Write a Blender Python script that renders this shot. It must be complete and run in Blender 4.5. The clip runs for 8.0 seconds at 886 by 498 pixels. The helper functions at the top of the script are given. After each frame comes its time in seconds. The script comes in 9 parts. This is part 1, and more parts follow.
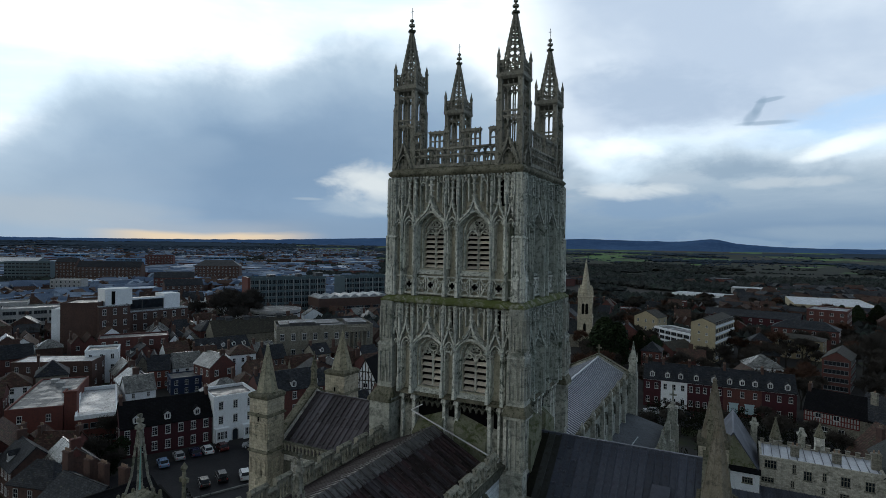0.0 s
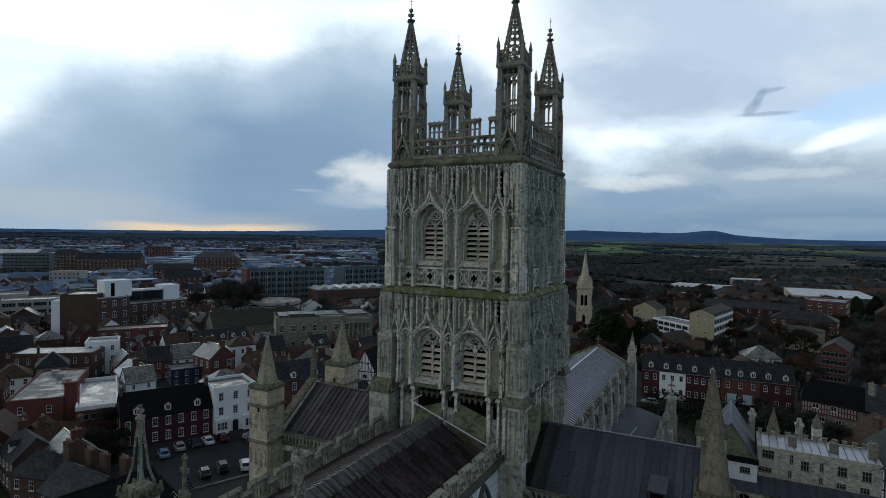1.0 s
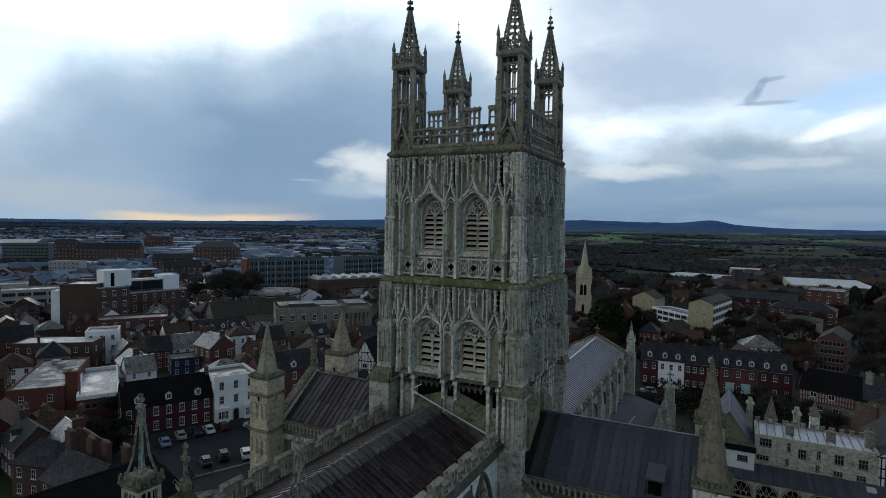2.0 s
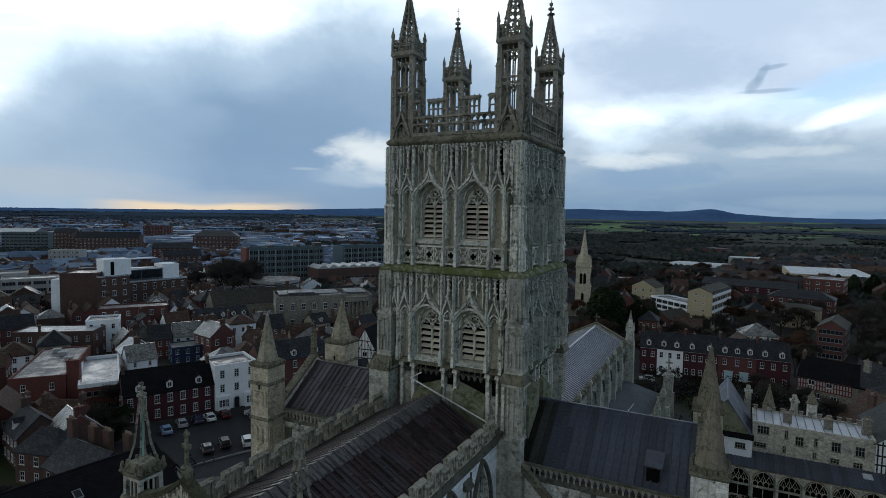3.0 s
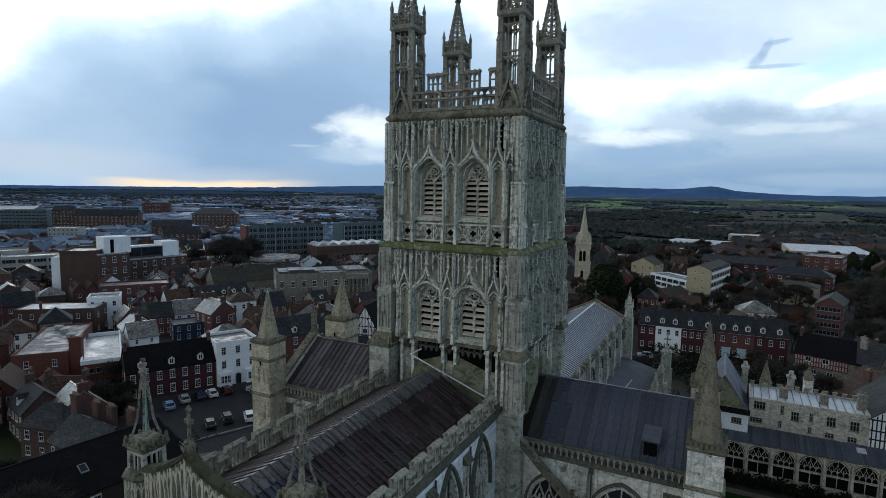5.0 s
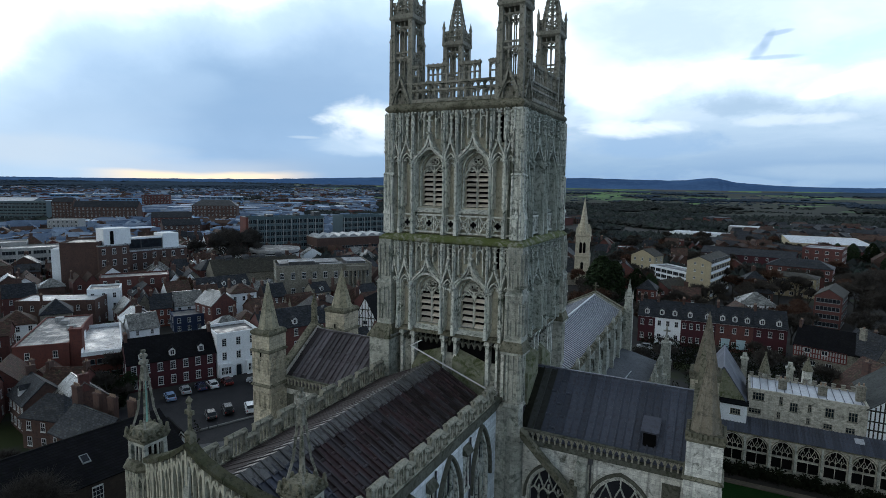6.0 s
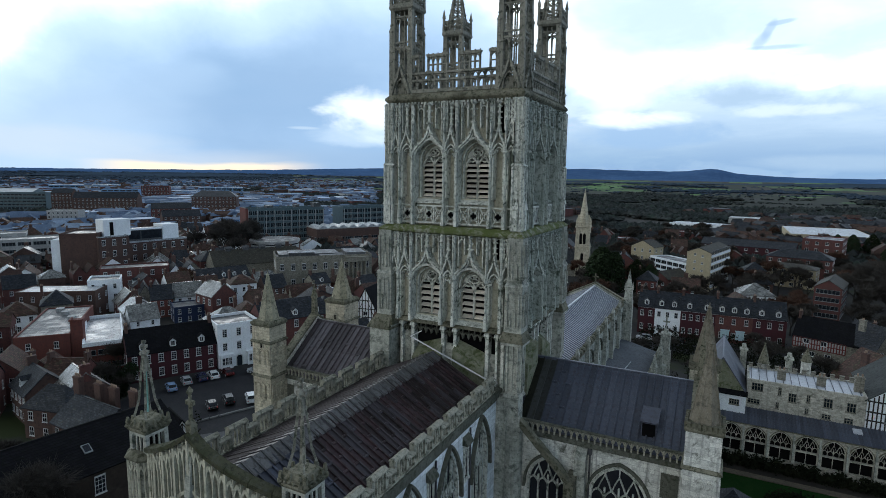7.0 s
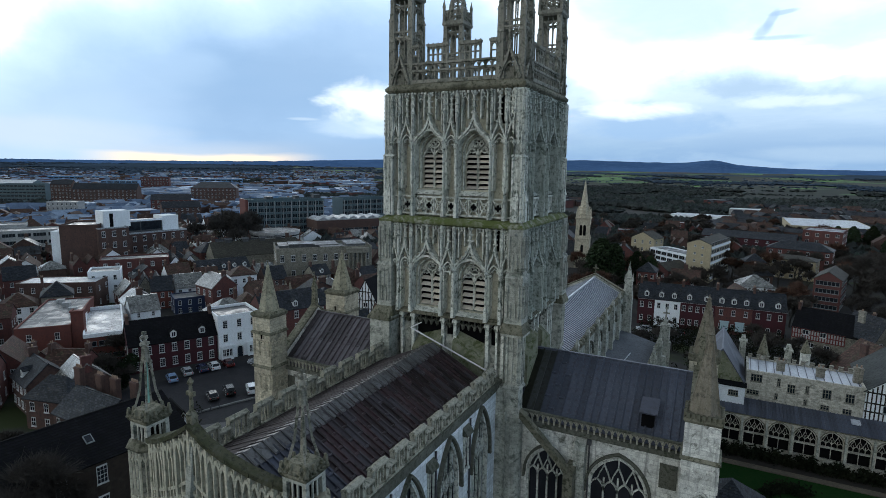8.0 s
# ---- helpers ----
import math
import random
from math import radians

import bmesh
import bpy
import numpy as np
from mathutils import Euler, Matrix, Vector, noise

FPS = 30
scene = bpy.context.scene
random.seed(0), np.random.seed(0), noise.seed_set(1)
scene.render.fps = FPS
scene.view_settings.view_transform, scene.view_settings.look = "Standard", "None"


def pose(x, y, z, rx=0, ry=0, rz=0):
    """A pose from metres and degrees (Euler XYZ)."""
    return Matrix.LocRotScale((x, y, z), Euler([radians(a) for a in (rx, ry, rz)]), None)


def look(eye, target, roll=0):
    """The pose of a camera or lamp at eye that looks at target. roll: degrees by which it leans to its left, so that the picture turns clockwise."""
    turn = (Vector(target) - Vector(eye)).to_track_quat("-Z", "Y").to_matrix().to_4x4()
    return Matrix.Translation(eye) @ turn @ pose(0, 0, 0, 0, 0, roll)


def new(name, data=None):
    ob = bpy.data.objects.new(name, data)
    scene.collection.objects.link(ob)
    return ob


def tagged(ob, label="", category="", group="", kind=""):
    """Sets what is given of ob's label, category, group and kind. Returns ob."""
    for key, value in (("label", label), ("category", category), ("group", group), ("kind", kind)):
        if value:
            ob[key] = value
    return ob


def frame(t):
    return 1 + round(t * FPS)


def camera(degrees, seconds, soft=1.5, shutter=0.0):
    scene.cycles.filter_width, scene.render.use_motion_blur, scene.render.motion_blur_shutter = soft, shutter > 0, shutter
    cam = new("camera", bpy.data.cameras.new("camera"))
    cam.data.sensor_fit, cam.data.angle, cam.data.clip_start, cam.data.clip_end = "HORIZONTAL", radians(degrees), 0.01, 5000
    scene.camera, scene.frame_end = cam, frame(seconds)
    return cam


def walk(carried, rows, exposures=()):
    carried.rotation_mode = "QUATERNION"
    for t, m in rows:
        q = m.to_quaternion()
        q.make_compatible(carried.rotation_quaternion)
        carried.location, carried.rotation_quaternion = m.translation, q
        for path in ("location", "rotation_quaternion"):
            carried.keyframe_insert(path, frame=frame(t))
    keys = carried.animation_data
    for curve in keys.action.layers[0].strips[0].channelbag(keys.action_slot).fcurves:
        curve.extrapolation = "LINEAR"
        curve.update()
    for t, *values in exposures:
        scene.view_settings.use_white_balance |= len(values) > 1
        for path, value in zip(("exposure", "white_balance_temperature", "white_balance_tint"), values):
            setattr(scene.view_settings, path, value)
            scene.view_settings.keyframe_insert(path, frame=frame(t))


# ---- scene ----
# ---------------------------------------------------------------- camera
# x runs north, y west along the nave, z up from the ground; the crossing tower stands on the origin
cam = camera(77.03, 8.0, soft=0.62)
PATH = [  # seconds, eye, yaw, pitch, lean
    (0, 21.85, -50.6, 46.1, 27.214, -0.619, 0.888),
    (0.5, 21.836, -50.578, 46.088, 27.169, -0.956, 0.873),
    (1, 21.821, -50.555, 46.075, 27.13, -1.49, 0.86),
    (1.5, 21.807, -50.532, 46.062, 27.096, -2.009, 0.849),
    (3, 21.764, -50.465, 46.025, 27.015, -3.68, 0.823),
    (3.5, 21.749, -50.442, 46.012, 26.996, -4.289, 0.817),
    (4, 21.735, -50.42, 46, 26.979, -4.915, 0.812),
    (4.5, 21.721, -50.398, 45.988, 26.965, -5.495, 0.809),
    (6, 21.678, -50.33, 45.95, 26.935, -6.837, 0.809),
    (6.5, 21.663, -50.308, 45.938, 26.929, -7.276, 0.812),
    (7, 21.649, -50.285, 45.925, 26.924, -7.751, 0.816),
    (7.5, 21.634, -50.262, 45.912, 26.919, -8.24, 0.822),
    (8, 21.62, -50.24, 45.9, 26.915, -8.627, 0.829),
]


def aimed(x, y, z, yaw, pitch, lean):
    a, p = radians(yaw), radians(pitch)
    way = Vector((-math.sin(a) * math.cos(p), math.cos(a) * math.cos(p), math.sin(p)))
    eye = Vector((x, y, z))
    return look(eye, eye + way, lean)


walk(cam, [(t, aimed(*row)) for t, *row in PATH],
     exposures=[(0, -1.18, 6000, 6.0), (3, -1.08, 5920, 6.0), (4.5, -0.85, 5870, 6.0), (6, -0.58, 5840, 6.0), (8, -0.42, 5820, 6.0)])

# ---------------------------------------------------------------- sky and sun
EAST_LOW, EAST_HIGH = (1.60, 1.55, 1.42, 1), (0.25, 0.275, 0.31, 1)  # the dull cloud deck away from the sunset
NORTH_LOW = (0.58, 0.78, 1.00, 1)  # colder low cloud to the north
SUN_YAW = 54.0  # the low sun's bearing, to the left of the nave's line
world = bpy.data.worlds.new("dusk_sky")
scene.world = world
world.use_nodes = True


class Nodes:
    """A short way of writing node trees."""

    def __init__(self, tree, keep=False):
        self.tree = tree
        if not keep:
            tree.nodes.clear()

    def add(self, kind, **kw):
        n = self.tree.nodes.new(kind)
        for k, v in kw.items():
            if k == "op":
                n.operation = v
            elif k == "data":
                n.data_type = v
            elif k == "blend":
                n.blend_type = v
            elif k == "dims":
                n.noise_dimensions = v
            elif k == "feature":
                n.feature = v
        return n

    def put(self, socket, value):
        if hasattr(value, "is_output"):
            self.tree.links.new(value, socket)
        else:
            socket.default_value = value

    def math(self, op, a, b=0.0, c=0.0):
        n = self.add("ShaderNodeMath", op=op)
        for s, v in zip(n.inputs, (a, b, c)):
            self.put(s, v)
        return n.outputs[0]

    def smooth(self, x, lo, hi, to_lo=0.0, to_hi=1.0):
        n = self.add("ShaderNodeMapRange")
        n.interpolation_type = "SMOOTHSTEP"
        for i, v in enumerate((x, lo, hi, to_lo, to_hi)):
            self.put(n.inputs[i], v)
        return n.outputs[0]

    def mix(self, fac, a, b, blend="MIX"):
        n = self.add("ShaderNodeMix", data="RGBA", blend=blend)
        self.put(n.inputs[0], fac)
        self.put(n.inputs[6], a)
        self.put(n.inputs[7], b)
        return n.outputs[2]

    def scaled(self, vec, sx, sy, sz, ox=0.0, oy=0.0, oz=0.0):
        n = self.add("ShaderNodeMapping")
        self.put(n.inputs[0], vec)
        n.inputs[1].default_value = (ox, oy, oz)
        n.inputs[3].default_value = (sx, sy, sz)
        return n.outputs[0]

    def noise(self, vec, scale, detail=4.0, rough=0.55, distort=0.0):
        n = self.add("ShaderNodeTexNoise")
        if vec is not None:
            self.put(n.inputs["Vector"], vec)
        n.inputs["Scale"].default_value = scale
        n.inputs["Detail"].default_value = detail
        n.inputs["Roughness"].default_value = rough
        n.inputs["Distortion"].default_value = distort
        return n.outputs["Fac"]


def build_sky():
    n = Nodes(world.node_tree)
    sky = n.add("ShaderNodeTexSky")
    sky.sky_type = "NISHITA"
    sky.sun_disc = False
    sky.sun_elevation = radians(4)
    sky.sun_rotation = radians(-SUN_YAW)
    sky.dust_density = 1.5
    clear = n.add("ShaderNodeBackground")
    n.put(clear.inputs[0], sky.outputs[0])
    clear.inputs[1].default_value = 0.12
    way = n.add("ShaderNodeTexCoord").outputs["Generated"]
    sep = n.add("ShaderNodeSeparateXYZ")
    n.put(sep.inputs[0], way)
    x, y, z = sep.outputs
    yaw = n.math("MULTIPLY", n.math("ARCTAN2", n.math("MULTIPLY", x, -1.0), y), 57.3)
    el = n.math("MULTIPLY", n.math("ARCSINE", z), 57.3)
    # clouds lie flatter towards the horizon
    billow = n.noise(n.scaled(way, 1.0, 1.0, 1.5, 0.4, 2.2, 0.3), 6.5, 8, 0.58, 0.2)
    streaks = n.noise(n.scaled(way, 1.0, 1.0, 4.6, 5.4, 1.2, 2.3), 2.6, 7, 0.58, 0.3)
    soft = n.noise(n.scaled(way, 1, 1, 1.8, 8.1, 3.3, 1.0), 2.4, 6, 0.52, 0.2)
    fine = n.noise(n.scaled(way, 1, 1, 2.6, 1.7, 4.4, 6.0), 9.0, 8, 0.6, 0.3)
    waver = n.math("MULTIPLY", n.math("SUBTRACT", billow, 0.5), 1.0)

    def over(base, fac, colour):
        return n.mix(fac, base, (*colour, 1))

    def patch(y0, e0, wy, we, lean=0.0, rag=2.2, lo=1.6, hi=0.0):
        """A cloud or a break round a bearing and a height, in degrees, with a ragged soft edge."""
        a = n.math("DIVIDE", n.math("SUBTRACT", yaw, y0), wy)
        b = n.math("DIVIDE", n.math("SUBTRACT", n.math("SUBTRACT", el, e0), n.math("MULTIPLY", n.math("SUBTRACT", yaw, y0), lean)), we)
        r = n.math("ADD", n.math("MULTIPLY", a, a), n.math("MULTIPLY", b, b))
        return n.smooth(n.math("ADD", r, n.math("MULTIPLY", n.math("SUBTRACT", fine, 0.5), rag * 2)), lo, hi)

    # the open sky: white round the hidden sun, pale blue and lavender veils to the north
    body = n.mix(n.smooth(n.math("ADD", n.math("MULTIPLY", streaks, 0.5), n.math("MULTIPLY", soft, 0.5)), 0.40, 0.60), (2.35, 2.36, 2.34, 1), (1.75, 1.95, 2.1, 1))
    north = n.smooth(yaw, 22.0, 14.0)
    veil = n.mix(n.smooth(soft, 0.34, 0.62), (1.75, 1.82, 1.90, 1), (1.12, 1.26, 1.48, 1))
    body = n.mix(n.math("MULTIPLY", north, n.smooth(n.math("ADD", el, n.math("MULTIPLY", waver, 5.0)), 9.0, 11.5)), body, veil)
    body = over(body, n.math("MULTIPLY", patch(5.6, 14.2, 8.0, 2.6, 0.10), 0.7), (0.92, 1.08, 1.32))
    body = over(body, n.math("MULTIPLY", patch(-8.0, 10.9, 7.5, 1.5, -0.22), 0.75), (0.98, 1.36, 1.85))
    body = over(body, n.math("MULTIPLY", patch(10.5, 9.3, 5.5, 1.25, 0.05), 0.9), (2.2, 2.28, 2.3))
    body = over(body, n.math("MULTIPLY", patch(-2.5, 9.6, 4.0, 0.8, 0.0), 0.6), (1.7, 1.9, 2.1))
    # the bank: its upper edge by bearing, from the north round to the south
    edge = n.add("ShaderNodeValToRGB")
    edge.color_ramp.interpolation = "B_SPLINE"
    stops = ((-15, 7.4), (-8, 7.8), (-4, 8.7), (0, 8.2), (4.5, 8.6), (8, 7.4), (14, 8.0), (20, 13.0), (27, 19.5), (38, 18.4), (42, 18.2), (45, 15.6), (48.5, 17.6), (53, 15.0), (58, 14.2), (62, 12.2), (66, 7.6))
    ramp = edge.color_ramp.elements
    for k, (b, h) in enumerate(stops):
        e = ramp[k] if k < 2 else ramp.new(1.0)
        e.position = (b + 15) / 85
        e.color = (h / 25, h / 25, h / 25, 1)
    n.put(edge.inputs[0], n.math("DIVIDE", n.math("ADD", yaw, 15.0), 85.0))
    top = n.math("MULTIPLY", edge.outputs[0], 25.0)
    depth = n.math("SUBTRACT", top, n.math("ADD", el, n.math("MULTIPLY", waver, 6.5)))
    grey = n.smooth(depth, -2.0, 2.2)
    calm = n.noise(n.scaled(way, 1, 1, 2.2, 2.7, 6.1, 0.4), 1.9, 4, 0.5, 0.3)
    left = n.mix(n.smooth(depth, 0.5, 7.5), (0.95, 1.14, 1.34, 1), (0.50, 0.70, 0.96, 1))
    left = over(left, n.math("MULTIPLY", patch(45.0, 6.6, 13.0, 4.6, -0.12, 0.7, 1.5, 0.0), 0.85), (0.40, 0.585, 0.84))
    left = n.mix(n.math("MULTIPLY", n.smooth(calm, 0.50, 0.66), 0.35), left, (0.80, 0.98, 1.18, 1))
    left = over(left, n.math("MULTIPLY", n.math("MULTIPLY", n.smooth(yaw, 50.0, 63.0), n.smooth(el, 9.0, 2.5)), 0.6), (0.80, 0.95, 1.10))
    left = over(left, n.math("MULTIPLY", patch(61.0, 2.2, 9.0, 1.4, 0.0, 0.8), 0.5), (0.92, 0.96, 1.00))
    left = over(left, n.math("MULTIPLY", n.math("MULTIPLY", n.smooth(streaks, 0.50, 0.62), n.smooth(el, 6.0, 2.0)), 0.35), (0.82, 0.93, 1.05))
    right = n.mix(n.smooth(el, 0.6, 6.5), (0.35, 0.53, 0.78, 1), (0.74, 0.90, 1.06, 1))
    right = n.mix(n.smooth(streaks, 0.42, 0.60), right, n.mix(n.smooth(el, 1.0, 6.5), (0.44, 0.62, 0.83, 1), (0.92, 1.05, 1.18, 1)))
    right = over(right, n.math("MULTIPLY", n.smooth(fine, 0.48, 0.64), 0.55), (0.52, 0.69, 0.89))
    right = over(right, n.math("MULTIPLY", patch(7.5, 4.0, 6.5, 1.1, 0.0, 2.6), 0.8), (0.45, 0.65, 0.92))
    right = over(right, n.math("MULTIPLY", patch(9.0, 5.3, 4.6, 0.7, 0.0, 3.4, 1.9, -0.2), 0.75), (1.5, 1.52, 1.5))
    right = over(right, n.math("MULTIPLY", patch(-4.5, 5.8, 4.5, 0.5, 0.0, 2.6), 0.6), (1.2, 1.26, 1.3))
    right = over(right, n.math("MULTIPLY", patch(-8.5, 1.3, 7.0, 0.7, 0.0, 1.6), 0.4), (0.72, 0.86, 0.98))
    left = over(left, n.math("MULTIPLY", n.math("MULTIPLY", n.smooth(el, 4.0, 1.0), n.smooth(yaw, 52.0, 42.0)), 0.6), (0.36, 0.52, 0.74))
    body = n.mix(n.math("MULTIPLY", grey, 0.96), body, n.mix(n.smooth(yaw, 15.0, 28.0), right, left))
    # breaks at the bank's northern end and over the northern cloud, thin scraps of dark cloud
    body = over(body, n.math("MULTIPLY", patch(33.6, 5.7, 4.6, 2.0, 0.0, 2.6, 2.0, -0.4), 0.9), (1.62, 1.62, 1.56))
    body = over(body, n.math("MULTIPLY", patch(35.5, 3.6, 5.0, 1.1, 0.0, 1.6), 0.55), (1.00, 1.12, 1.22))
    body = over(body, n.math("MULTIPLY", patch(40.9, 4.2, 1.5, 0.16, 0.0, 0.5), 0.5), (0.95, 1.05, 1.14))
    body = over(body, n.math("MULTIPLY", patch(-8.4, 8.6, 3.4, 0.75, -0.25, 1.4), 0.95), (2.1, 2.12, 2.05))
    for y0, e0, wy, we, lean in ((-2.7, 11.0, 2.4, 0.22, 0.02), (-1.6, 11.6, 0.75, 0.62, -0.5), (-2.1, 12.4, 0.55, 0.6, -1.0), (-3.0, 12.95, 1.1, 0.20, -0.1)):
        body = over(body, n.math("MULTIPLY", patch(y0, e0, wy, we, lean, 0.9, 1.5, 0.2), 0.62), (0.60, 0.78, 0.98))
    # overhead and away from the sunset the deck is one dull grey, colder to the north
    toward = n.math("ADD", n.math("MULTIPLY", x, -math.sin(radians(30))), n.math("MULTIPLY", y, math.cos(radians(30))))
    body = n.mix(n.smooth(el, 27.0, 60.0), body, (0.27, 0.31, 0.36, 1))
    low = n.mix(n.smooth(x, 0.05, 0.85), EAST_LOW, NORTH_LOW)
    body = n.mix(n.smooth(toward, 0.35, -0.5), body, n.mix(n.smooth(el, 10.0, 55.0), low, EAST_HIGH))
    # last light under the cloud's edge above the horizon
    near = n.math("MULTIPLY", n.smooth(yaw, 38.0, 47.0), n.smooth(yaw, 61.0, 54.0))
    lift = n.math("ADD", el, n.math("MULTIPLY", n.math("SUBTRACT", streaks, 0.5), 1.8))
    body = n.mix(n.math("MULTIPLY", n.math("MULTIPLY", near, n.smooth(lift, 2.0, 0.5)), 0.35), body, (1.2, 1.08, 0.95, 1))
    glow = n.math("MULTIPLY", near, n.smooth(lift, 0.75, 0.30))
    body = n.mix(n.math("MULTIPLY", glow, 0.9), body, (1.75, 1.32, 0.86, 1))
    clouds = n.add("ShaderNodeBackground")
    n.put(clouds.inputs[0], body)
    clouds.inputs[1].default_value = 1.15
    both = n.add("ShaderNodeMixShader")
    n.put(both.inputs[0], n.smooth(n.math("ADD", soft, n.math("MULTIPLY", grey, 0.3)), 0.30, 0.42, 0.72, 1.0))
    n.put(both.inputs[1], clear.outputs[0])
    n.put(both.inputs[2], clouds.outputs[0])
    out = n.add("ShaderNodeOutputWorld")
    n.put(out.inputs[0], both.outputs[0])


build_sky()
sun_data = bpy.data.lights.new("sun", "SUN")
sun_data.energy, sun_data.angle, sun_data.color = 0.5, radians(20), (1.0, 0.9, 0.78)
sun = new("sun", sun_data)
sun.matrix_world = look((0, 0, 200), (120 * math.sin(radians(SUN_YAW)), -120 * math.cos(radians(SUN_YAW)), 200 - 25))

# ---------------------------------------------------------------- materials


def surface(name, colours, scale=1.0, grain=12.0, rough=0.85, bump=0.25, streak=0.0, metal=0.0, spec=0.3,
            stain=None, stain_at=(0.52, 0.68), per_piece=0.0, island=False, streak_colour=None, wet=0.0, odd_piece=None):
    """colours: two or three base colours mixed by broad and fine noise in metres; stain: a colour in patches;
    streak: how strongly rain has run down it; per_piece: how far single pieces differ."""
    m = bpy.data.materials.new(name)
    m.use_nodes = True
    n = Nodes(m.node_tree)
    at = n.add("ShaderNodeTexCoord").outputs["Object"]
    broad = n.noise(at, 0.35 * scale, 5, 0.6, 0.4)
    fine = n.noise(at, grain * scale, 6, 0.65)
    c = n.mix(n.smooth(broad, 0.35, 0.66), (*colours[0], 1), (*colours[1], 1))
    if len(colours) > 2:
        mid = n.noise(at, 2.3 * scale, 5, 0.65, 0.3)
        c = n.mix(n.smooth(mid, 0.46, 0.68), c, (*colours[2], 1))
    if stain:
        s = n.noise(n.scaled(at, 1, 1, 1, 7.3, 2.9, 4.1), 0.9 * scale, 8, 0.7, 0.6)
        c = n.mix(n.smooth(s, *stain_at), c, (*stain, 1))
    if streak:
        s = n.noise(n.scaled(at, 1.6, 1.6, 0.10), 1.7 * scale, 6, 0.62, 0.2)
        dark = streak_colour or tuple(0.35 * v for v in colours[0])
        c = n.mix(n.math("MULTIPLY", n.smooth(s, 0.5, 0.72), streak), c, (*dark, 1))
    speck = n.smooth(fine, 0.25, 0.8, 0.78, 1.2)
    grey = n.add("ShaderNodeCombineColor")
    for i in range(3):
        n.put(grey.inputs[i], speck)
    c = n.mix(1.0, c, grey.outputs[0], "MULTIPLY")
    if per_piece:
        if island:
            rnd = n.add("ShaderNodeNewGeometry").outputs["Random Per Island"]
        else:
            rnd = n.add("ShaderNodeObjectInfo").outputs["Random"]
        v = n.smooth(rnd, 0.0, 1.0, 1 - per_piece, 1 + per_piece)
        g = n.add("ShaderNodeCombineColor")
        for i in range(3):
            n.put(g.inputs[i], v)
        c = n.mix(1.0, c, g.outputs[0], "MULTIPLY")
    if odd_piece:
        other = n.math("FRACT", n.math("MULTIPLY", n.add("ShaderNodeObjectInfo").outputs["Random"], 7.31))
        c = n.mix(n.smooth(other, 0.55, 1.0), c, (*odd_piece, 1))
    b = n.add("ShaderNodeBsdfPrincipled")
    n.put(b.inputs["Base Color"], c)
    gloss = n.smooth(fine, 0.2, 0.8, max(rough - 0.12, 0.05), min(rough + 0.1, 1))
    if wet:
        pool = n.smooth(n.noise(n.scaled(at, 1, 1, 1, 3.1, 8.2, 5.5), 0.28 * scale, 6, 0.6, 0.5), 0.47, 0.60)
        gloss = n.math("SUBTRACT", gloss, n.math("MULTIPLY", n.math("MULTIPLY", pool, wet), gloss))
    n.put(b.inputs["Roughness"], gloss)
    b.inputs["Metallic"].default_value = metal
    b.inputs["Specular IOR Level"].default_value = spec
    if bump:
        bp = n.add("ShaderNodeBump")
        bp.inputs["Strength"].default_value = bump
        bp.inputs["Distance"].default_value = 0.05
        n.put(bp.inputs["Height"], n.math("ADD", fine, n.math("MULTIPLY", broad, 1.5)))
        n.put(b.inputs["Normal"], bp.outputs[0])
    o = n.add("ShaderNodeOutputMaterial")
    n.put(o.inputs[0], b.outputs[0])
    return m


def coursed(name, colours, mortar, width, height, rough=0.85, stain=None, streak=0.0, joint=0.02, vary=0.15, **more):
    """Masonry in courses for walls seen from afar: blocks of width x height metres."""
    m = surface(name, colours, rough=rough, stain=stain, streak=streak, **{"bump": 0.2, **more})
    n = Nodes(m.node_tree, True)
    b = next(k for k in m.node_tree.nodes if k.type == "BSDF_PRINCIPLED")
    old = b.inputs["Base Color"].links[0].from_socket
    at = n.add("ShaderNodeTexCoord").outputs["Object"]
    sep = n.add("ShaderNodeSeparateXYZ")
    n.put(sep.inputs[0], at)
    comb = n.add("ShaderNodeCombineXYZ")
    n.put(comb.inputs[0], n.math("ADD", sep.outputs[0], sep.outputs[1]))
    n.put(comb.inputs[1], sep.outputs[2])
    br = n.add("ShaderNodeTexBrick")
    n.put(br.inputs["Vector"], comb.outputs[0])
    br.inputs["Scale"].default_value = 1.0
    br.inputs["Brick Width"].default_value = width
    br.inputs["Row Height"].default_value = height
    br.inputs["Mortar Size"].default_value = joint
    br.inputs["Mortar Smooth"].default_value = 0.3
    br.inputs["Color1"].default_value = (1 - vary, 1 - vary, 1 - vary, 1)
    br.inputs["Color2"].default_value = (1 + vary, 1 + vary, 1 + vary, 1)
    br.inputs["Mortar"].default_value = (*mortar, 1)
    n.put(b.inputs["Base Color"], n.mix(1.0, old, br.outputs["Color"], "MULTIPLY"))
    return m


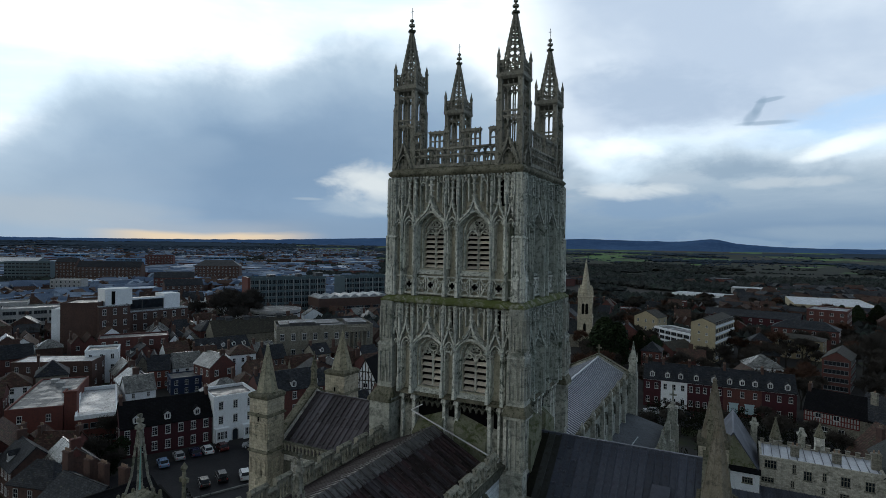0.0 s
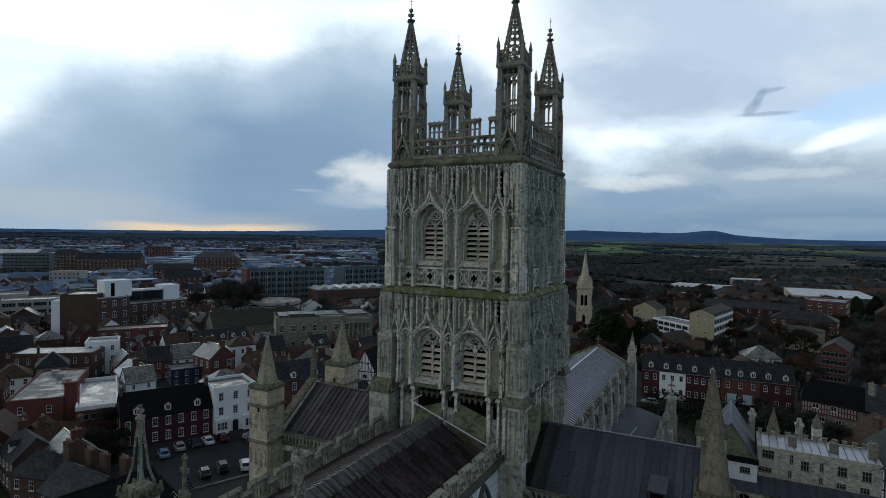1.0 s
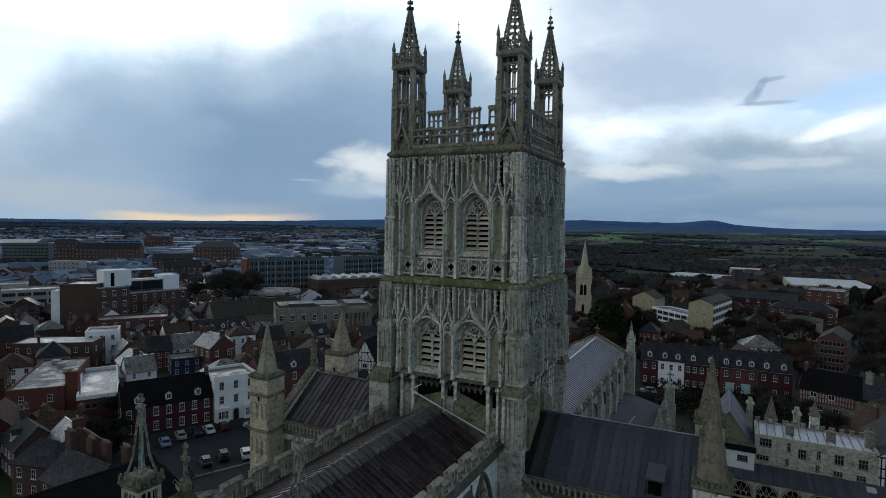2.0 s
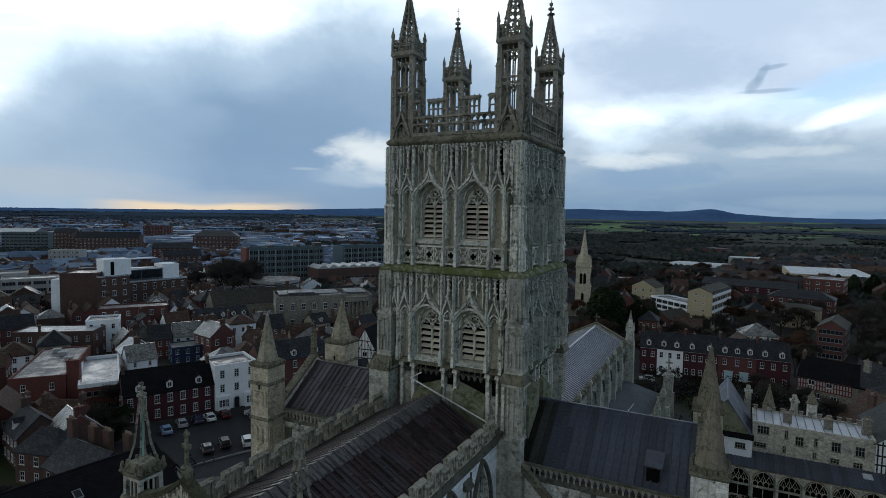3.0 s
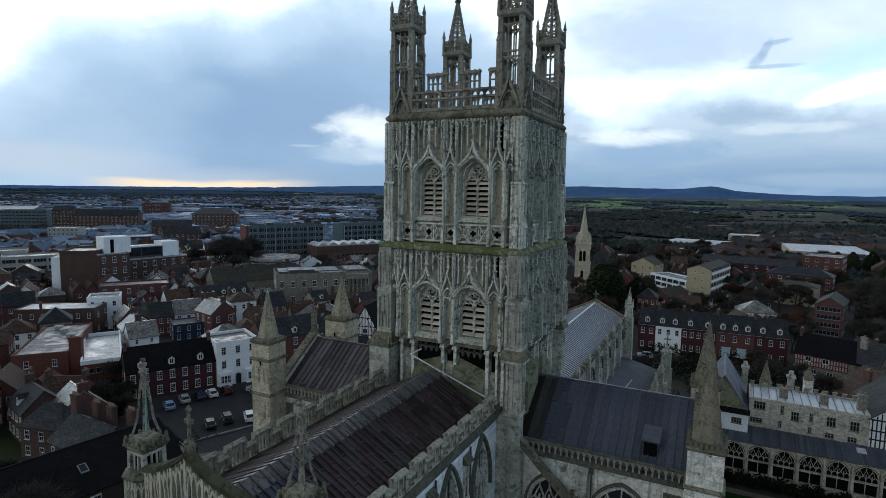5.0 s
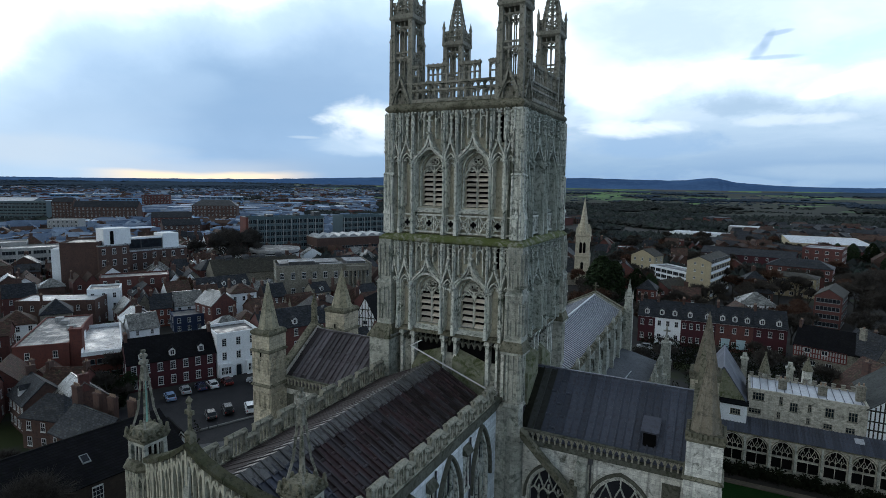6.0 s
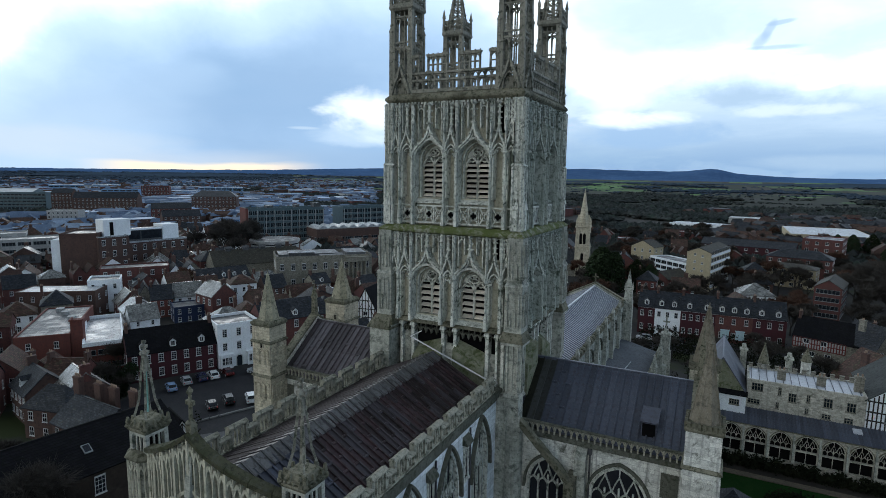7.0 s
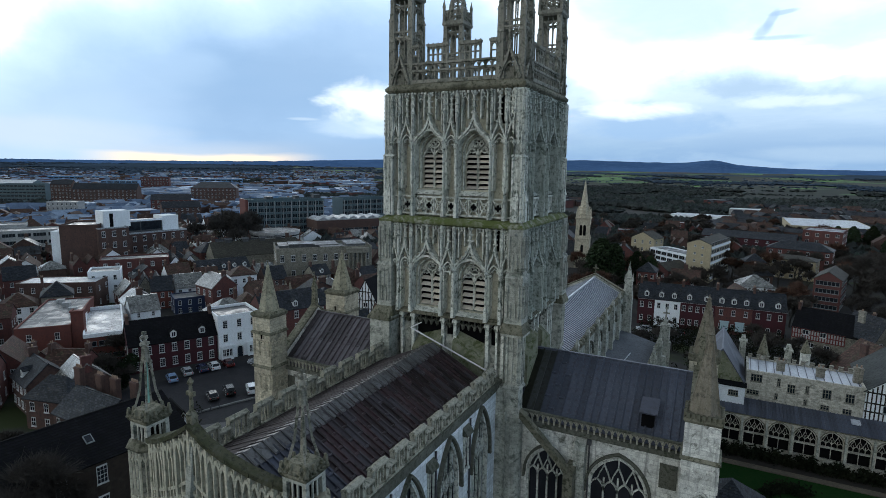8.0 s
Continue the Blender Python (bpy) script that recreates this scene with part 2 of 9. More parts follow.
STONE = coursed("weathered_limestone", [(0.49, 0.49, 0.425), (0.335, 0.342, 0.30), (0.185, 0.196, 0.172)], (0.74, 0.74, 0.74), 0.7, 0.34,
                stain=(0.085, 0.10, 0.08), streak=0.6, joint=0.014, vary=0.1)
CARVED = surface("carved_limestone", [(0.72, 0.725, 0.655), (0.53, 0.545, 0.495), (0.22, 0.235, 0.205)], grain=9, bump=0.5, stain=(0.062, 0.077, 0.055),
                 streak=0.65, stain_at=(0.55, 0.68), streak_colour=(0.078, 0.09, 0.073), scale=1.3)
# darker green copies of the stone, for algae and shade on the north face
GREEN_SHADED = surface("algae_shaded_limestone", [(0.20, 0.22, 0.18), (0.15, 0.17, 0.135), (0.085, 0.102, 0.078)], grain=9, bump=0.4, stain=(0.045, 0.062, 0.038), streak=0.65, streak_colour=(0.045, 0.056, 0.042))
CARVED_SHADED = surface("algae_shaded_carving", [(0.50, 0.525, 0.47), (0.36, 0.388, 0.345), (0.17, 0.19, 0.16)], grain=9, bump=0.5, stain=(0.07, 0.088, 0.062),
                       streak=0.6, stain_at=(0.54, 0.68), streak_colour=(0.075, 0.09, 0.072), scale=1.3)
# weathered grey stone; its dark tone also stands for shade on backlit parts
WEATHERED_SHADED = surface("weathered_shaded_limestone", [(0.33, 0.315, 0.262), (0.22, 0.214, 0.178), (0.105, 0.108, 0.083)], scale=1.4, grain=9, bump=0.5, stain=(0.048, 0.056, 0.038), stain_at=(0.52, 0.66), streak=0.4)
# buff stone, toned down so the tower's panels read as shaded recesses
RECESS = surface("recess_toned_limestone", [(0.52, 0.495, 0.39), (0.41, 0.395, 0.315), (0.28, 0.276, 0.22)], grain=9, bump=0.35, streak=0.5, stain=(0.10, 0.11, 0.076),
                 stain_at=(0.58, 0.72))
PALE = coursed("pale_limestone_ashlar", [(0.78, 0.775, 0.72), (0.64, 0.635, 0.585), (0.44, 0.437, 0.395)], (0.64, 0.64, 0.64), 0.8, 0.36,
               stain=(0.12, 0.124, 0.098), stain_at=(0.54, 0.67), streak=0.9, joint=0.014)
CLEAN_PALE = coursed("clean_pale_ashlar", [(0.80, 0.84, 0.86), (0.72, 0.76, 0.78), (0.60, 0.64, 0.66)], (0.66, 0.66, 0.66), 0.9, 0.4, streak=0.4, joint=0.02)
RANGE_STONE = coursed("grey_buff_rubble", [(0.54, 0.515, 0.44), (0.44, 0.42, 0.36), (0.31, 0.30, 0.25)], (0.74, 0.74, 0.74), 0.5, 0.24, vary=0.22, joint=0.014, stain=(0.16, 0.155, 0.125), streak=0.5)
SPIRE = surface("weathered_buff_stone", [(0.40, 0.375, 0.28), (0.30, 0.285, 0.215), (0.18, 0.175, 0.13)], scale=1.3, grain=9, rough=0.95, bump=0.4, stain=(0.10, 0.10, 0.068), stain_at=(0.52, 0.70), streak=0.4)
TURRET = coursed("buff_limestone_ashlar", [(0.54, 0.49, 0.37), (0.44, 0.40, 0.31), (0.32, 0.30, 0.24)], (0.7, 0.7, 0.7), 0.6, 0.3,
                 stain=(0.17, 0.165, 0.13), streak=0.5)
BROWN_SPIRE = surface("brown_weathered_stone", [(0.20, 0.175, 0.13), (0.26, 0.235, 0.185), (0.14, 0.125, 0.095)], scale=1.4, grain=9, rough=0.95, bump=0.4, stain=(0.085, 0.08, 0.06), streak=0.4)
MOSS = surface("moss", [(0.046, 0.052, 0.022), (0.085, 0.084, 0.050), (0.034, 0.034, 0.020)], scale=2.2, grain=16, rough=0.95, bump=0.9, stain=(0.10, 0.10, 0.075))
BUFF_PARAPET = surface("lichened_buff_stone", [(0.40, 0.385, 0.31), (0.26, 0.25, 0.20), (0.10, 0.102, 0.074)], scale=1.5, grain=12, rough=0.95, bump=0.5, stain=(0.048, 0.058, 0.032), stain_at=(0.54, 0.68), streak=0.3)
MOSS_STRING = surface("moss_patched_stone", [(0.11, 0.125, 0.045), (0.30, 0.30, 0.24), (0.085, 0.10, 0.03)], scale=1.6, grain=14, rough=0.95, bump=0.6,
                      stain=(0.095, 0.115, 0.032), stain_at=(0.44, 0.56))
# dark weathered mouldings; the same colour stands for shade on fringe and recess panel
HOOD = surface("weathered_shade_moulding", [(0.10, 0.101, 0.080), (0.14, 0.14, 0.115), (0.052, 0.056, 0.040)], grain=12, rough=0.95, bump=0.4, stain=(0.036, 0.042, 0.025), scale=1.4)
MOSS_WALL = surface("green_stained_stone", [(0.22, 0.225, 0.15), (0.145, 0.155, 0.098), (0.24, 0.235, 0.18)], grain=9, rough=0.95, bump=0.4, stain=(0.075, 0.090, 0.034), stain_at=(0.48, 0.62), streak=0.35)
MOSSY = surface("lichened_stone", [(0.235, 0.222, 0.165), (0.120, 0.115, 0.082), (0.050, 0.052, 0.030)], scale=1.5, grain=12, rough=0.95, bump=0.5, stain=(0.034, 0.040, 0.017), stain_at=(0.53, 0.68))
LEAD_BROWN = surface("oxidised_lead", [(0.027, 0.0125, 0.014), (0.038, 0.025, 0.028), (0.012, 0.007, 0.008)], rough=0.5, bump=0.16, spec=0.4, per_piece=0.6,
                     stain=(0.11, 0.105, 0.112), stain_at=(0.62, 0.78), odd_piece=(0.050, 0.043, 0.050), wet=0.25)
LEAD_DULL = surface("dull_brown_lead", [(0.040, 0.032, 0.032), (0.052, 0.044, 0.044), (0.024, 0.019, 0.019)], rough=0.8, bump=0.16, spec=0.12, per_piece=0.15)
LEAD_SLATE = surface("slate_blue_lead", [(0.040, 0.044, 0.064), (0.058, 0.062, 0.084), (0.026, 0.026, 0.036)], rough=0.45, bump=0.16, spec=0.45, per_piece=0.4, wet=0.2)
LEAD_PURPLE = surface("purple_grey_lead", [(0.056, 0.047, 0.054), (0.078, 0.070, 0.078), (0.034, 0.027, 0.031)], rough=0.52, bump=0.14, spec=0.35, per_piece=0.35, odd_piece=(0.10, 0.092, 0.104))
LEAD_BLUE = surface("grey_lead", [(0.054, 0.064, 0.092), (0.078, 0.088, 0.116), (0.046, 0.044, 0.060)], rough=0.5, bump=0.16, spec=0.4, per_piece=0.22, streak=0.5, streak_colour=(0.12, 0.13, 0.15), wet=0.2)
LEAD_BLACK = surface("black_green_lead", [(0.016, 0.018, 0.012), (0.030, 0.031, 0.020), (0.010, 0.010, 0.009)], rough=0.8, bump=0.2, spec=0.2, per_piece=0.3, streak=0.4)
LEAD_GREEN = surface("dull_green_lead", [(0.034, 0.037, 0.034), (0.048, 0.052, 0.054), (0.022, 0.023, 0.018)], rough=0.6, bump=0.2, spec=0.3, per_piece=0.3, streak=0.6, streak_colour=(0.02, 0.022, 0.014))
RIDGE_LEAD = surface("ridge_lead", [(0.105, 0.103, 0.104), (0.064, 0.061, 0.060), (0.036, 0.033, 0.032)], scale=1.6, rough=0.48, bump=0.16, spec=0.42, per_piece=0.4)
LEAD_PALE = surface("pale_new_lead", [(0.50, 0.52, 0.56), (0.42, 0.44, 0.48), (0.34, 0.36, 0.39)], rough=0.45, bump=0.1, spec=0.5, per_piece=0.12)
ROLL_PALE = surface("dusty_lead_roll", [(0.25, 0.27, 0.31), (0.19, 0.205, 0.24)], rough=0.5, bump=0.1, spec=0.4)
FLAT_ROOF = surface("grey_felt_roof", [(0.075, 0.079, 0.084), (0.115, 0.12, 0.125), (0.034, 0.034, 0.038)], rough=0.66, bump=0.06, stain=(0.19, 0.195, 0.20), stain_at=(0.56, 0.70), wet=0.4, spec=0.4, scale=1.4)
AISLE = surface("dark_aisle_lead", [(0.085, 0.095, 0.11), (0.11, 0.12, 0.135), (0.06, 0.065, 0.075)], rough=0.75, bump=0.1, spec=0.15)
GLASS = surface("leaded_glass", [(0.012, 0.013, 0.018), (0.024, 0.026, 0.034)], rough=0.5, bump=0.3, grain=7, spec=0.2)
# near-black colour stands in for deep shade behind gaps and openings
DARK = surface("shade_black", [(0.004, 0.004, 0.005), (0.007, 0.007, 0.007)], rough=0.95, bump=0, spec=0.05)
SLAT = surface("tan_louvre_board", [(0.74, 0.68, 0.59), (0.62, 0.565, 0.49)], rough=0.8, bump=0.2, per_piece=0.2)
WHITE_CABLE = surface("white_metal_rail", [(0.75, 0.75, 0.75), (0.68, 0.68, 0.68)], rough=0.5, bump=0)
COPPER = surface("green_copper", [(0.22, 0.42, 0.36), (0.30, 0.48, 0.42)], rough=0.7, bump=0.2)
PIPE = surface("dark_iron_pipe", [(0.05, 0.05, 0.055), (0.07, 0.07, 0.075)], rough=0.6, bump=0)

# ---------------------------------------------------------------- mesh tools


class Shape:
    """Gathers points and faces. at maps the builder's (a, b, c) to the thing's own axes."""

    def __init__(self, at=None):
        self.v, self.f, self.at = [], [], at

    def pts(self, points):
        i = len(self.v)
        self.v += [self.at(*p) for p in points] if self.at else [tuple(p) for p in points]
        return list(range(i, len(self.v)))

    def face(self, points):
        self.f.append(self.pts(points))

    def box(self, a0, a1, b0, b1, c0, c1):
        self.rings([[(a0, b0, c0), (a1, b0, c0), (a1, b1, c0), (a0, b1, c0)], [(a0, b0, c1), (a1, b0, c1), (a1, b1, c1), (a0, b1, c1)]])

    def rings(self, rings, cap=True, closed=True):
        idx = [self.pts(r) for r in rings]
        k = len(idx[0])
        for p, q in zip(idx, idx[1:]):
            for i in range(k if closed else k - 1):
                j = (i + 1) % k
                self.f.append([p[i], p[j], q[j], q[i]])
        if cap and closed:
            self.f.append(idx[0][::-1])
            self.f.append(idx[-1])

    def prism(self, profile, b0, b1):
        """A profile in (a, c), drawn out from b0 to b1."""
        self.rings([[(a, b0, c) for a, c in profile], [(a, b1, c) for a, c in profile]])

    def drum(self, a, b, c0, c1, r0, r1, n=8, turn=0.0):
        def ring(c, r):
            return [(a + r * math.cos(turn + 2 * math.pi * i / n), b + r * math.sin(turn + 2 * math.pi * i / n), c) for i in range(n)]
        self.rings([ring(c0, r0), ring(c1, max(r1, 0.004))])

    def taper(self, a, b, c0, c1, h0, h1):
        """A square shaft with half-widths h0 below and h1 above."""
        self.rings([[(a + sx * h, b + sy * h, c) for sx, sy in ((-1, -1), (1, -1), (1, 1), (-1, 1))] for c, h in ((c0, h0), (c1, max(h1, 0.004)))])

    def ribbon(self, line, b0, b1, t):
        """A bar of width t that follows a line in (a, c), b0 to b1 deep."""
        left, right = [], []
        for i, (a, c) in enumerate(line):
            p, q = line[max(i - 1, 0)], line[min(i + 1, len(line) - 1)]
            d = math.hypot(q[0] - p[0], q[1] - p[1]) or 1
            na, nc = -(q[1] - p[1]) / d * t / 2, (q[0] - p[0]) / d * t / 2
            left.append((a + na, c + nc))
            right.append((a - na, c - nc))
        self.rings([[(l[0], b0, l[1]), (r[0], b0, r[1]), (r[0], b1, r[1]), (l[0], b1, l[1])] for l, r in zip(left, right)])

    def bar(self, p, q, w, h=None):
        """A straight bar between two points, w wide and h high."""
        p, q = Vector(p), Vector(q)
        d = (q - p).normalized()
        side = d.cross(Vector((0, 0, 1)))
        side = side.normalized() if side.length > 1e-4 else Vector((1, 0, 0))
        up = side.cross(d)
        h = h or w
        self.rings([[tuple(e + side * sx * w / 2 + up * sy * h / 2) for sx, sy in ((-1, -1), (1, -1), (1, 1), (-1, 1))] for e in (p, q)])

    def knob(self, a, b, c, r, tall=1.0):
        """A small faceted knob."""
        i = self.pts([(a + r, b, c), (a, b + r, c), (a - r, b, c), (a, b - r, c), (a, b, c + r * tall), (a, b, c - r * tall)])
        for k in range(4):
            j = (k + 1) % 4
            self.f += [[i[k], i[j], i[4]], [i[j], i[k], i[5]]]

    def mesh(self, name, material):
        me = bpy.data.meshes.new(name)
        me.from_pydata(self.v, [], self.f)
        me.materials.append(material)
        me.update()
        return me


def thing(name, m, label, category, group="", kind=""):
    """An empty at a thing's base, to carry its parts."""
    ob = new(name)
    ob.empty_display_size = 0.5
    ob.matrix_world = m
    return tagged(ob, label, category, group, kind)


def part(name, shape, material, parent, label="", m=None):
    """One mesh object under a thing or a part; shape: a Shape or a mesh to share."""
    me = shape.mesh(name, material) if isinstance(shape, Shape) else shape
    ob = new(name, me)
    ob.parent = parent
    if m is not None:
        ob.matrix_basis = m
    return tagged(ob, label)


def solid(name, shape, material, label, category="", kind="", group="", m=None):
    """A thing of a single mesh."""
    me = shape.mesh(name, material) if isinstance(shape, Shape) else shape
    ob = new(name, me)
    if m is not None:
        ob.matrix_world = m
    return tagged(ob, label, category, group, kind)


def arch(a, hw, spring, apex, n=6):
    """A pointed arch, from its left springing over the apex to the right one, in (a, c)."""
    rise = max(apex - spring, 0.01)
    r = (hw * hw + rise * rise) / (2 * hw)
    end = math.atan2(rise, r - hw) if r > hw else math.pi - math.atan2(rise, hw - r)
    left = [(a - hw + r - r * math.cos(end * i / n), spring + r * math.sin(end * i / n)) for i in range(n + 1)]
    return left + [(2 * a - u, z) for u, z in left[-2::-1]]


def ogee(a, hw, spring, tip, n=6):
    """An ogee gable: it follows its arch to half height and then sweeps up, hollow, to a thin tip."""
    rise = tip - spring

    def bend(p, q, r, s, k):
        return tuple(p[i] * (1 - k) ** 3 + 3 * q[i] * k * (1 - k) ** 2 + 3 * r[i] * k * k * (1 - k) + s[i] * k ** 3 for i in (0, 1))
    low = [bend((hw, 0), (hw, 0.16 * rise), (0.78 * hw, 0.30 * rise), (0.52 * hw, 0.43 * rise), i / n) for i in range(n)]
    high = [bend((0.52 * hw, 0.43 * rise), (0.26 * hw, 0.56 * rise), (0.08 * hw, 0.70 * rise), (0, rise), i / n) for i in range(n + 1)]
    line = low + high
    return [(a - u, spring + z) for u, z in line] + [(a + u, spring + z) for u, z in line[-2::-1]]


def pierced(s, a0, a1, c0, c1, holes, front, back):
    """A wall from b=front to b=back with arched holes (a, half-width, sill, spring, apex), with their reveals."""
    cuts = [(h[0] - h[1], h[0] + h[1], h) for h in sorted(holes)]
    u = a0
    for l, r, h in cuts + [(a1, a1, None)]:
        if l - u > 1e-4:
            s.box(u, l, front, back, c0, c1)
        if h:
            line = arch(h[0], h[1], h[3], h[4])
            if h[2] - c0 > 1e-3:
                s.box(l, r, front, back, c0, h[2])
            for (p, zp), (q, zq) in zip(line, line[1:]):
                s.rings([[(p, front, zp), (q, front, zq), (q, back, zq), (p, back, zp)], [(p, front, c1), (q, front, c1), (q, back, c1), (p, back, c1)]])
        u = r


def tracery(s, a, hw, sill, spring, apex, lights, b0, b1, t):
    """Mullions, cusped heads and a net of bars in the head of a traceried window."""
    w = 2 * hw / lights
    line = arch(a, hw, spring, apex, 12)

    def top(u):
        for (p, zp), (q, zq) in zip(line, line[1:]):
            if p <= u <= q:
                return zp + (zq - zp) * (u - p) / max(q - p, 1e-6)
        return spring
    for i in range(1, lights):
        u = a - hw + i * w
        s.box(u - t / 2, u + t / 2, b0, b1, sill, spring + 0.35 * (top(u) - spring))
    for i in range(lights):
        s.ribbon(arch(a - hw + (i + 0.5) * w, w / 2, spring - 0.25 * w, spring + 0.55 * w, 4), b0, b1, t * 0.8)
    if lights > 2:
        for i in range(lights - 1):
            u = a - hw + (i + 1) * w
            hi = min(top(u), spring + 1.75 * w)
            s.ribbon([(u - w / 2, spring + 0.5 * w), (u - 0.3 * w, spring + 1.1 * w), (u, hi)], b0, b1, t * 0.7)
            s.ribbon([(u + w / 2, spring + 0.5 * w), (u + 0.3 * w, spring + 1.1 * w), (u, hi)], b0, b1, t * 0.7)
            if hi < top(u) - 0.1:
                s.box(u - t * 0.35, u + t * 0.35, b0, b1, hi, top(u))
    else:
        s.ribbon([(a + 0.42 * hw * math.cos(k * math.pi / 5), spring + 0.62 * (apex - spring) + 0.3 * hw * math.sin(k * math.pi / 5)) for k in range(11)],
                 b0, b1, t * 0.7)


def crockets(s, a, b, c0, c1, size, step):
    """Crossed leaves up a thin shaft."""
    s.taper(a, b, c0, c1, size * 0.42, size * 0.12)
    c = c0 + step * 0.5
    while c < c1 - 0.04:
        r = size * (1 - 0.35 * (c - c0) / (c1 - c0))
        s.box(a - r, a + r, b - r * 0.5, b + r * 0.5, c, c + step * 0.33)
        c += step
    s.knob(a, b, c1, size * 0.7, 1.3)

# ---------------------------------------------------------------- crossing tower


def rz(quarter):
    return Matrix.Rotation(quarter * math.pi / 2, 4, "Z")


def E_FACE(u, d, z):
    """u along the wall to the right, d out of it, for a wall that looks towards -y."""
    return (u, -d, z)


WIN = 2.13  # the belfry windows stand this far from the middle of each face
DEEP = 0.60  # how far the panels lie behind the carving
LIGHT = 0.78  # the lights' share of the window's outer width
RIBS = (-5.86, -5.1, -3.75, -0.62, 0.62, 3.75, 5.1, 5.86)


def stage_wall(z0, z1, plane, sill, spring, apex, hw, hood):
    s = Shape(E_FACE)
    back = plane - DEEP
    # windows, and the deep niches behind the crocketed shafts
    niches = [(u, w, hood - 0.75, z1 - 0.75, z1 - 0.4) for u, w in ((0, 0.4), (-4.42, 0.44), (4.42, 0.44), (-5.52, 0.2), (5.52, 0.2))]
    pierced(s, -6.0, 6.0, z0, z1, [(-WIN, hw, sill, spring, apex), (WIN, hw, sill, spring, apex)] + niches, back, back - 0.6)
    # splayed reveals lead in to the narrower lights
    for u in (-WIN, WIN):
        outer = [(u - hw, sill)] + arch(u, hw, spring, apex, 8) + [(u + hw, sill)]
        inner = [(u - hw * LIGHT, sill)] + arch(u, hw * LIGHT, spring - 0.05, apex - 0.42, 8) + [(u + hw * LIGHT, sill)]
        s.rings([[(a, back + 0.01, c) for a, c in outer], [(a, back - 0.34, c) for a, c in inner], [(a, back - 0.6, c) for a, c in inner]], cap=False, closed=False)
    return s


def leaf_stack(s, u, d, z0, z1, size, step):
    """A shaft with a cross of leaves at every step and a bunch at its head."""
    s.taper(u, d, z0, z1, size * 0.34, size * 0.26)
    k = int((z1 - z0) / step)
    for i in range(k):
        z = z0 + step * (i + 0.6)
        r = size * (0.86 if i % 2 else 1.0)
        for side in (-1, 1):
            s.knob(u + side * r * 0.72, d, z, size * 0.36, 0.75)
        s.box(u - r * 0.62, u + r * 0.62, d - size * 0.3, d + size * 0.3, z - step * 0.13, z + step * 0.13)
        s.knob(u, d + size * 0.42, z, size * 0.34, 0.8)
    s.knob(u, d, z1, size * 0.95, 0.9)


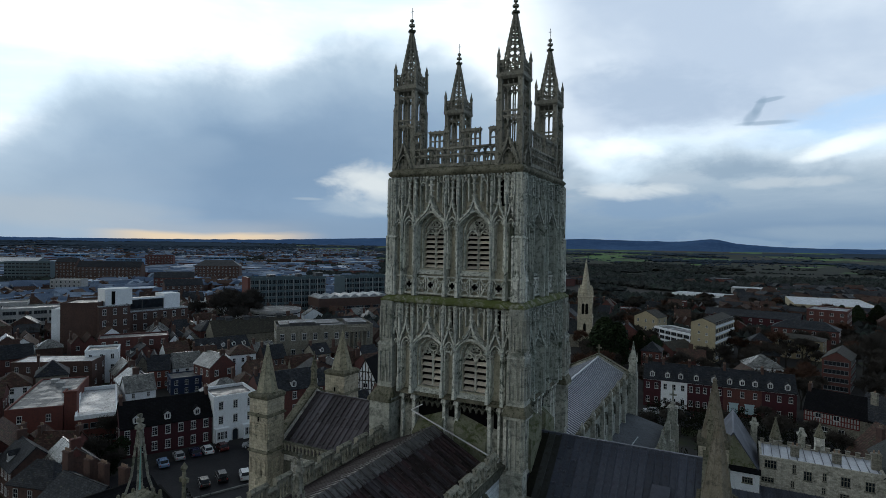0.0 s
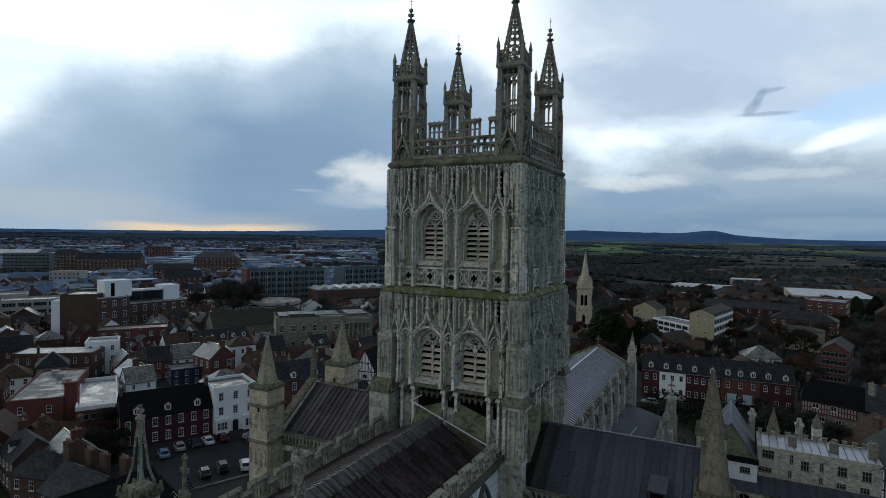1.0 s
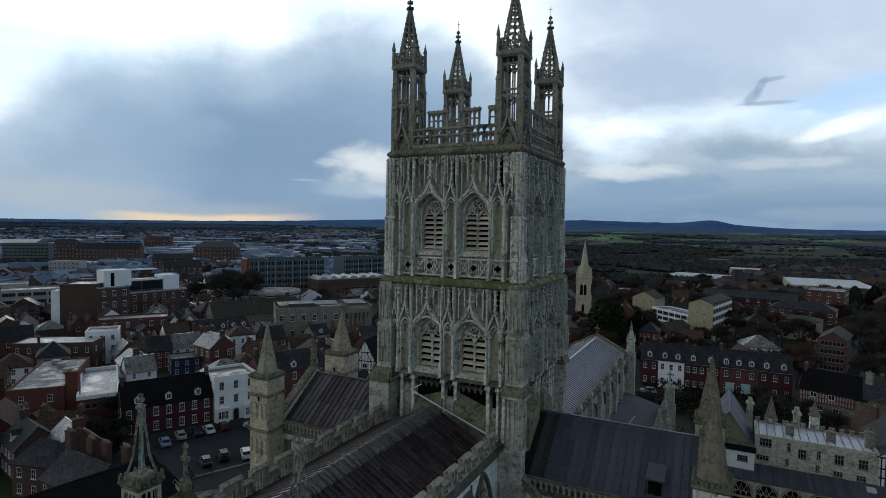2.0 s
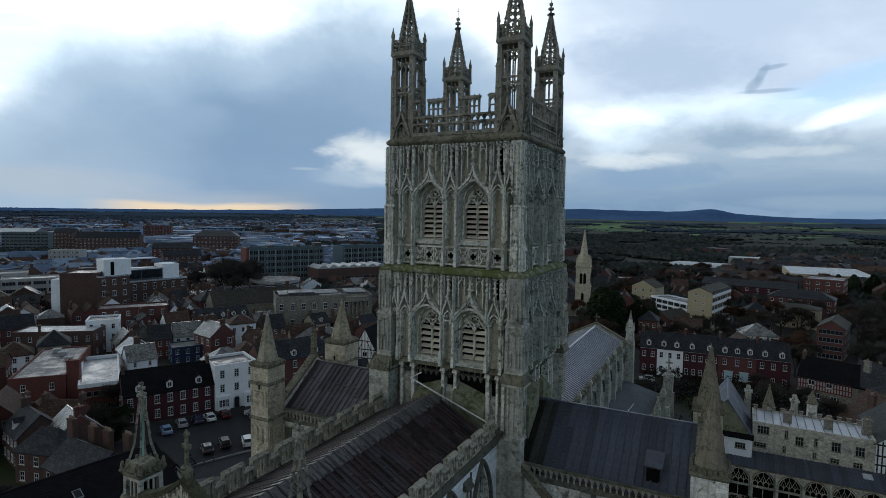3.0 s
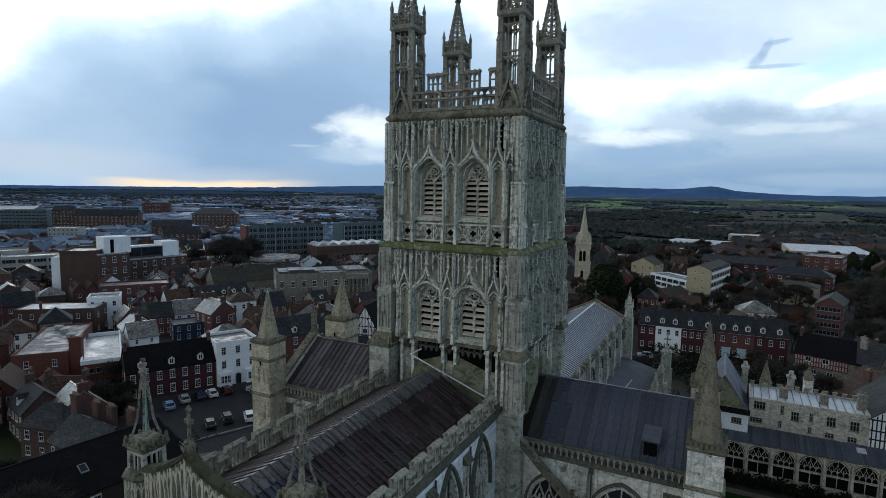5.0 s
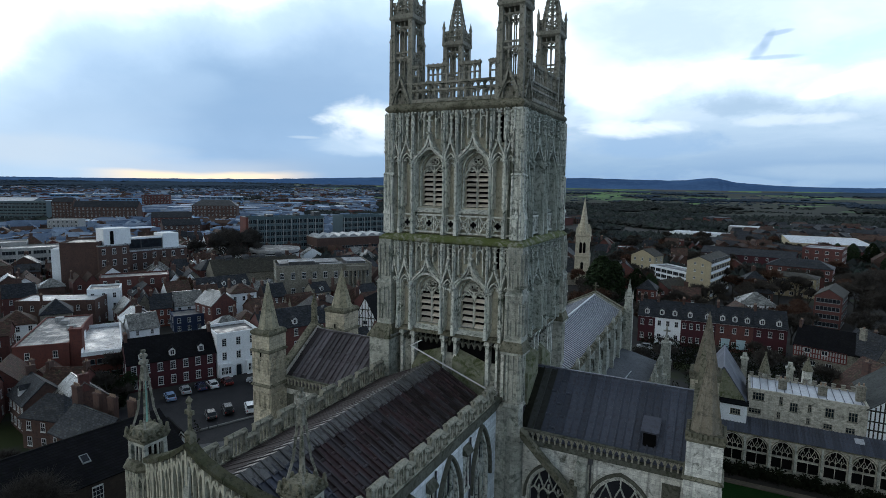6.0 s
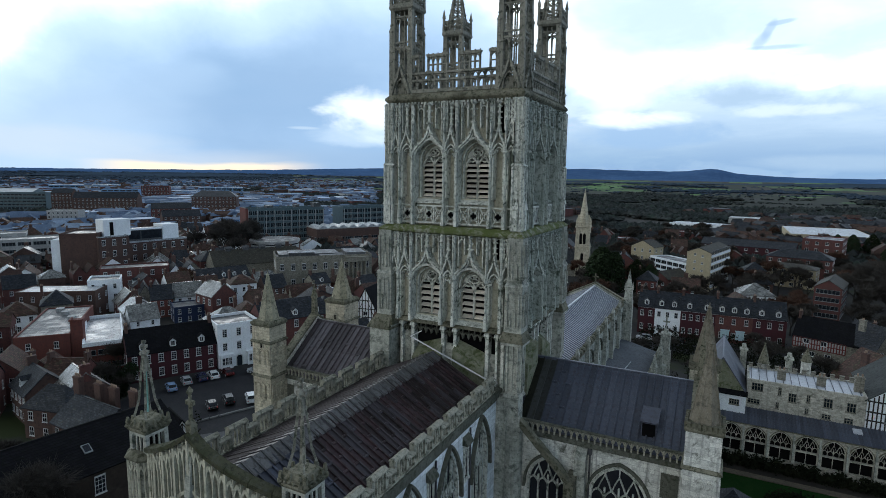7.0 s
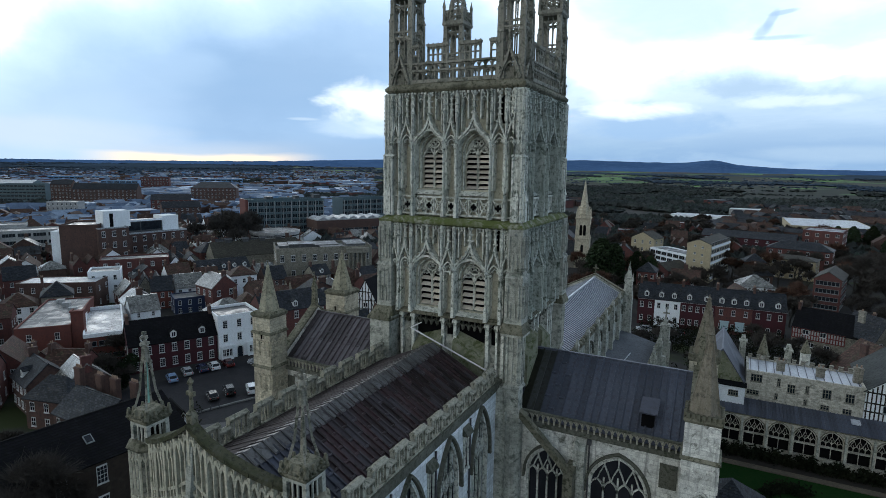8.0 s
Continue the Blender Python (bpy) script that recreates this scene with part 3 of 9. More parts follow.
def stage_carving(z0, z1, plane, sill, spring, apex, hw, hood):
    """Ribs, blind lancets, hoods and crocketed finials of one stage of one face."""
    s = Shape(E_FACE)
    out = plane + 0.38
    for u in RIBS:
        # a slender buttress with a chamfered front, set back once, leafy under the string
        s.box(u - 0.1, u + 0.1, plane - 0.64, out - 0.06, z0, hood + 0.2)
        s.prism([(u - 0.15, z0), (u + 0.15, z0), (u + 0.1, z0 + 1.3), (u - 0.1, z0 + 1.3)], plane - 0.64, out + 0.1)
        s.box(u - 0.045, u + 0.045, out - 0.06, out + 0.05, z0 + 1.35, hood)
        s.taper(u, out - 0.2, hood + 0.2, z1 - 0.1, 0.11, 0.085)
        s.knob(u, out + 0.02, spring + 0.75, 0.2, 1.6)
        s.knob(u, out - 0.02, hood + 0.2, 0.19, 1.2)
        for z in (0.45, 0.72, 0.95):
            zz = hood + (z1 - hood) * z
            for side in (-1, 1):
                s.knob(u + side * 0.15, out - 0.16, zz, 0.1, 1.1)
            s.knob(u, out - 0.02, zz, 0.13, 1.1)
    # narrow blind lancets between the ribs
    for u, w in ((0, 0.42), (-4.42, 0.48), (4.42, 0.48), (-5.52, 0.27), (5.52, 0.27)):
        top = spring + 0.75
        s.ribbon([(u - w, sill)] + arch(u, w, top, top + 1.25 * w + 0.15, 4) + [(u + w, sill)], plane - 0.62, plane + 0.2, 0.12)
        s.ribbon(arch(u, w * 0.72, top - 0.05, top + 0.8 * w, 4), plane - 0.62, plane + 0.08, 0.08)
        for side in (-1, 1):
            s.knob(u + side * w * 0.36, plane, top + 0.1, 0.09)
        s.ribbon(ogee(u, w + 0.12, top + 0.1, hood - 0.1, 4), plane - 0.2, plane + 0.34, 0.13)
        for k in (0.25, 0.42, 0.58, 0.74):
            for side in (-1, 1):
                s.knob(u + side * ((w + 0.16) * (1 - k) ** 1.25 + 0.1), plane + 0.26, top + 0.15 + (hood - 0.2 - top) * k, 0.1)
        leaf_stack(s, u, plane + 0.1, hood - 0.3, z1 - 0.32, 0.27, 0.46)
        for side in (-1, 1):
            s.box(u + side * w * 0.98 - 0.05, u + side * w * 0.98 + 0.05, plane - 0.62, plane + 0.16, hood - 0.6, z1)
    # the windows' arches, ogee hoods and tall finials, with panels beside them
    for u in (-WIN, WIN):
        line = [(u - hw - 0.1, sill)] + arch(u, hw + 0.1, spring, apex + 0.12, 8) + [(u + hw + 0.1, sill)]
        s.ribbon(line, plane - 0.62, plane + 0.16, 0.2)
        s.ribbon([(u - hw * 0.84, sill)] + arch(u, hw * 0.84, spring, apex - 0.22, 8) + [(u + hw * 0.84, sill)], plane - 0.8, plane - 0.56, 0.12)
        s.ribbon(ogee(u, hw + 0.28, spring + 0.3, hood, 7), plane - 0.62, plane + 0.34, 0.16)
        s.ribbon(ogee(u, hw + 0.02, spring + 0.5, hood - 0.55, 7), plane - 0.62, plane + 0.2, 0.09)
        # a cusped trefoil in the gable's spandrel
        s.ribbon([(u + 0.2 * math.cos(k * math.pi / 4), apex + 0.62 + 0.2 * math.sin(k * math.pi / 4)) for k in range(9)], plane - 0.62, plane + 0.1, 0.07)
        for k in (0.12, 0.25, 0.38, 0.52, 0.66, 0.8):
            for side in (-1, 1):
                at = ogee(u, hw + 0.42, spring + 0.3, hood, 7)[int(14 * k)]
                s.knob(u + side * (u - at[0] + 0.05), plane + 0.3, at[1] + 0.06, 0.15, 0.9)
        leaf_stack(s, u, plane + 0.14, hood - 0.15, z1 - 0.25, 0.34, 0.52)
        for off in (-1.16, -0.58, 0.58, 1.16):
            low = spring + 0.6 + (hood - spring) * (1.0 - abs(off) / 1.9)
            s.box(u + off - 0.05, u + off + 0.05, plane - 0.62, plane + 0.12, low, z1)
        for off in (-0.87, 0.87):
            s.ribbon(arch(u + off, 0.24, z1 - 0.85, z1 - 0.5, 4), plane - 0.62, plane + 0.1, 0.09)
            for side in (-1, 1):
                s.knob(u + off + side * 0.12, plane - 0.1, z1 - 0.78, 0.08)
            s.knob(u + off, plane + 0.12, z1 - 0.32, 0.14)
        s.rings([[(a, plane - 1.1, sill + 0.02), (a, plane - 0.82, sill), (a, plane - 0.05, sill - 0.42), (a, plane - 0.05, sill - 0.5), (a, plane - 1.1, sill - 0.5)] for a in (u - hw - 0.05, u + hw + 0.05)])
    # a fringe of small leaves under the string above
    for i in range(34):
        u = -5.6 + 11.2 * i / 33
        s.box(u - 0.07, u + 0.07, plane - 0.62, plane + 0.2, z1 - 0.16, z1)
        if i % 2:
            s.knob(u, plane + 0.16, z1 - 0.26, 0.14)
    return s


def frieze(z0, z1, plane):
    """A band of quatrefoils under the upper windows; near-black discs stand for the shade of their piercings."""
    s, holes = Shape(E_FACE), Shape(E_FACE)
    s.box(-5.95, 5.95, plane - 0.02, plane + 0.16, z1 - 0.14, z1)
    s.box(-5.95, 5.95, plane - 0.02, plane + 0.2, z0, z0 + 0.14)
    for lo, hi in ((-5.0, -3.85), (-3.65, -0.72), (-0.52, 0.52), (0.72, 3.65), (3.85, 5.0)):
        k = max(1, round((hi - lo) / 0.98))
        w = (hi - lo) / k
        for i in range(k):
            u, c, h = lo + (i + 0.5) * w, (z0 + z1) / 2, (z1 - z0) / 2
            for sx in (-1, 1):
                s.ribbon([(u - sx * w / 2, c - h), (u + sx * w / 2, c + h)], plane - 0.02, plane + 0.13, 0.1)
            ring = [(u + 0.36 * w * math.cos(a * math.pi / 5), c + 0.36 * w * math.sin(a * math.pi / 5)) for a in range(11)]
            s.ribbon(ring, plane - 0.02, plane + 0.15, 0.09)
            s.box(u - w / 2 - 0.05, u - w / 2 + 0.05, plane - 0.02, plane + 0.15, z0, z1)
            if i == k // 2:
                for ox, oz in ((0.16, 0), (-0.16, 0), (0, 0.16), (0, -0.16), (0, 0)):
                    holes.prism([(u + ox + 0.13 * math.cos(a * math.pi / 4), c + oz + 0.13 * math.sin(a * math.pi / 4)) for a in range(8)],
                                plane, plane + 0.135)
    return s, holes


def belfry_window(parent, quarter, u, plane, sill, spring, hw, slat_mesh, rows, net, pane):
    m = rz(quarter)
    w = part("belfry_window", net, CARVED, parent, "two-light louvred belfry window", m)
    # near-black sheet stands for the unlit belfry behind
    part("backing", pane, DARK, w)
    step = (spring - sill - 0.1) / rows
    for side in (-1, 1):
        for i in range(rows):
            part("louvre_slat", slat_mesh, SLAT, w, "", Matrix.Translation((u + side * hw * 0.5, -(plane - 0.46), sill + 0.2 + i * step)))
    return w


def slim(s):
    """Draws a turret's plan in, its heights left alone."""
    s.v = [(x * 0.75, y * 0.75, z) for x, y, z in s.v]
    return s


def tower():
    root = thing("cathedral_tower", pose(0, 0, 0), "tall square Gothic limestone tower with openwork pinnacles and mossy ledges", "tower")
    # near-black boxes inside put the shade behind gaps and louvres
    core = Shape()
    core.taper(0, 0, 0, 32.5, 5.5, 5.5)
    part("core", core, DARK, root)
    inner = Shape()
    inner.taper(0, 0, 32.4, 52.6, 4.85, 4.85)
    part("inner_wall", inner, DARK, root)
    up = dict(z0=41.3, z1=52.1, plane=6.28, sill=43.75, spring=47.0, apex=48.8, hw=1.46)
    lo = dict(z0=32.4, z1=40.75, plane=6.5, sill=32.95, spring=35.95, apex=37.6, hw=1.55)
    walls = {}
    for key, d, hood in (("upper", up, 50.1), ("lower", lo, 39.25)):
        wall, carving = stage_wall(**d, hood=hood), stage_carving(**d, hood=hood)
        walls[key] = wall.mesh("stage_wall", RECESS), carving.mesh("stage_carving", CARVED), wall.mesh("stage_wall", GREEN_SHADED), carving.mesh("stage_carving", CARVED_SHADED)
    fr, holes = frieze(41.45, 43.1, 6.12)
    fr, holes = fr.mesh("frieze", CARVED), holes.mesh("frieze_piercing", DARK)
    slat = {}
    for key, d in (("upper", up), ("lower", lo)):
        s = Shape()
        hw = d["hw"] * LIGHT * 0.44
        s.rings([[(-hw, -0.2, -0.12), (hw, -0.2, -0.12), (hw, -0.2, -0.05), (-hw, -0.2, -0.05)],
                 [(-hw, 0.22, 0.07), (hw, 0.22, 0.07), (hw, 0.22, 0.14), (-hw, 0.22, 0.14)]])
        slat[key] = s.mesh("louvre_slat", SLAT)
    nets = {}
    for key, d in (("upper", up), ("lower", lo)):
        for u in (-WIN, WIN):
            s, p = Shape(E_FACE), Shape(E_FACE)
            tracery(s, u, (d["hw"] * LIGHT), d["sill"], d["spring"] - 0.3, d["apex"] - 0.42, 2, (d["plane"] - DEEP) - 0.5, (d["plane"] - DEEP) - 0.26, 0.16)
            for ox in (-0.5, 0.5):
                s.ribbon([(u + ox * (d["hw"] * LIGHT) + 0.27 * math.cos(a * math.pi / 4), d["spring"] + 0.2 + 0.27 * math.sin(a * math.pi / 4)) for a in range(9)],
                         (d["plane"] - DEEP) - 0.6, (d["plane"] - DEEP) - 0.36, 0.09)
            w, base = d["hw"] * LIGHT, d["spring"] - 0.05
            s.prism([(u - w, base + 0.25)] + arch(u, w, d["spring"], d["apex"] - 0.42, 8) + [(u + w, base + 0.25), (u + 0.5 * w, base + 0.62), (u, base + 0.2), (u - 0.5 * w, base + 0.62)],
                    (d["plane"] - DEEP) - 0.66, (d["plane"] - DEEP) - 0.52)
            for ox, oz in ((-0.26, 0.72), (0.26, 0.72), (0, 0.95)):
                s.ribbon([(u + ox + 0.15 * math.cos(a * math.pi / 4), d["spring"] + oz + 0.15 * math.sin(a * math.pi / 4)) for a in range(9)],
                         (d["plane"] - DEEP) - 0.6, (d["plane"] - DEEP) - 0.4, 0.06)
                p.prism([(u + ox + 0.11 * math.cos(a * math.pi / 4), d["spring"] + oz + 0.11 * math.sin(a * math.pi / 4)) for a in range(8)], (d["plane"] - DEEP) - 0.53, (d["plane"] - DEEP) - 0.5)
            for ox, oz in ((-0.75, -0.02), (0.75, -0.02), (0, 0.3), (-0.32, 0.62), (0.32, 0.62)):
                s.knob(u + ox * (d["hw"] * LIGHT), (d["plane"] - DEEP) - 0.45, d["spring"] + oz, 0.14)
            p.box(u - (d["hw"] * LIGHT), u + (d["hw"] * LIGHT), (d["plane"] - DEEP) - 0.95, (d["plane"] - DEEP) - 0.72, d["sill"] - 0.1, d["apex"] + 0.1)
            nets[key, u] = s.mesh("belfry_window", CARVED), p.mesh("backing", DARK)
    for q in range(4):
        for key, d, rows in (("upper", up, 7), ("lower", lo, 5)):
            # algae on the north face; its darker colours also carry that face's shade
            wall, carving, w_mat, c_mat = (2, 3, GREEN_SHADED, CARVED_SHADED) if q == 1 else (0, 1, RECESS, CARVED)
            part("stage_wall", walls[key][wall], w_mat, root, "panels with algae green and painted shade" if q == 1 else "", rz(q))
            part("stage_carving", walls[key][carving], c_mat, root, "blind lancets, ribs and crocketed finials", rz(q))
            for u in (-WIN, WIN):
                belfry_window(root, q, u, d["plane"] - DEEP, d["sill"], d["spring"], d["hw"] * LIGHT, slat[key], rows, *nets[key, u])
        f = part("frieze", fr, CARVED, root, "band of quatrefoils with black discs as piercings", rz(q))
        part("frieze_piercing", holes, DARK, f)

    # clasping buttresses at the corners, stage by stage
    b = Shape()
    c = 6.17
    b.taper(c, -c, 41.2, 46.6, 0.48, 0.47)
    b.taper(c, -c, 46.6, 46.8, 0.58, 0.46)
    b.taper(c, -c, 46.8, 52.1, 0.42, 0.40)
    for x, y in ((c, -c - 0.46), (c + 0.46, -c)):
        for k in (-0.38, 0.38):
            if x == c:
                b.box(x + k - 0.07, x + k + 0.07, y - 0.16, y + 0.1, 41.3, 46.6)
                b.box(x + k * 0.8 - 0.05, x + k * 0.8 + 0.05, y - 0.08, y + 0.1, 46.8, 51.9)
            else:
                b.box(x - 0.1, x + 0.16, y + k - 0.07, y + k + 0.07, 41.3, 46.6)
                b.box(x - 0.1, x + 0.08, y + k * 0.8 - 0.05, y + k * 0.8 + 0.05, 46.8, 51.9)
        crockets(b, x, y, 44.2, 46.4, 0.2, 0.36)
        b.taper(x, y, 41.3, 43.0, 0.26, 0.24)
        b.taper(x, y, 43.0, 44.2, 0.34, 0.02)
        b.knob(x, y, 44.3, 0.14, 1.5)
        crockets(b, x, y, 47.6, 51.9, 0.2, 0.4)
    for k in (-0.4, 0.4):
        crockets(b, c + k, -c - 0.44, 48.4, 51.9, 0.15, 0.36)
        crockets(b, c + 0.44, -c + k, 48.4, 51.9, 0.15, 0.36)
    up_b = b.mesh("buttress", CARVED)
    b = Shape()
    c = 6.38
    b.taper(c, -c, 32.3, 36.6, 0.78, 0.76)
    b.taper(c, -c, 36.6, 36.9, 0.84, 0.7)
    b.taper(c, -c, 36.9, 40.7, 0.66, 0.64)
    for z, top, face in ((33.2, 36.2, 0.78), (37.2, 40.3, 0.66)):
        for x, y in ((c, -c - face), (c + face, -c)):
            crockets(b, x, y, top - 1.7, top, 0.2, 0.4)
            for k in (-0.5, -0.2, 0.2, 0.5):
                if x == c:
                    b.box(x + k - 0.055, x + k + 0.055, y - 0.12, y + 0.2, z, top - (0.2 if abs(k) > 0.3 else 1.7))
                else:
                    b.box(x - 0.2, x + 0.12, y + k - 0.055, y + k + 0.055, z, top - (0.2 if abs(k) > 0.3 else 1.7))
    lo_b = b.mesh("buttress", STONE)
    b = Shape()
    b.taper(6.45, -6.45, 0, 31.6, 0.64, 0.62)
    b.taper(6.4, -6.4, 31.6, 31.85, 0.98, 0.96)
    for x, y in ((6.45, -7.08), (7.08, -6.45)):
        for k in (-0.45, 0.0, 0.45):
            if x < 7:
                b.box(x + k - 0.07, x + k + 0.07, y - 0.12, y + 0.1, 27.4, 31.6)
            else:
                b.box(x - 0.1, x + 0.12, y + k - 0.07, y + k + 0.07, 27.4, 31.6)
    b.taper(6.45, -6.45, 27.0, 27.3, 0.8, 0.68)
    b.drum(6.6, -6.6, 0, 24.6, 0.84, 0.8, 12)
    b.drum(6.6, -6.6, 24.6, 25.4, 0.92, 0.6, 12)
    b.box(4.9, 6.0, -6.9, -5.4, 0, 27.0)
    b.box(5.4, 6.9, -6.0, -4.9, 0, 24.0)
    base_b = b.mesh("buttress", STONE)
    cap = Shape()
    cap.taper(6.35, -6.35, 31.85, 32.7, 1.08, 0.82)
    cap = cap.mesh("buttress_slope", MOSSY)
    for q in range(4):
        part("buttress", up_b, CARVED, root, "", rz(q))
        part("buttress", lo_b, STONE, root, "", rz(q))
        bb = part("buttress", base_b, STONE, root, "", rz(q))
        part("buttress_slope", cap, MOSSY, bb, "mossy sloping top")

    s = Shape()
    s.box(-7.75, -5.6, -7.55, -5.6, 0, 31.4)
    s.box(-7.85, -5.5, -7.65, -5.5, 27.6, 27.85)
    stair = part("stair_turret", s, STONE, root, "square ashlar stair turret")
    s = Shape()
    s.rings([[(-7.95, -7.75, 31.4), (-5.4, -7.75, 31.4), (-5.4, -5.4, 31.4), (-7.95, -5.4, 31.4)], [(-7.9, -7.7, 31.65), (-5.5, -7.7, 31.65), (-5.5, -5.5, 31.65), (-7.9, -5.5, 31.65)],
             [(-7.0, -6.95, 33.0), (-5.8, -6.95, 33.0), (-5.8, -5.8, 33.0), (-7.0, -5.8, 33.0)]])
    part("turret_slope", s, MOSSY, stair, "mossy sloping cap")
    # mossy string between the stages, and the cornice
    def square_ring(rows):
        s = Shape()
        s.rings([[(sx * h, sy * h, z) for sx, sy in ((-1, -1), (1, -1), (1, 1), (-1, 1))] for z, h in rows])
        return s
    part("string_course", square_ring([(40.5, 6.55), (40.68, 7.02), (40.84, 7.05), (41.28, 6.5), (41.28, 5.3), (40.5, 5.3)]), MOSS_STRING, root, "mossy string course")
    part("cornice", square_ring([(52.0, 6.25), (52.2, 6.5), (52.34, 6.62), (52.52, 6.63), (52.9, 6.25), (52.9, 5.0), (52.0, 5.0)]), MOSSY, root, "moss-grown cornice")
    part("base_string", square_ring([(32.1, 6.3), (32.2, 6.62), (32.42, 6.62), (32.55, 6.35), (32.55, 5.0), (32.1, 5.0)]), MOSSY, root)
    roof = Shape()
    roof.taper(0, 0, 52.4, 53.2, 5.2, 0.3)
    part("tower_roof", roof, LEAD_BLUE, root, "low lead roof")

    # open stage above the church roofs: piers before gaps shaded by the near-black core, and the sloping weathering of
    # the roofs
    pier_mesh = {}
    for w in (0.1, 0.14, 0.16):
        s = Shape(E_FACE)
        s.box(-w, w, 5.55, 6.3, 27.0, 31.7)
        s.rings([[(sx * (w + e), d, z) for sx, d in ((-1, 5.5), (1, 5.5), (1, 6.32 + e), (-1, 6.32 + e))] for z, e in ((31.7, 0.0), (31.8, 0.1), (31.95, 0.1), (32.15, 0.02))])
        pier_mesh[w] = s.mesh("pier", CARVED)
    back = []
    for lo_u, hi_u, d, z in ((-5.3, -4.1, 5.95, 30.6), (-0.55, 0.55, 5.9, 29.9), (3.9, 5.0, 5.9, 29.5)):
        s = Shape(E_FACE)
        s.box(lo_u, hi_u, 5.5, d, 27, z)
        s.rings([[(lo_u, 5.5, z), (hi_u, 5.5, z), (hi_u, d + 0.08, z), (lo_u, d + 0.08, z)], [(lo_u, 5.5, z + 0.5), (hi_u, 5.5, z + 0.5), (hi_u, 5.6, z + 0.5), (lo_u, 5.6, z + 0.5)]])
        back.append(s.mesh("back_wall", STONE))
    s = Shape(E_FACE)
    for sg in (-1, 1):
        s.rings([[(sg * 0.6, 5.5, 30.9), (sg * 0.6, 6.7, 30.2), (sg * 0.6, 6.7, 27.0), (sg * 0.6, 5.5, 27.0)],
                 [(sg * 3.6, 5.5, 29.9), (sg * 3.6, 6.7, 28.9), (sg * 3.6, 6.7, 26.0), (sg * 3.6, 5.5, 26.0)]])
    ledge = s.mesh("weathering", MOSS_WALL)
    # a fringe of cusps hangs in the head of each gap, coloured dark for the shade there
    s = Shape(E_FACE)
    for lo_u, hi_u, k in ((-4.8, -3.9, 2), (-3.6, -0.76, 5), (-0.48, 0.48, 2), (0.76, 3.6, 5), (3.9, 4.55, 1)):
        w = (hi_u - lo_u) / k
        for i in range(k):
            s.ribbon(arch(lo_u + (i + 0.5) * w, w * 0.46, 31.3, 31.75, 4), 5.85, 6.15, 0.11)
            s.box(lo_u + i * w - 0.03, lo_u + i * w + 0.03, 5.85, 6.15, 31.2, 32.1)
    fringe = s.mesh("cusped_fringe", HOOD)
    for q in range(4):
        part("cusped_fringe", fringe, HOOD, root, "cusped stone fringe", rz(q))
        for u, w in ((-4.95, 0.14), (-3.75, 0.16), (-0.62, 0.14), (0.62, 0.14), (3.75, 0.16), (4.65, 0.1), (5.2, 0.14)):
            part("pier", pier_mesh[w], CARVED, root, "", rz(q) @ Matrix.Translation((u, 0, 0)))
        for me in back:
            part("back_wall", me, STONE, root, "", rz(q))
        part("weathering", ledge, MOSS_WALL, root, "mossy sloping ledge", rz(q))

    # pierced battlements, in darker stone for their backlit side
    s = Shape(E_FACE)

    def lattice(u0, u1, z0, z1, k, d=6.15):
        w = (u1 - u0) / k
        for i in range(k + 1):
            s.box(u0 + i * w - 0.06, u0 + i * w + 0.06, d - 0.12, d + 0.12, z0, z1)
        for i in range(k):
            s.ribbon(arch(u0 + (i + 0.5) * w, w * 0.42, z1 - 0.42, z1 - 0.12, 3), d - 0.09, d + 0.09, 0.09)
        s.box(u0 - 0.06, u1 + 0.06, d - 0.18, d + 0.18, z1 - 0.08, z1 + 0.1)
    s.box(-4.2, 4.2, 6.0, 6.35, 52.9, 53.2)
    lattice(-4.1, 4.1, 53.2, 53.95, 14)
    lattice(-4.1, 4.1, 54.0, 54.55, 14)
    for u0, u1 in ((-3.95, -3.4), (-2.45, -0.6), (0.6, 2.45), (3.4, 3.95)):
        lattice(u0, u1, 54.6, 55.95, 4 if u1 - u0 > 1 else 1)
        s.box(u0, u1, 6.05, 6.25, 55.2, 55.3)
        s.box(u0 - 0.12, u1 + 0.12, 5.95, 6.35, 55.95, 56.12)
        for k in range(5):
            s.knob(u0 + (u1 - u0) * k / 4, 6.15, 56.18, 0.09)
    battle = s.mesh("battlement", WEATHERED_SHADED)
    for q in range(4):
        part("battlement", battle, WEATHERED_SHADED, root, "pierced stone battlement", rz(q))

    # the pinnacles: open lantern turrets with lattice spires, their dark colour standing for backlighting
    P = 5.16
    s = Shape()
    post = 1.2
    for sx in (-1, 1):
        for sy in (-1, 1):
            x, y = sx * post, sy * post
            s.taper(x, y, 52.7, 56.6, 0.34, 0.32)
            s.taper(x, y, 56.6, 56.75, 0.42, 0.34)
            s.taper(x, y, 56.75, 60.2, 0.29, 0.27)
            s.taper(x * 1.17, y * 1.17, 52.8, 58.3, 0.2, 0.17)
            s.taper(x * 1.17, y * 1.17, 58.3, 58.9, 0.24, 0.02)
            s.knob(x * 1.2, y * 1.2, 56.3, 0.22)
            s.knob(x * 1.2, y * 1.2, 58.9, 0.14, 1.6)
    for q in range(4):
        k = Shape()
        for u in (-0.31, 0.31):
            k.box(u - 0.06, u + 0.06, 1.08, 1.26, 53.2, 60.0)
        for z in (54.6, 56.9, 57.35, 59.5):
            k.box(-1.0, 1.0, 1.06, 1.28, z, z + 0.16)
        for z in (56.9, 59.5):
            for u in (-0.62, 0, 0.62):
                k.ribbon(arch(u, 0.26, z - 0.35, z - 0.04, 3), 1.08, 1.24, 0.09)
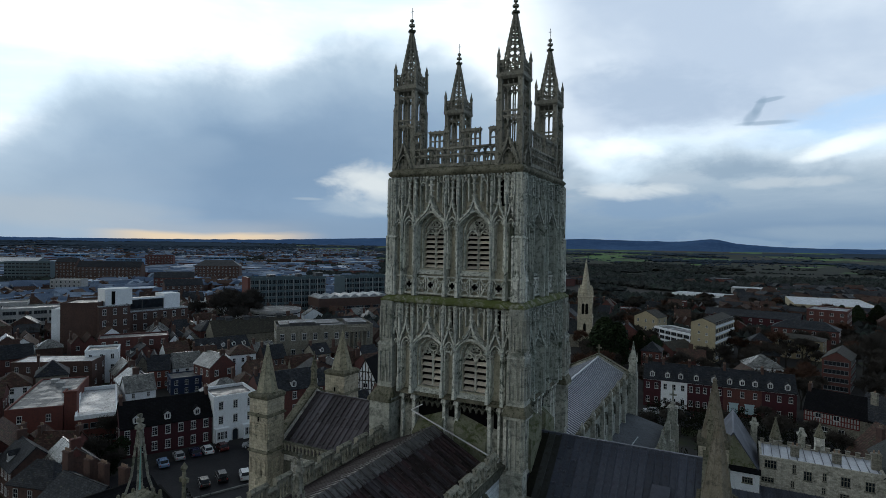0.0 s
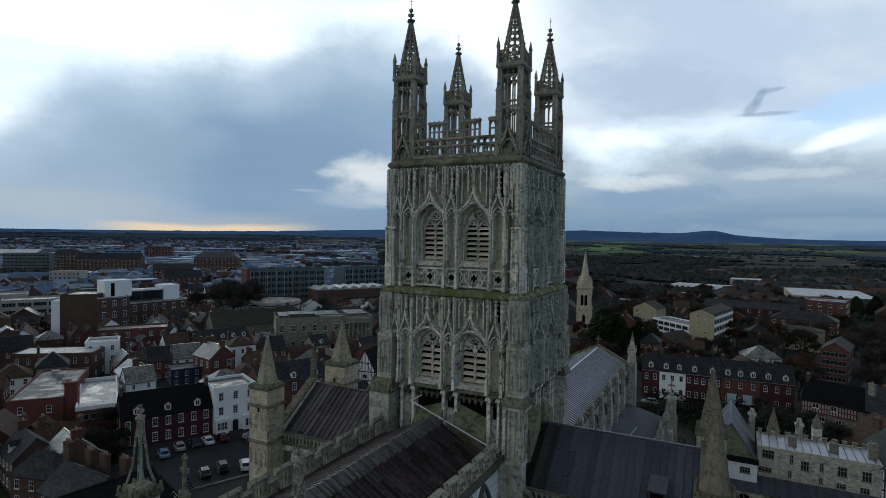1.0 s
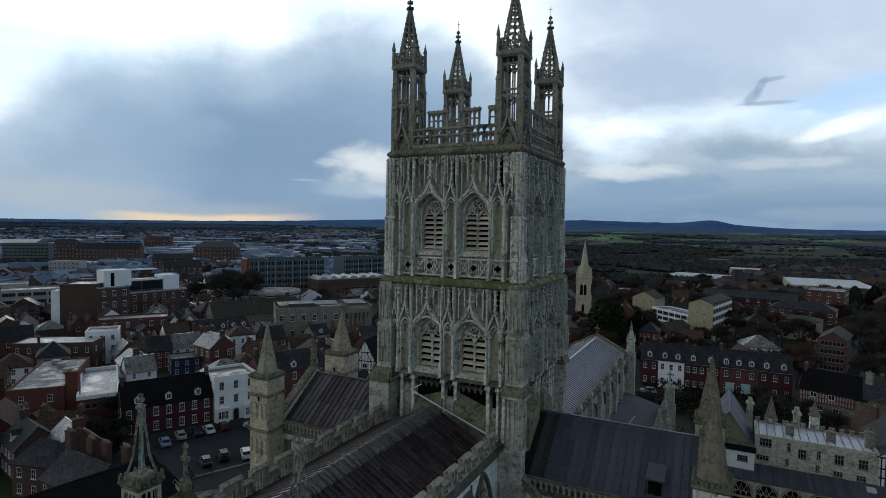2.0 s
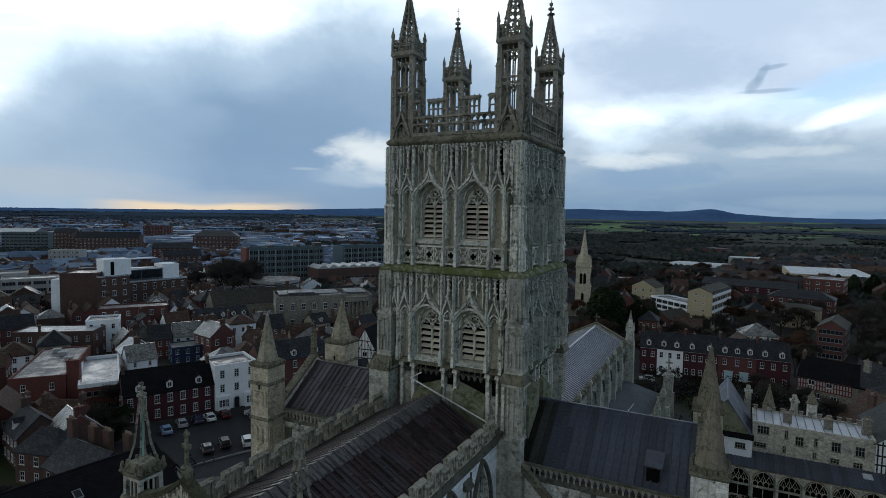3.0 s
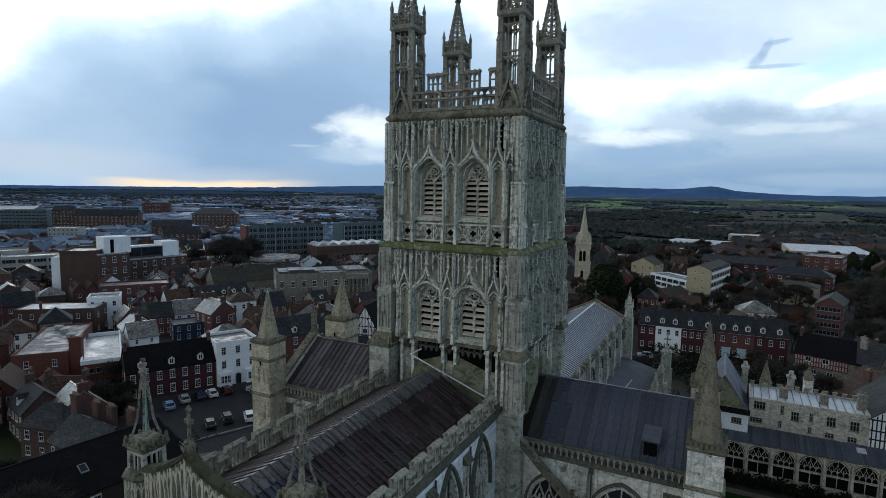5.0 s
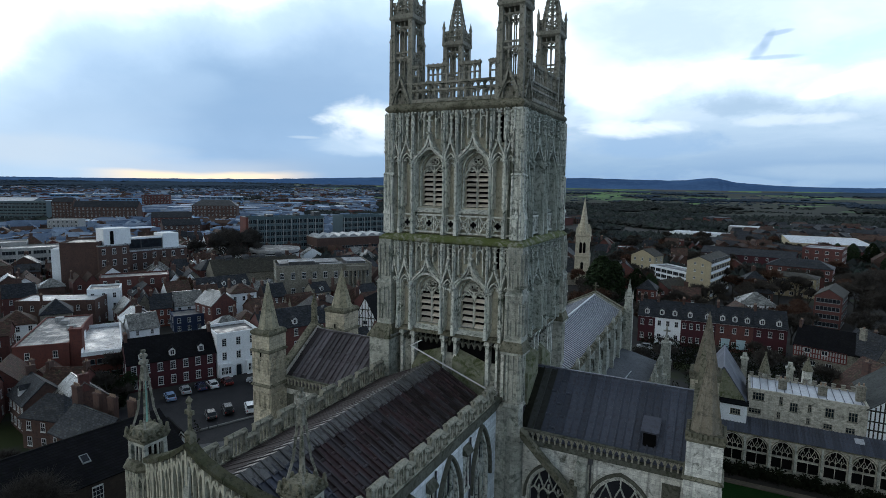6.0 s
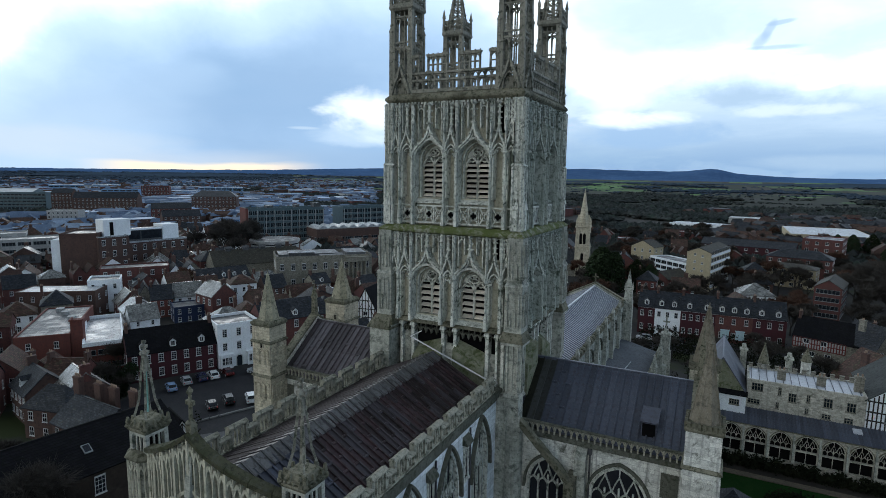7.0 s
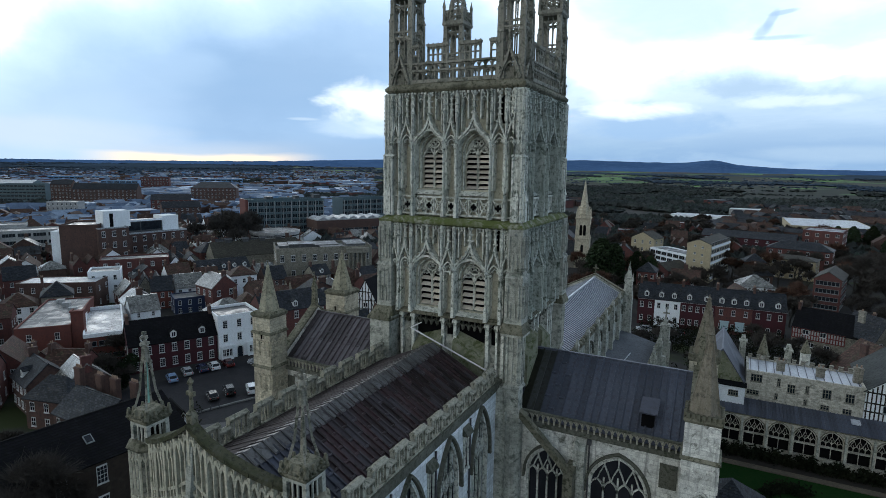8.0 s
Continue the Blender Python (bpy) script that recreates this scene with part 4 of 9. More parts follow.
        k.box(-0.95, 0.95, 1.0, 1.2, 52.8, 53.9)
        # gable at the turret's foot
        k.ribbon([(-1.25, 52.9), (-0.85, 53.7), (-0.35, 54.5), (0, 55.25), (0.35, 54.5), (0.85, 53.7), (1.25, 52.9)], 1.3, 1.8, 0.3)
        k.ribbon([(-0.75, 52.9)] + arch(0, 0.75, 53.2, 54.2, 4) + [(0.75, 52.9)], 1.2, 1.62, 0.14)
        for u, z in ((-0.95, 53.75), (-0.5, 54.5), (0.5, 54.5), (0.95, 53.75)):
            k.knob(u * 1.15, 1.8, z, 0.16)
        k.knob(0, 1.6, 55.6, 0.22, 1.8)
        rot = rz(q)
        s.f += [[i + len(s.v) for i in f] for f in k.f]
        s.v += [tuple(rot @ Vector((a, -b, c))) for a, b, c in k.v]
    lantern = slim(s).mesh("turret", WEATHERED_SHADED)
    s = Shape()
    for z0, z1, h0, h1 in ((60.1, 60.3, 1.4, 1.62), (60.3, 60.5, 1.62, 1.62), (60.5, 60.7, 1.5, 1.46)):
        s.taper(0, 0, z0, z1, h0, h1)
    for q in range(4):
        k = Shape()
        for i in range(7):
            u = -1.35 + 0.45 * i
            k.box(u - 0.05, u + 0.05, 1.28, 1.42, 60.7, 61.5)
        k.box(-1.42, 1.42, 1.27, 1.43, 61.12, 61.22)
        for u in (-1.05, -0.35, 0.35, 1.05):
            k.box(u - 0.2, u + 0.2, 1.26, 1.44, 61.45, 61.75)
        rot = rz(q)
        s.f += [[i + len(s.v) for i in f] for f in k.f]
        s.v += [tuple(rot @ Vector((a, -b, c))) for a, b, c in k.v]
    crown = slim(s).mesh("crown", WEATHERED_SHADED)
    s = Shape()
    s.taper(1.42, -1.42, 60.3, 62.0, 0.17, 0.14)
    s.taper(1.42, -1.42, 62.0, 62.9, 0.2, 0.01)
    s.knob(1.42, -1.42, 62.1, 0.22)
    mini = slim(s).mesh("corner_pinnacle", WEATHERED_SHADED)
    s = Shape()
    n, z0, z1, r0 = 8, 60.7, 65.95, 1.12
    for i in range(n):
        a = math.pi / 8 + 2 * math.pi * i / n
        b2 = math.pi / 8 + 2 * math.pi * (i + 1) / n
        p, t = (r0 * math.cos(a), r0 * math.sin(a), z0), (0.10 * math.cos(a), 0.10 * math.sin(a), z1)
        s.bar(p, t, 0.15, 0.16)
        for j in range(9):
            k0, k1 = j / 9.5, (j + 0.62) / 9.5
            def on(ang, k):
                r = r0 + (0.10 - r0) * k
                return (r * math.cos(ang), r * math.sin(ang), z0 + (z1 - z0) * k)
            s.bar(on(a, k0), on(b2, k1), 0.09)
            s.bar(on(b2, k0), on(a, k1), 0.09)
            q1 = on(a, k0)
            s.knob(q1[0] * 1.06, q1[1] * 1.06, q1[2] + 0.1, 0.11)
    spire = s.mesh("spirelet", WEATHERED_SHADED)
    s = Shape()
    s.drum(0, 0, 65.8, 66.2, 0.13, 0.1)
    for z, r in ((66.0, 0.34), (66.55, 0.26), (67.0, 0.16)):
        s.box(-r, r, -0.12, 0.12, z - 0.1, z + 0.1)
        s.box(-0.12, 0.12, -r, r, z - 0.1, z + 0.1)
        s.knob(0, 0, z, r * 0.75)
    s.drum(0, 0, 66.0, 67.2, 0.12, 0.06)
    finial = s.mesh("finial", WEATHERED_SHADED)
    s = Shape()
    s.bar((0, 0, 67.1), (0, 0, 68.2), 0.035)
    s.bar((-0.17, 0, 67.85), (0.17, 0, 67.85), 0.035)
    vane = s.mesh("cross", PIPE)
    for sx in (-1, 1):
        for sy in (-1, 1):
            t = part("turret", lantern, WEATHERED_SHADED, root, "open stone lantern turret", pose(sx * P, sy * P, 0))
            part("crown", crown, WEATHERED_SHADED, t, "pierced battlement")
            for q in range(4):
                part("corner_pinnacle", mini, WEATHERED_SHADED, t, "", rz(q))
            part("spirelet", spire, WEATHERED_SHADED, t, "openwork stone spire")
            part("finial", finial, WEATHERED_SHADED, t)
            part("cross", vane, PIPE, t, "thin iron cross")
    # the pale rail along the weathering
    s = Shape()
    s.bar((-3.45, -7.2, 31.0), (4.02, -7.2, 28.3), 0.1)
    s.bar((4.02, -7.2, 28.3), (5.2, -7.2, 28.1), 0.08)
    s.bar((-3.45, -7.2, 31.0), (-2.4, -7.0, 31.6), 0.08)
    part("safety_rail", s, WHITE_CABLE, root, "white rail above the choir roof")


tower()

# ---------------------------------------------------------------- choir, transepts and nave


def sheet_mesh(name, w, l, material, high=0.13):
    """A lead sheet w along the eave and l up the slope, with a roll on one side and a lap at its foot."""
    s = Shape()
    s.box(0, w, 0, l, 0, 0.03)
    s.rings([[(w - 0.08, y, 0.03), (w - 0.055, y, high), (w + 0.055, y, high), (w + 0.08, y, 0.03)] for y in (0, l)])
    s.rings([[(x, -0.10, 0.02), (x, -0.07, high - 0.01), (x, 0.05, high - 0.01), (x, 0.12, 0.03)] for x in (0, w - 0.07)])
    return s.mesh(name, material)


def lead_slope(parent, eave, along, up, cols, rows, material, seed=1, stagger=0.5, name="lead_sheet", high=0.13):
    """Sheets over a rectangular slope: eave corner, the vector along the eave, and the vector to the ridge."""
    eave, along, up = Vector(eave), Vector(along), Vector(up)
    w, l = along.length / cols, up.length / rows
    x, y = along.normalized(), up.normalized()
    z = x.cross(y)
    full, half = sheet_mesh(name, w, l, material, high), sheet_mesh(name, w, l * stagger, material, high)
    rest = sheet_mesh(name, w, l * (1 - stagger), material, high)
    basis = Matrix((x, y, z)).transposed().to_4x4()
    rng = random.Random(seed)
    for i in range(cols):
        at = 0.0
        odd = i % 2 if rows > 1 else 0
        plan = [half] + [full] * (rows - 1) + [rest] if odd else [full] * rows
        for me in plan:
            p = eave + x * (w * i) + y * at + z * (0.02 + 0.03 * rng.random())
            part(name, me, material, parent, "", Matrix.Translation(p) @ basis)
            at += l * stagger if me is half else l


def merlons(parent, p, q, z0, z1, period, material, thick=0.4, slots=3):
    """A pierced parapet from p to q: a low wall with stepped merlons, each a part."""
    p, q = Vector((*p, 0)), Vector((*q, 0))
    n = max(1, round((q - p).length / period))
    w = (q - p).length / n
    m0 = pose(*p, 0, 0, math.degrees(math.atan2(q[1] - p[1], q[0] - p[0])))
    s = Shape()
    mid, e = z0 + (z1 - z0) * 0.66, thick / 2
    s.box(0, w, -e, e, z0, z0 + 0.16)

    def coping(a0, a1, z):
        s.rings([[(a, y, c) for y, c in ((-e - 0.07, z - 0.14), (e + 0.07, z - 0.14), (e + 0.07, z - 0.04), (0.03, z + 0.1), (-0.03, z + 0.1), (-e - 0.07, z - 0.04))] for a in (a0, a1)])
    coping(0, 0.2 * w, mid)
    coping(0.8 * w, w, mid)
    coping(0.17 * w, 0.83 * w, z1)
    k = slots * 2 + 2
    for i in range(k):
        a = w * (i + 0.5) / k
        hi = z1 if 0.2 * w < a < 0.8 * w else mid
        s.box(a - 0.055, a + 0.055, -thick * 0.2, thick * 0.2, z0 + 0.1, hi - 0.12)
        s.ribbon(arch(a + w * 0.5 / k, w * 0.26 / k, hi - 0.42, hi - 0.2, 2), -thick * 0.18, thick * 0.18, 0.07)
    for a in (0.2 * w, 0.8 * w):
        s.box(a - 0.12, a + 0.12, -thick * 0.46, thick * 0.46, z0 + 0.1, z1 - 0.1)
    me = s.mesh("merlon", material)
    for i in range(n):
        part("merlon", me, material, parent, "", m0 @ Matrix.Translation((w * i, 0, 0)))


def church_window(parent, at, a, hw, sill, spring, apex, lights, material=CARVED):
    """Tracery, hood mould and glass of one window in a wall that at maps."""
    s = Shape(at)
    tracery(s, a, hw, sill, spring, apex, lights, -0.32, -0.12, 0.14)
    s.ribbon([(a - hw, sill)] + arch(a, hw, spring, apex, 8) + [(a + hw, sill)], -0.3, 0.06, 0.2)
    w = part("window", s, material, parent, "tall traceried church window")
    g = Shape(at)
    g.box(a - hw, a + hw, -0.5, -0.4, sill, apex)
    part("glass", g, GLASS, w, "dark leaded glass")
    h = Shape(at)
    h.ribbon([(a - hw - 0.35, spring - 0.5)] + arch(a, hw + 0.3, spring, apex + 0.4, 8) + [(a + hw + 0.35, spring - 0.5)], 0, 0.3, 0.2)
    part("hood_mould", h, HOOD, w, "dark weathered hood mould")


def solid_spire(parent, x, y, z0, z1, half, material, n=8):
    s = Shape()
    s.drum(x, y, z0, z1 - 0.4, half, 0.10, n, math.pi / n)
    sp = part("spire", s, material, parent, "plain tapering stone spire")
    f = Shape()
    f.knob(x, y, z1 - 0.3, 0.24)
    f.drum(x, y, z1 - 0.4, z1 + 0.2, 0.06, 0.03)
    part("finial", f, material, sp)
    b = Shape()
    for i in range(n):
        a = math.pi / n + 2 * math.pi * i / n
        b.bar((x + half * math.cos(a), y + half * math.sin(a), z0), (x + 0.1 * math.cos(a), y + 0.1 * math.sin(a), z1 - 0.4), 0.09)
    part("rib", b, material, sp)


def spired_turret(name, x, y, half, top, tip, bands, label, material=SPIRE, shaft=TURRET, toothed=False):
    root = thing(name, pose(x, y, 0), label, "turret", "transept turrets")
    s = Shape()
    s.taper(0, 0, 0, top - 0.5, half, half)
    part("shaft", s, shaft, root)
    s = Shape()
    s.taper(0, 0, top - 0.5, top - 0.3, half, half + 0.12)
    s.taper(0, 0, top - 0.3, top - 0.1, half + 0.12, half + 0.11)
    s.taper(0, 0, top - 0.1, top + 0.12, half + 0.12, half * 0.9)
    part("cornice", s, MOSSY, root, "mossy moulded cornice")
    if toothed:
        tooth = Shape()
        tooth.taper(0, 0, top - 0.12, top + 0.24, 0.11, 0.10)
        tooth = tooth.mesh("merlon", MOSSY)
        for q in range(4):
            for i in range(7):
                p = rz(q) @ Vector((-half + 2 * half * (i + 0.5) / 7, -half - 0.03, 0))
                part("merlon", tooth, MOSSY, root, "", pose(p.x, p.y, 0))
    for z in bands:
        s = Shape()
        s.taper(0, 0, z, z + 0.14, half + 0.02, half + 0.18)
        s.taper(0, 0, z + 0.14, z + 0.36, half + 0.18, half + 0.01)
        part("string_course", s, MOSSY, root)
        for q in range(4):
            for u in (-0.6 * half, 0, 0.6 * half):
                k = Shape(E_FACE)
                k.ribbon([(u - 0.26 * half, z - 2.2)] + arch(u, 0.26 * half, z - 0.9, z - 0.5, 4) + [(u + 0.26 * half, z - 2.2)], half - 0.01, half + 0.1, 0.1)
                k.ribbon([(u - 0.18 * half, z - 2.2)] + arch(u, 0.15 * half, z - 1.0, z - 0.7, 4) + [(u + 0.18 * half, z - 2.2)], half - 0.01, half + 0.06, 0.08)
                part("blind_arch", k, shaft, root, "", rz(q))
    if shaft is TURRET:
        # a near-black plate stands for the slit's unlit depth
        slit = Shape(E_FACE)
        slit.box(-0.1, 0.1, half - 0.1, half + 0.012, top - 3.2, top - 1.9)
        part("slit_window", slit, DARK, root, "narrow slit window")
    solid_spire(root, 0, 0, top - 0.1, tip, half * 0.93, material)
    return root


def corner_turret(x, y, rod=False):
    """An openwork turret with a four-legged spirelet at the choir's east corners."""
    root = thing("choir_turret", pose(x, y, 0), "carved limestone turret with open spirelet and lichen at the choir's end", "turret", "choir turrets")
    s = Shape()
    s.drum(0, 0, 0, 30.7, 1.08, 1.08, 8, math.pi / 8)
    part("shaft", s, WEATHERED_SHADED, root)
    ribs = Shape()
    for i in range(8):
        a = math.pi / 8 + 2 * math.pi * i / 8
        p, q = (Vector((1.08 * math.cos(b), 1.08 * math.sin(b), 0)) for b in (a, a + math.pi / 4))
        for k in range(3):
            c = p.lerp(q, k / 3)
            ribs.drum(c.x, c.y, 20, 30.5, 0.085 if k == 0 else 0.05, 0.085 if k == 0 else 0.05, 5)
            d = p.lerp(q, (k + 1) / 3)
            m = (c + d) / 2
            for z in (30.3, 27.6):
                ribs.bar((c.x, c.y, z - 0.4), (m.x * 1.02, m.y * 1.02, z), 0.12, 0.07)
                ribs.bar((m.x * 1.02, m.y * 1.02, z), (d.x, d.y, z - 0.4), 0.12, 0.07)
            ribs.bar((c.x * 1.02, c.y * 1.02, 27.9), (d.x * 1.02, d.y * 1.02, 27.9), 0.16, 0.14)
    part("shaft_panelling", ribs, RECESS, root, "blind cusped panelling")
    s = Shape()
    s.drum(0, 0, 30.5, 30.68, 1.12, 1.26, 8, math.pi / 8)
    s.drum(0, 0, 30.68, 30.95, 1.26, 0.95, 8, math.pi / 8)
    part("string_course", s, MOSSY, root)
    for sx in (-1, 1):
        for sy in (-1, 1):
            s = Shape()
            s.taper(sx * 0.56, sy * 0.56, 30.9, 32.0, 0.12, 0.11)
            part("lantern_post", s, STONE, root)
    for q in range(4):
        s = Shape()
        for u in (-0.15, 0.15):
            s.box(u - 0.045, u + 0.045, -0.64, -0.56, 30.9, 32.0)
        s.box(-0.48, 0.48, -0.66, -0.54, 31.78, 31.98)
        part("lantern_mullion", s, STONE, root, "", rz(q))
    # added near-black core puts shade inside the open lantern
    s = Shape()
    s.taper(0, 0, 30.85, 32.0, 0.42, 0.42)
    part("lantern_core", s, DARK, root)
    s = Shape()
    s.taper(0, 0, 31.95, 32.1, 0.68, 0.76)
    s.taper(0, 0, 32.1, 32.2, 0.76, 0.76)
    s.taper(0, 0, 32.2, 32.42, 0.68, 0.78)
    s.taper(0, 0, 32.42, 32.66, 0.66, 0.5)
    rng = random.Random(5)
    for q in range(4):
        for i in range(6):
            p = rz(q) @ Vector((-0.7 + 0.28 * i, -0.74, 0))
            s.knob(p.x, p.y, 32.25 + rng.uniform(-0.06, 0.06), 0.12 + 0.05 * (i % 5 == 0), 1.2)
            if i % 2 == 0:
                s.taper(p.x * 0.96, p.y * 0.96, 32.38, 32.66 + rng.uniform(-0.06, 0.1), 0.09, 0.05)
    part("crown", s, MOSSY, root, "mossy crocketed crown")
    s = Shape()
    for i in range(4):
        a = math.pi / 4 + 2 * math.pi * i / 4
        c, d = math.cos(a), math.sin(a)
        line = [(0.78, 32.7), (0.46, 33.6), (0.27, 34.9), (0.12, 36.0)]
        for (r0, z0), (r1, z1) in zip(line, line[1:]):
            s.bar((r0 * c, r0 * d, z0), (r1 * c, r1 * d, z1), 0.11, 0.13)
        for r, z in ((0.5, 33.5), (0.4, 34.1), (0.31, 34.7), (0.24, 35.2)):
            s.knob((r + 0.04) * c, (r + 0.04) * d, z, 0.085)
    s.drum(0, 0, 35.2, 36.2, 0.2, 0.12)
    for z, r in ((36.2, 0.3), (36.55, 0.22), (36.8, 0.12)):
        s.knob(0, 0, z, r)
        s.box(-r, r, -0.08, 0.08, z - 0.07, z + 0.07)
        s.box(-0.08, 0.08, -r, r, z - 0.07, z + 0.07)
    s.v = [(x * 0.85, y * 0.85, z) for x, y, z in s.v]
    part("spirelet", s, WEATHERED_SHADED, root, "open four-legged spirelet")
    s = Shape()
    s.drum(0, 0, 32.9, 35.6, 0.07 if rod else 0.16, 0.06, 6)
    part("rod", s, COPPER if rod else WEATHERED_SHADED, root, "green copper rod" if rod else "")


def choir():
    root = thing("cathedral_choir", pose(0, 0, 0), "Gothic choir with pierced parapets, pale clerestory walls and brown lead roof", "church choir")
    y0, y1 = -32.0, -6.0

    def N_WALL(a, b, c):
        return (5.0 + b, a, c)

    def S_WALL(a, b, c):
        return (-6.2 - b, a, c * 1.0147)
    bays = [(-10.3, 1.6), (-16.1, 1.7), (-21.9, 1.7), (-27.7, 1.7)]
    for at, nm in ((N_WALL, "clerestory_wall"), (S_WALL, "clerestory_wall")):
        s = Shape(at)
        pierced(s, y0, y1, 0, 27.3, [(a, hw, 14.0, 21.9, 26.0) for a, hw in bays], 0.0, -0.7)
        part(nm, s, CLEAN_PALE, root, "pale ashlar clerestory wall")
        for a, hw in bays:
            church_window(root, at, a, hw, 14.0, 21.9, 26.0, 4)
        s = Shape(at)
        s.prism([(y0, 26.8), (y1, 26.8), (y1, 27.4), (y0, 27.4)], -0.5, 0.3)
        s.prism([(y0, 26.45), (y1, 26.45), (y1, 26.8), (y0, 26.8)], -0.5, 0.1)
        part("cornice", s, HOOD, root, "dark stained cornice")
        for a in (-13.2, -19.0, -24.8):
            s = Shape(at)
            s.box(a + 0.62, a + 0.74, 0.05, 0.17, 12, 26.3)
            for z in (17, 20, 23, 25.6):
                s.box(a + 0.56, a + 0.80, 0.0, 0.19, z, z + 0.12)
            part("downpipe", s, PIPE, root, "dark iron downpipe")
            # a tall hooded niche beside each pipe
            s = Shape(at)
            for u in (-0.42, 0.34):
                s.box(a + u, a + u + 0.1, 0.0, 0.14, 22.4, 25.3)
            s.box(a - 0.04, a + 0.02, 0.0, 0.1, 22.4, 25.3)
            s.box(a - 0.5, a + 0.52, 0.0, 0.2, 22.2, 22.42)
            niche = part("niche", s, CARVED, root, "tall two-light stone niche")
            s = Shape(at)
            s.rings([[(u, b, c) for b, c in ((0.0, 25.3), (0.45, 25.3), (0.45, 25.45), (0.0, 25.95))] for u in (a - 0.55, a + 0.57)])
            part("niche_hood", s, HOOD, niche, "dark sloping hood")
            # near-black sheet stands for the shade inside the niche
            s = Shape(at)
            s.box(a - 0.32, a + 0.34, 0.004, 0.02, 22.42, 25.3)
            part("niche_back", s, DARK, niche)
    fill = Shape()
    fill.box(-5.6, 4.4, y0 + 0.6, -5.6, 0, 27.0)
    part("inner_fill", fill, DARK, root)
    merlons(root, (4.95, -31.2), (4.95, -7.5), 27.35, 28.85, 2.37, BUFF_PARAPET)
    merlons(root, (-6.15, -31.2), (-6.15, -7.5), 27.75, 29.35, 2.37, BUFF_PARAPET)
    # roof
    EZ, SZ, RZ, RX, SX = 27.55, 27.85, 30.25, -0.45, -5.75
    lead_slope(root, (4.55, -30.4, EZ), (0, 3.57, 0), (RX - 4.55, 0, RZ - EZ), 7, 3, LEAD_SLATE, 3)
    lead_slope(root, (4.55, -26.83, EZ), (0, 18.33, 0), (RX - 4.55, 0, RZ - EZ), 36, 3, LEAD_BROWN, 13)
    lead_slope(root, (SX, -8.5, SZ), (0, -21.9, 0), (RX - SX, 0, RZ - SZ), 44, 2, LEAD_DULL, 4, high=0.055)
    s = Shape()
    s.rings([[(4.6, y, 27.4), (4.6, y, EZ - 0.03), (RX, y, RZ - 0.03), (SX - 0.05, y, SZ - 0.03), (SX - 0.05, y, 27.4)] for y in (-30.4, -8.5)])
    part("roof_deck", s, LEAD_BROWN, root)
    hip = Shape()
    hip.rings([[(4.5, -30.4, EZ), (RX, -30.4, RZ), (SX, -30.4, SZ)], [(4.2, -32.3, EZ - 0.3), (0, -32.8, EZ - 0.3), (-5.0, -32.3, EZ - 0.3)]])
    for i in range(9):
        k = (i - 4) / 4.5
        hip.bar((4.4 * k, -32.4, EZ - 0.15), (RX + 1.2 * k, -30.5, RZ - 0.6), 0.12)
    part("roof_hip", hip, LEAD_SLATE, root, "grey lead roof end")
    cap = Shape()
    falls = ((1, (RZ - EZ) / (4.55 - RX)), (-1, (RZ - SZ) / (RX - SX)))
    for sg, fall in falls:
        cap.rings([[(RX, y, RZ + 0.2), (RX + sg * 0.95, y, RZ - 0.95 * fall + 0.17), (RX + sg * 0.95, y, RZ - 0.95 * fall + 0.1), (RX, y, RZ + 0.08)] for y in (-30.6, -8.5)])
    part("ridge_cap", cap, RIDGE_LEAD, root, "paler grey lead ridge capping")
    roll = Shape()
    for sg, fall in falls:
        roll.bar((RX, 0, RZ + 0.2), (RX + sg * 1.0, 0, RZ - 1.0 * fall + 0.19), 0.1, 0.12)
    roll = roll.mesh("ridge_roll", RIDGE_LEAD)
    for i in range(30):
        part("ridge_roll", roll, RIDGE_LEAD, root, "", pose(0, -30.2 + 0.73 * i, 0))
    s = Shape()
    s.box(4.45, 5.05, -31.5, -6.8, 27.1, 27.38)
    s.box(-6.25, -5.7, -31.5, -6.8, 27.4, 27.74)
    part("gutter", s, LEAD_BLUE, root)
    # the bowed east wall, with a raked mossy coping
    line = [(x, -33.5 + 1.5 * (abs(x) / 5.3) ** 2, 33.6 - 2.7 * (abs(x) / 5.3) ** 0.8) for x in (-5.3, -4.2, -3.2, -2.1, -1.05, 0, 1.05, 2.1, 3.2, 4.2, 5.3)]
    ribs = Shape()
    for (xa, ya, za), (xb, yb, zb) in zip(line, line[1:]):
        out = Vector((yb - ya, -(xb - xa), 0)).normalized() * 0.45
        wall = Shape()
        wall.rings([[(xa, ya, 0), (xa, ya, za), (xb, yb, zb), (xb, yb, 0)],
                    [(xa - 0.3 * out.x, ya - 0.3 * out.y, 0), (xa - 0.3 * out.x, ya - 0.3 * out.y, za), (xb - 0.3 * out.x, yb - 0.3 * out.y, zb), (xb - 0.3 * out.x, yb - 0.3 * out.y, 0)]])
        # darker wall behind lighter ribs puts the panels' shade into colour
        part("east_wall", wall, WEATHERED_SHADED, root, "bowed east wall with traceried panels")
        o = out * 0.85
        cope = Shape()
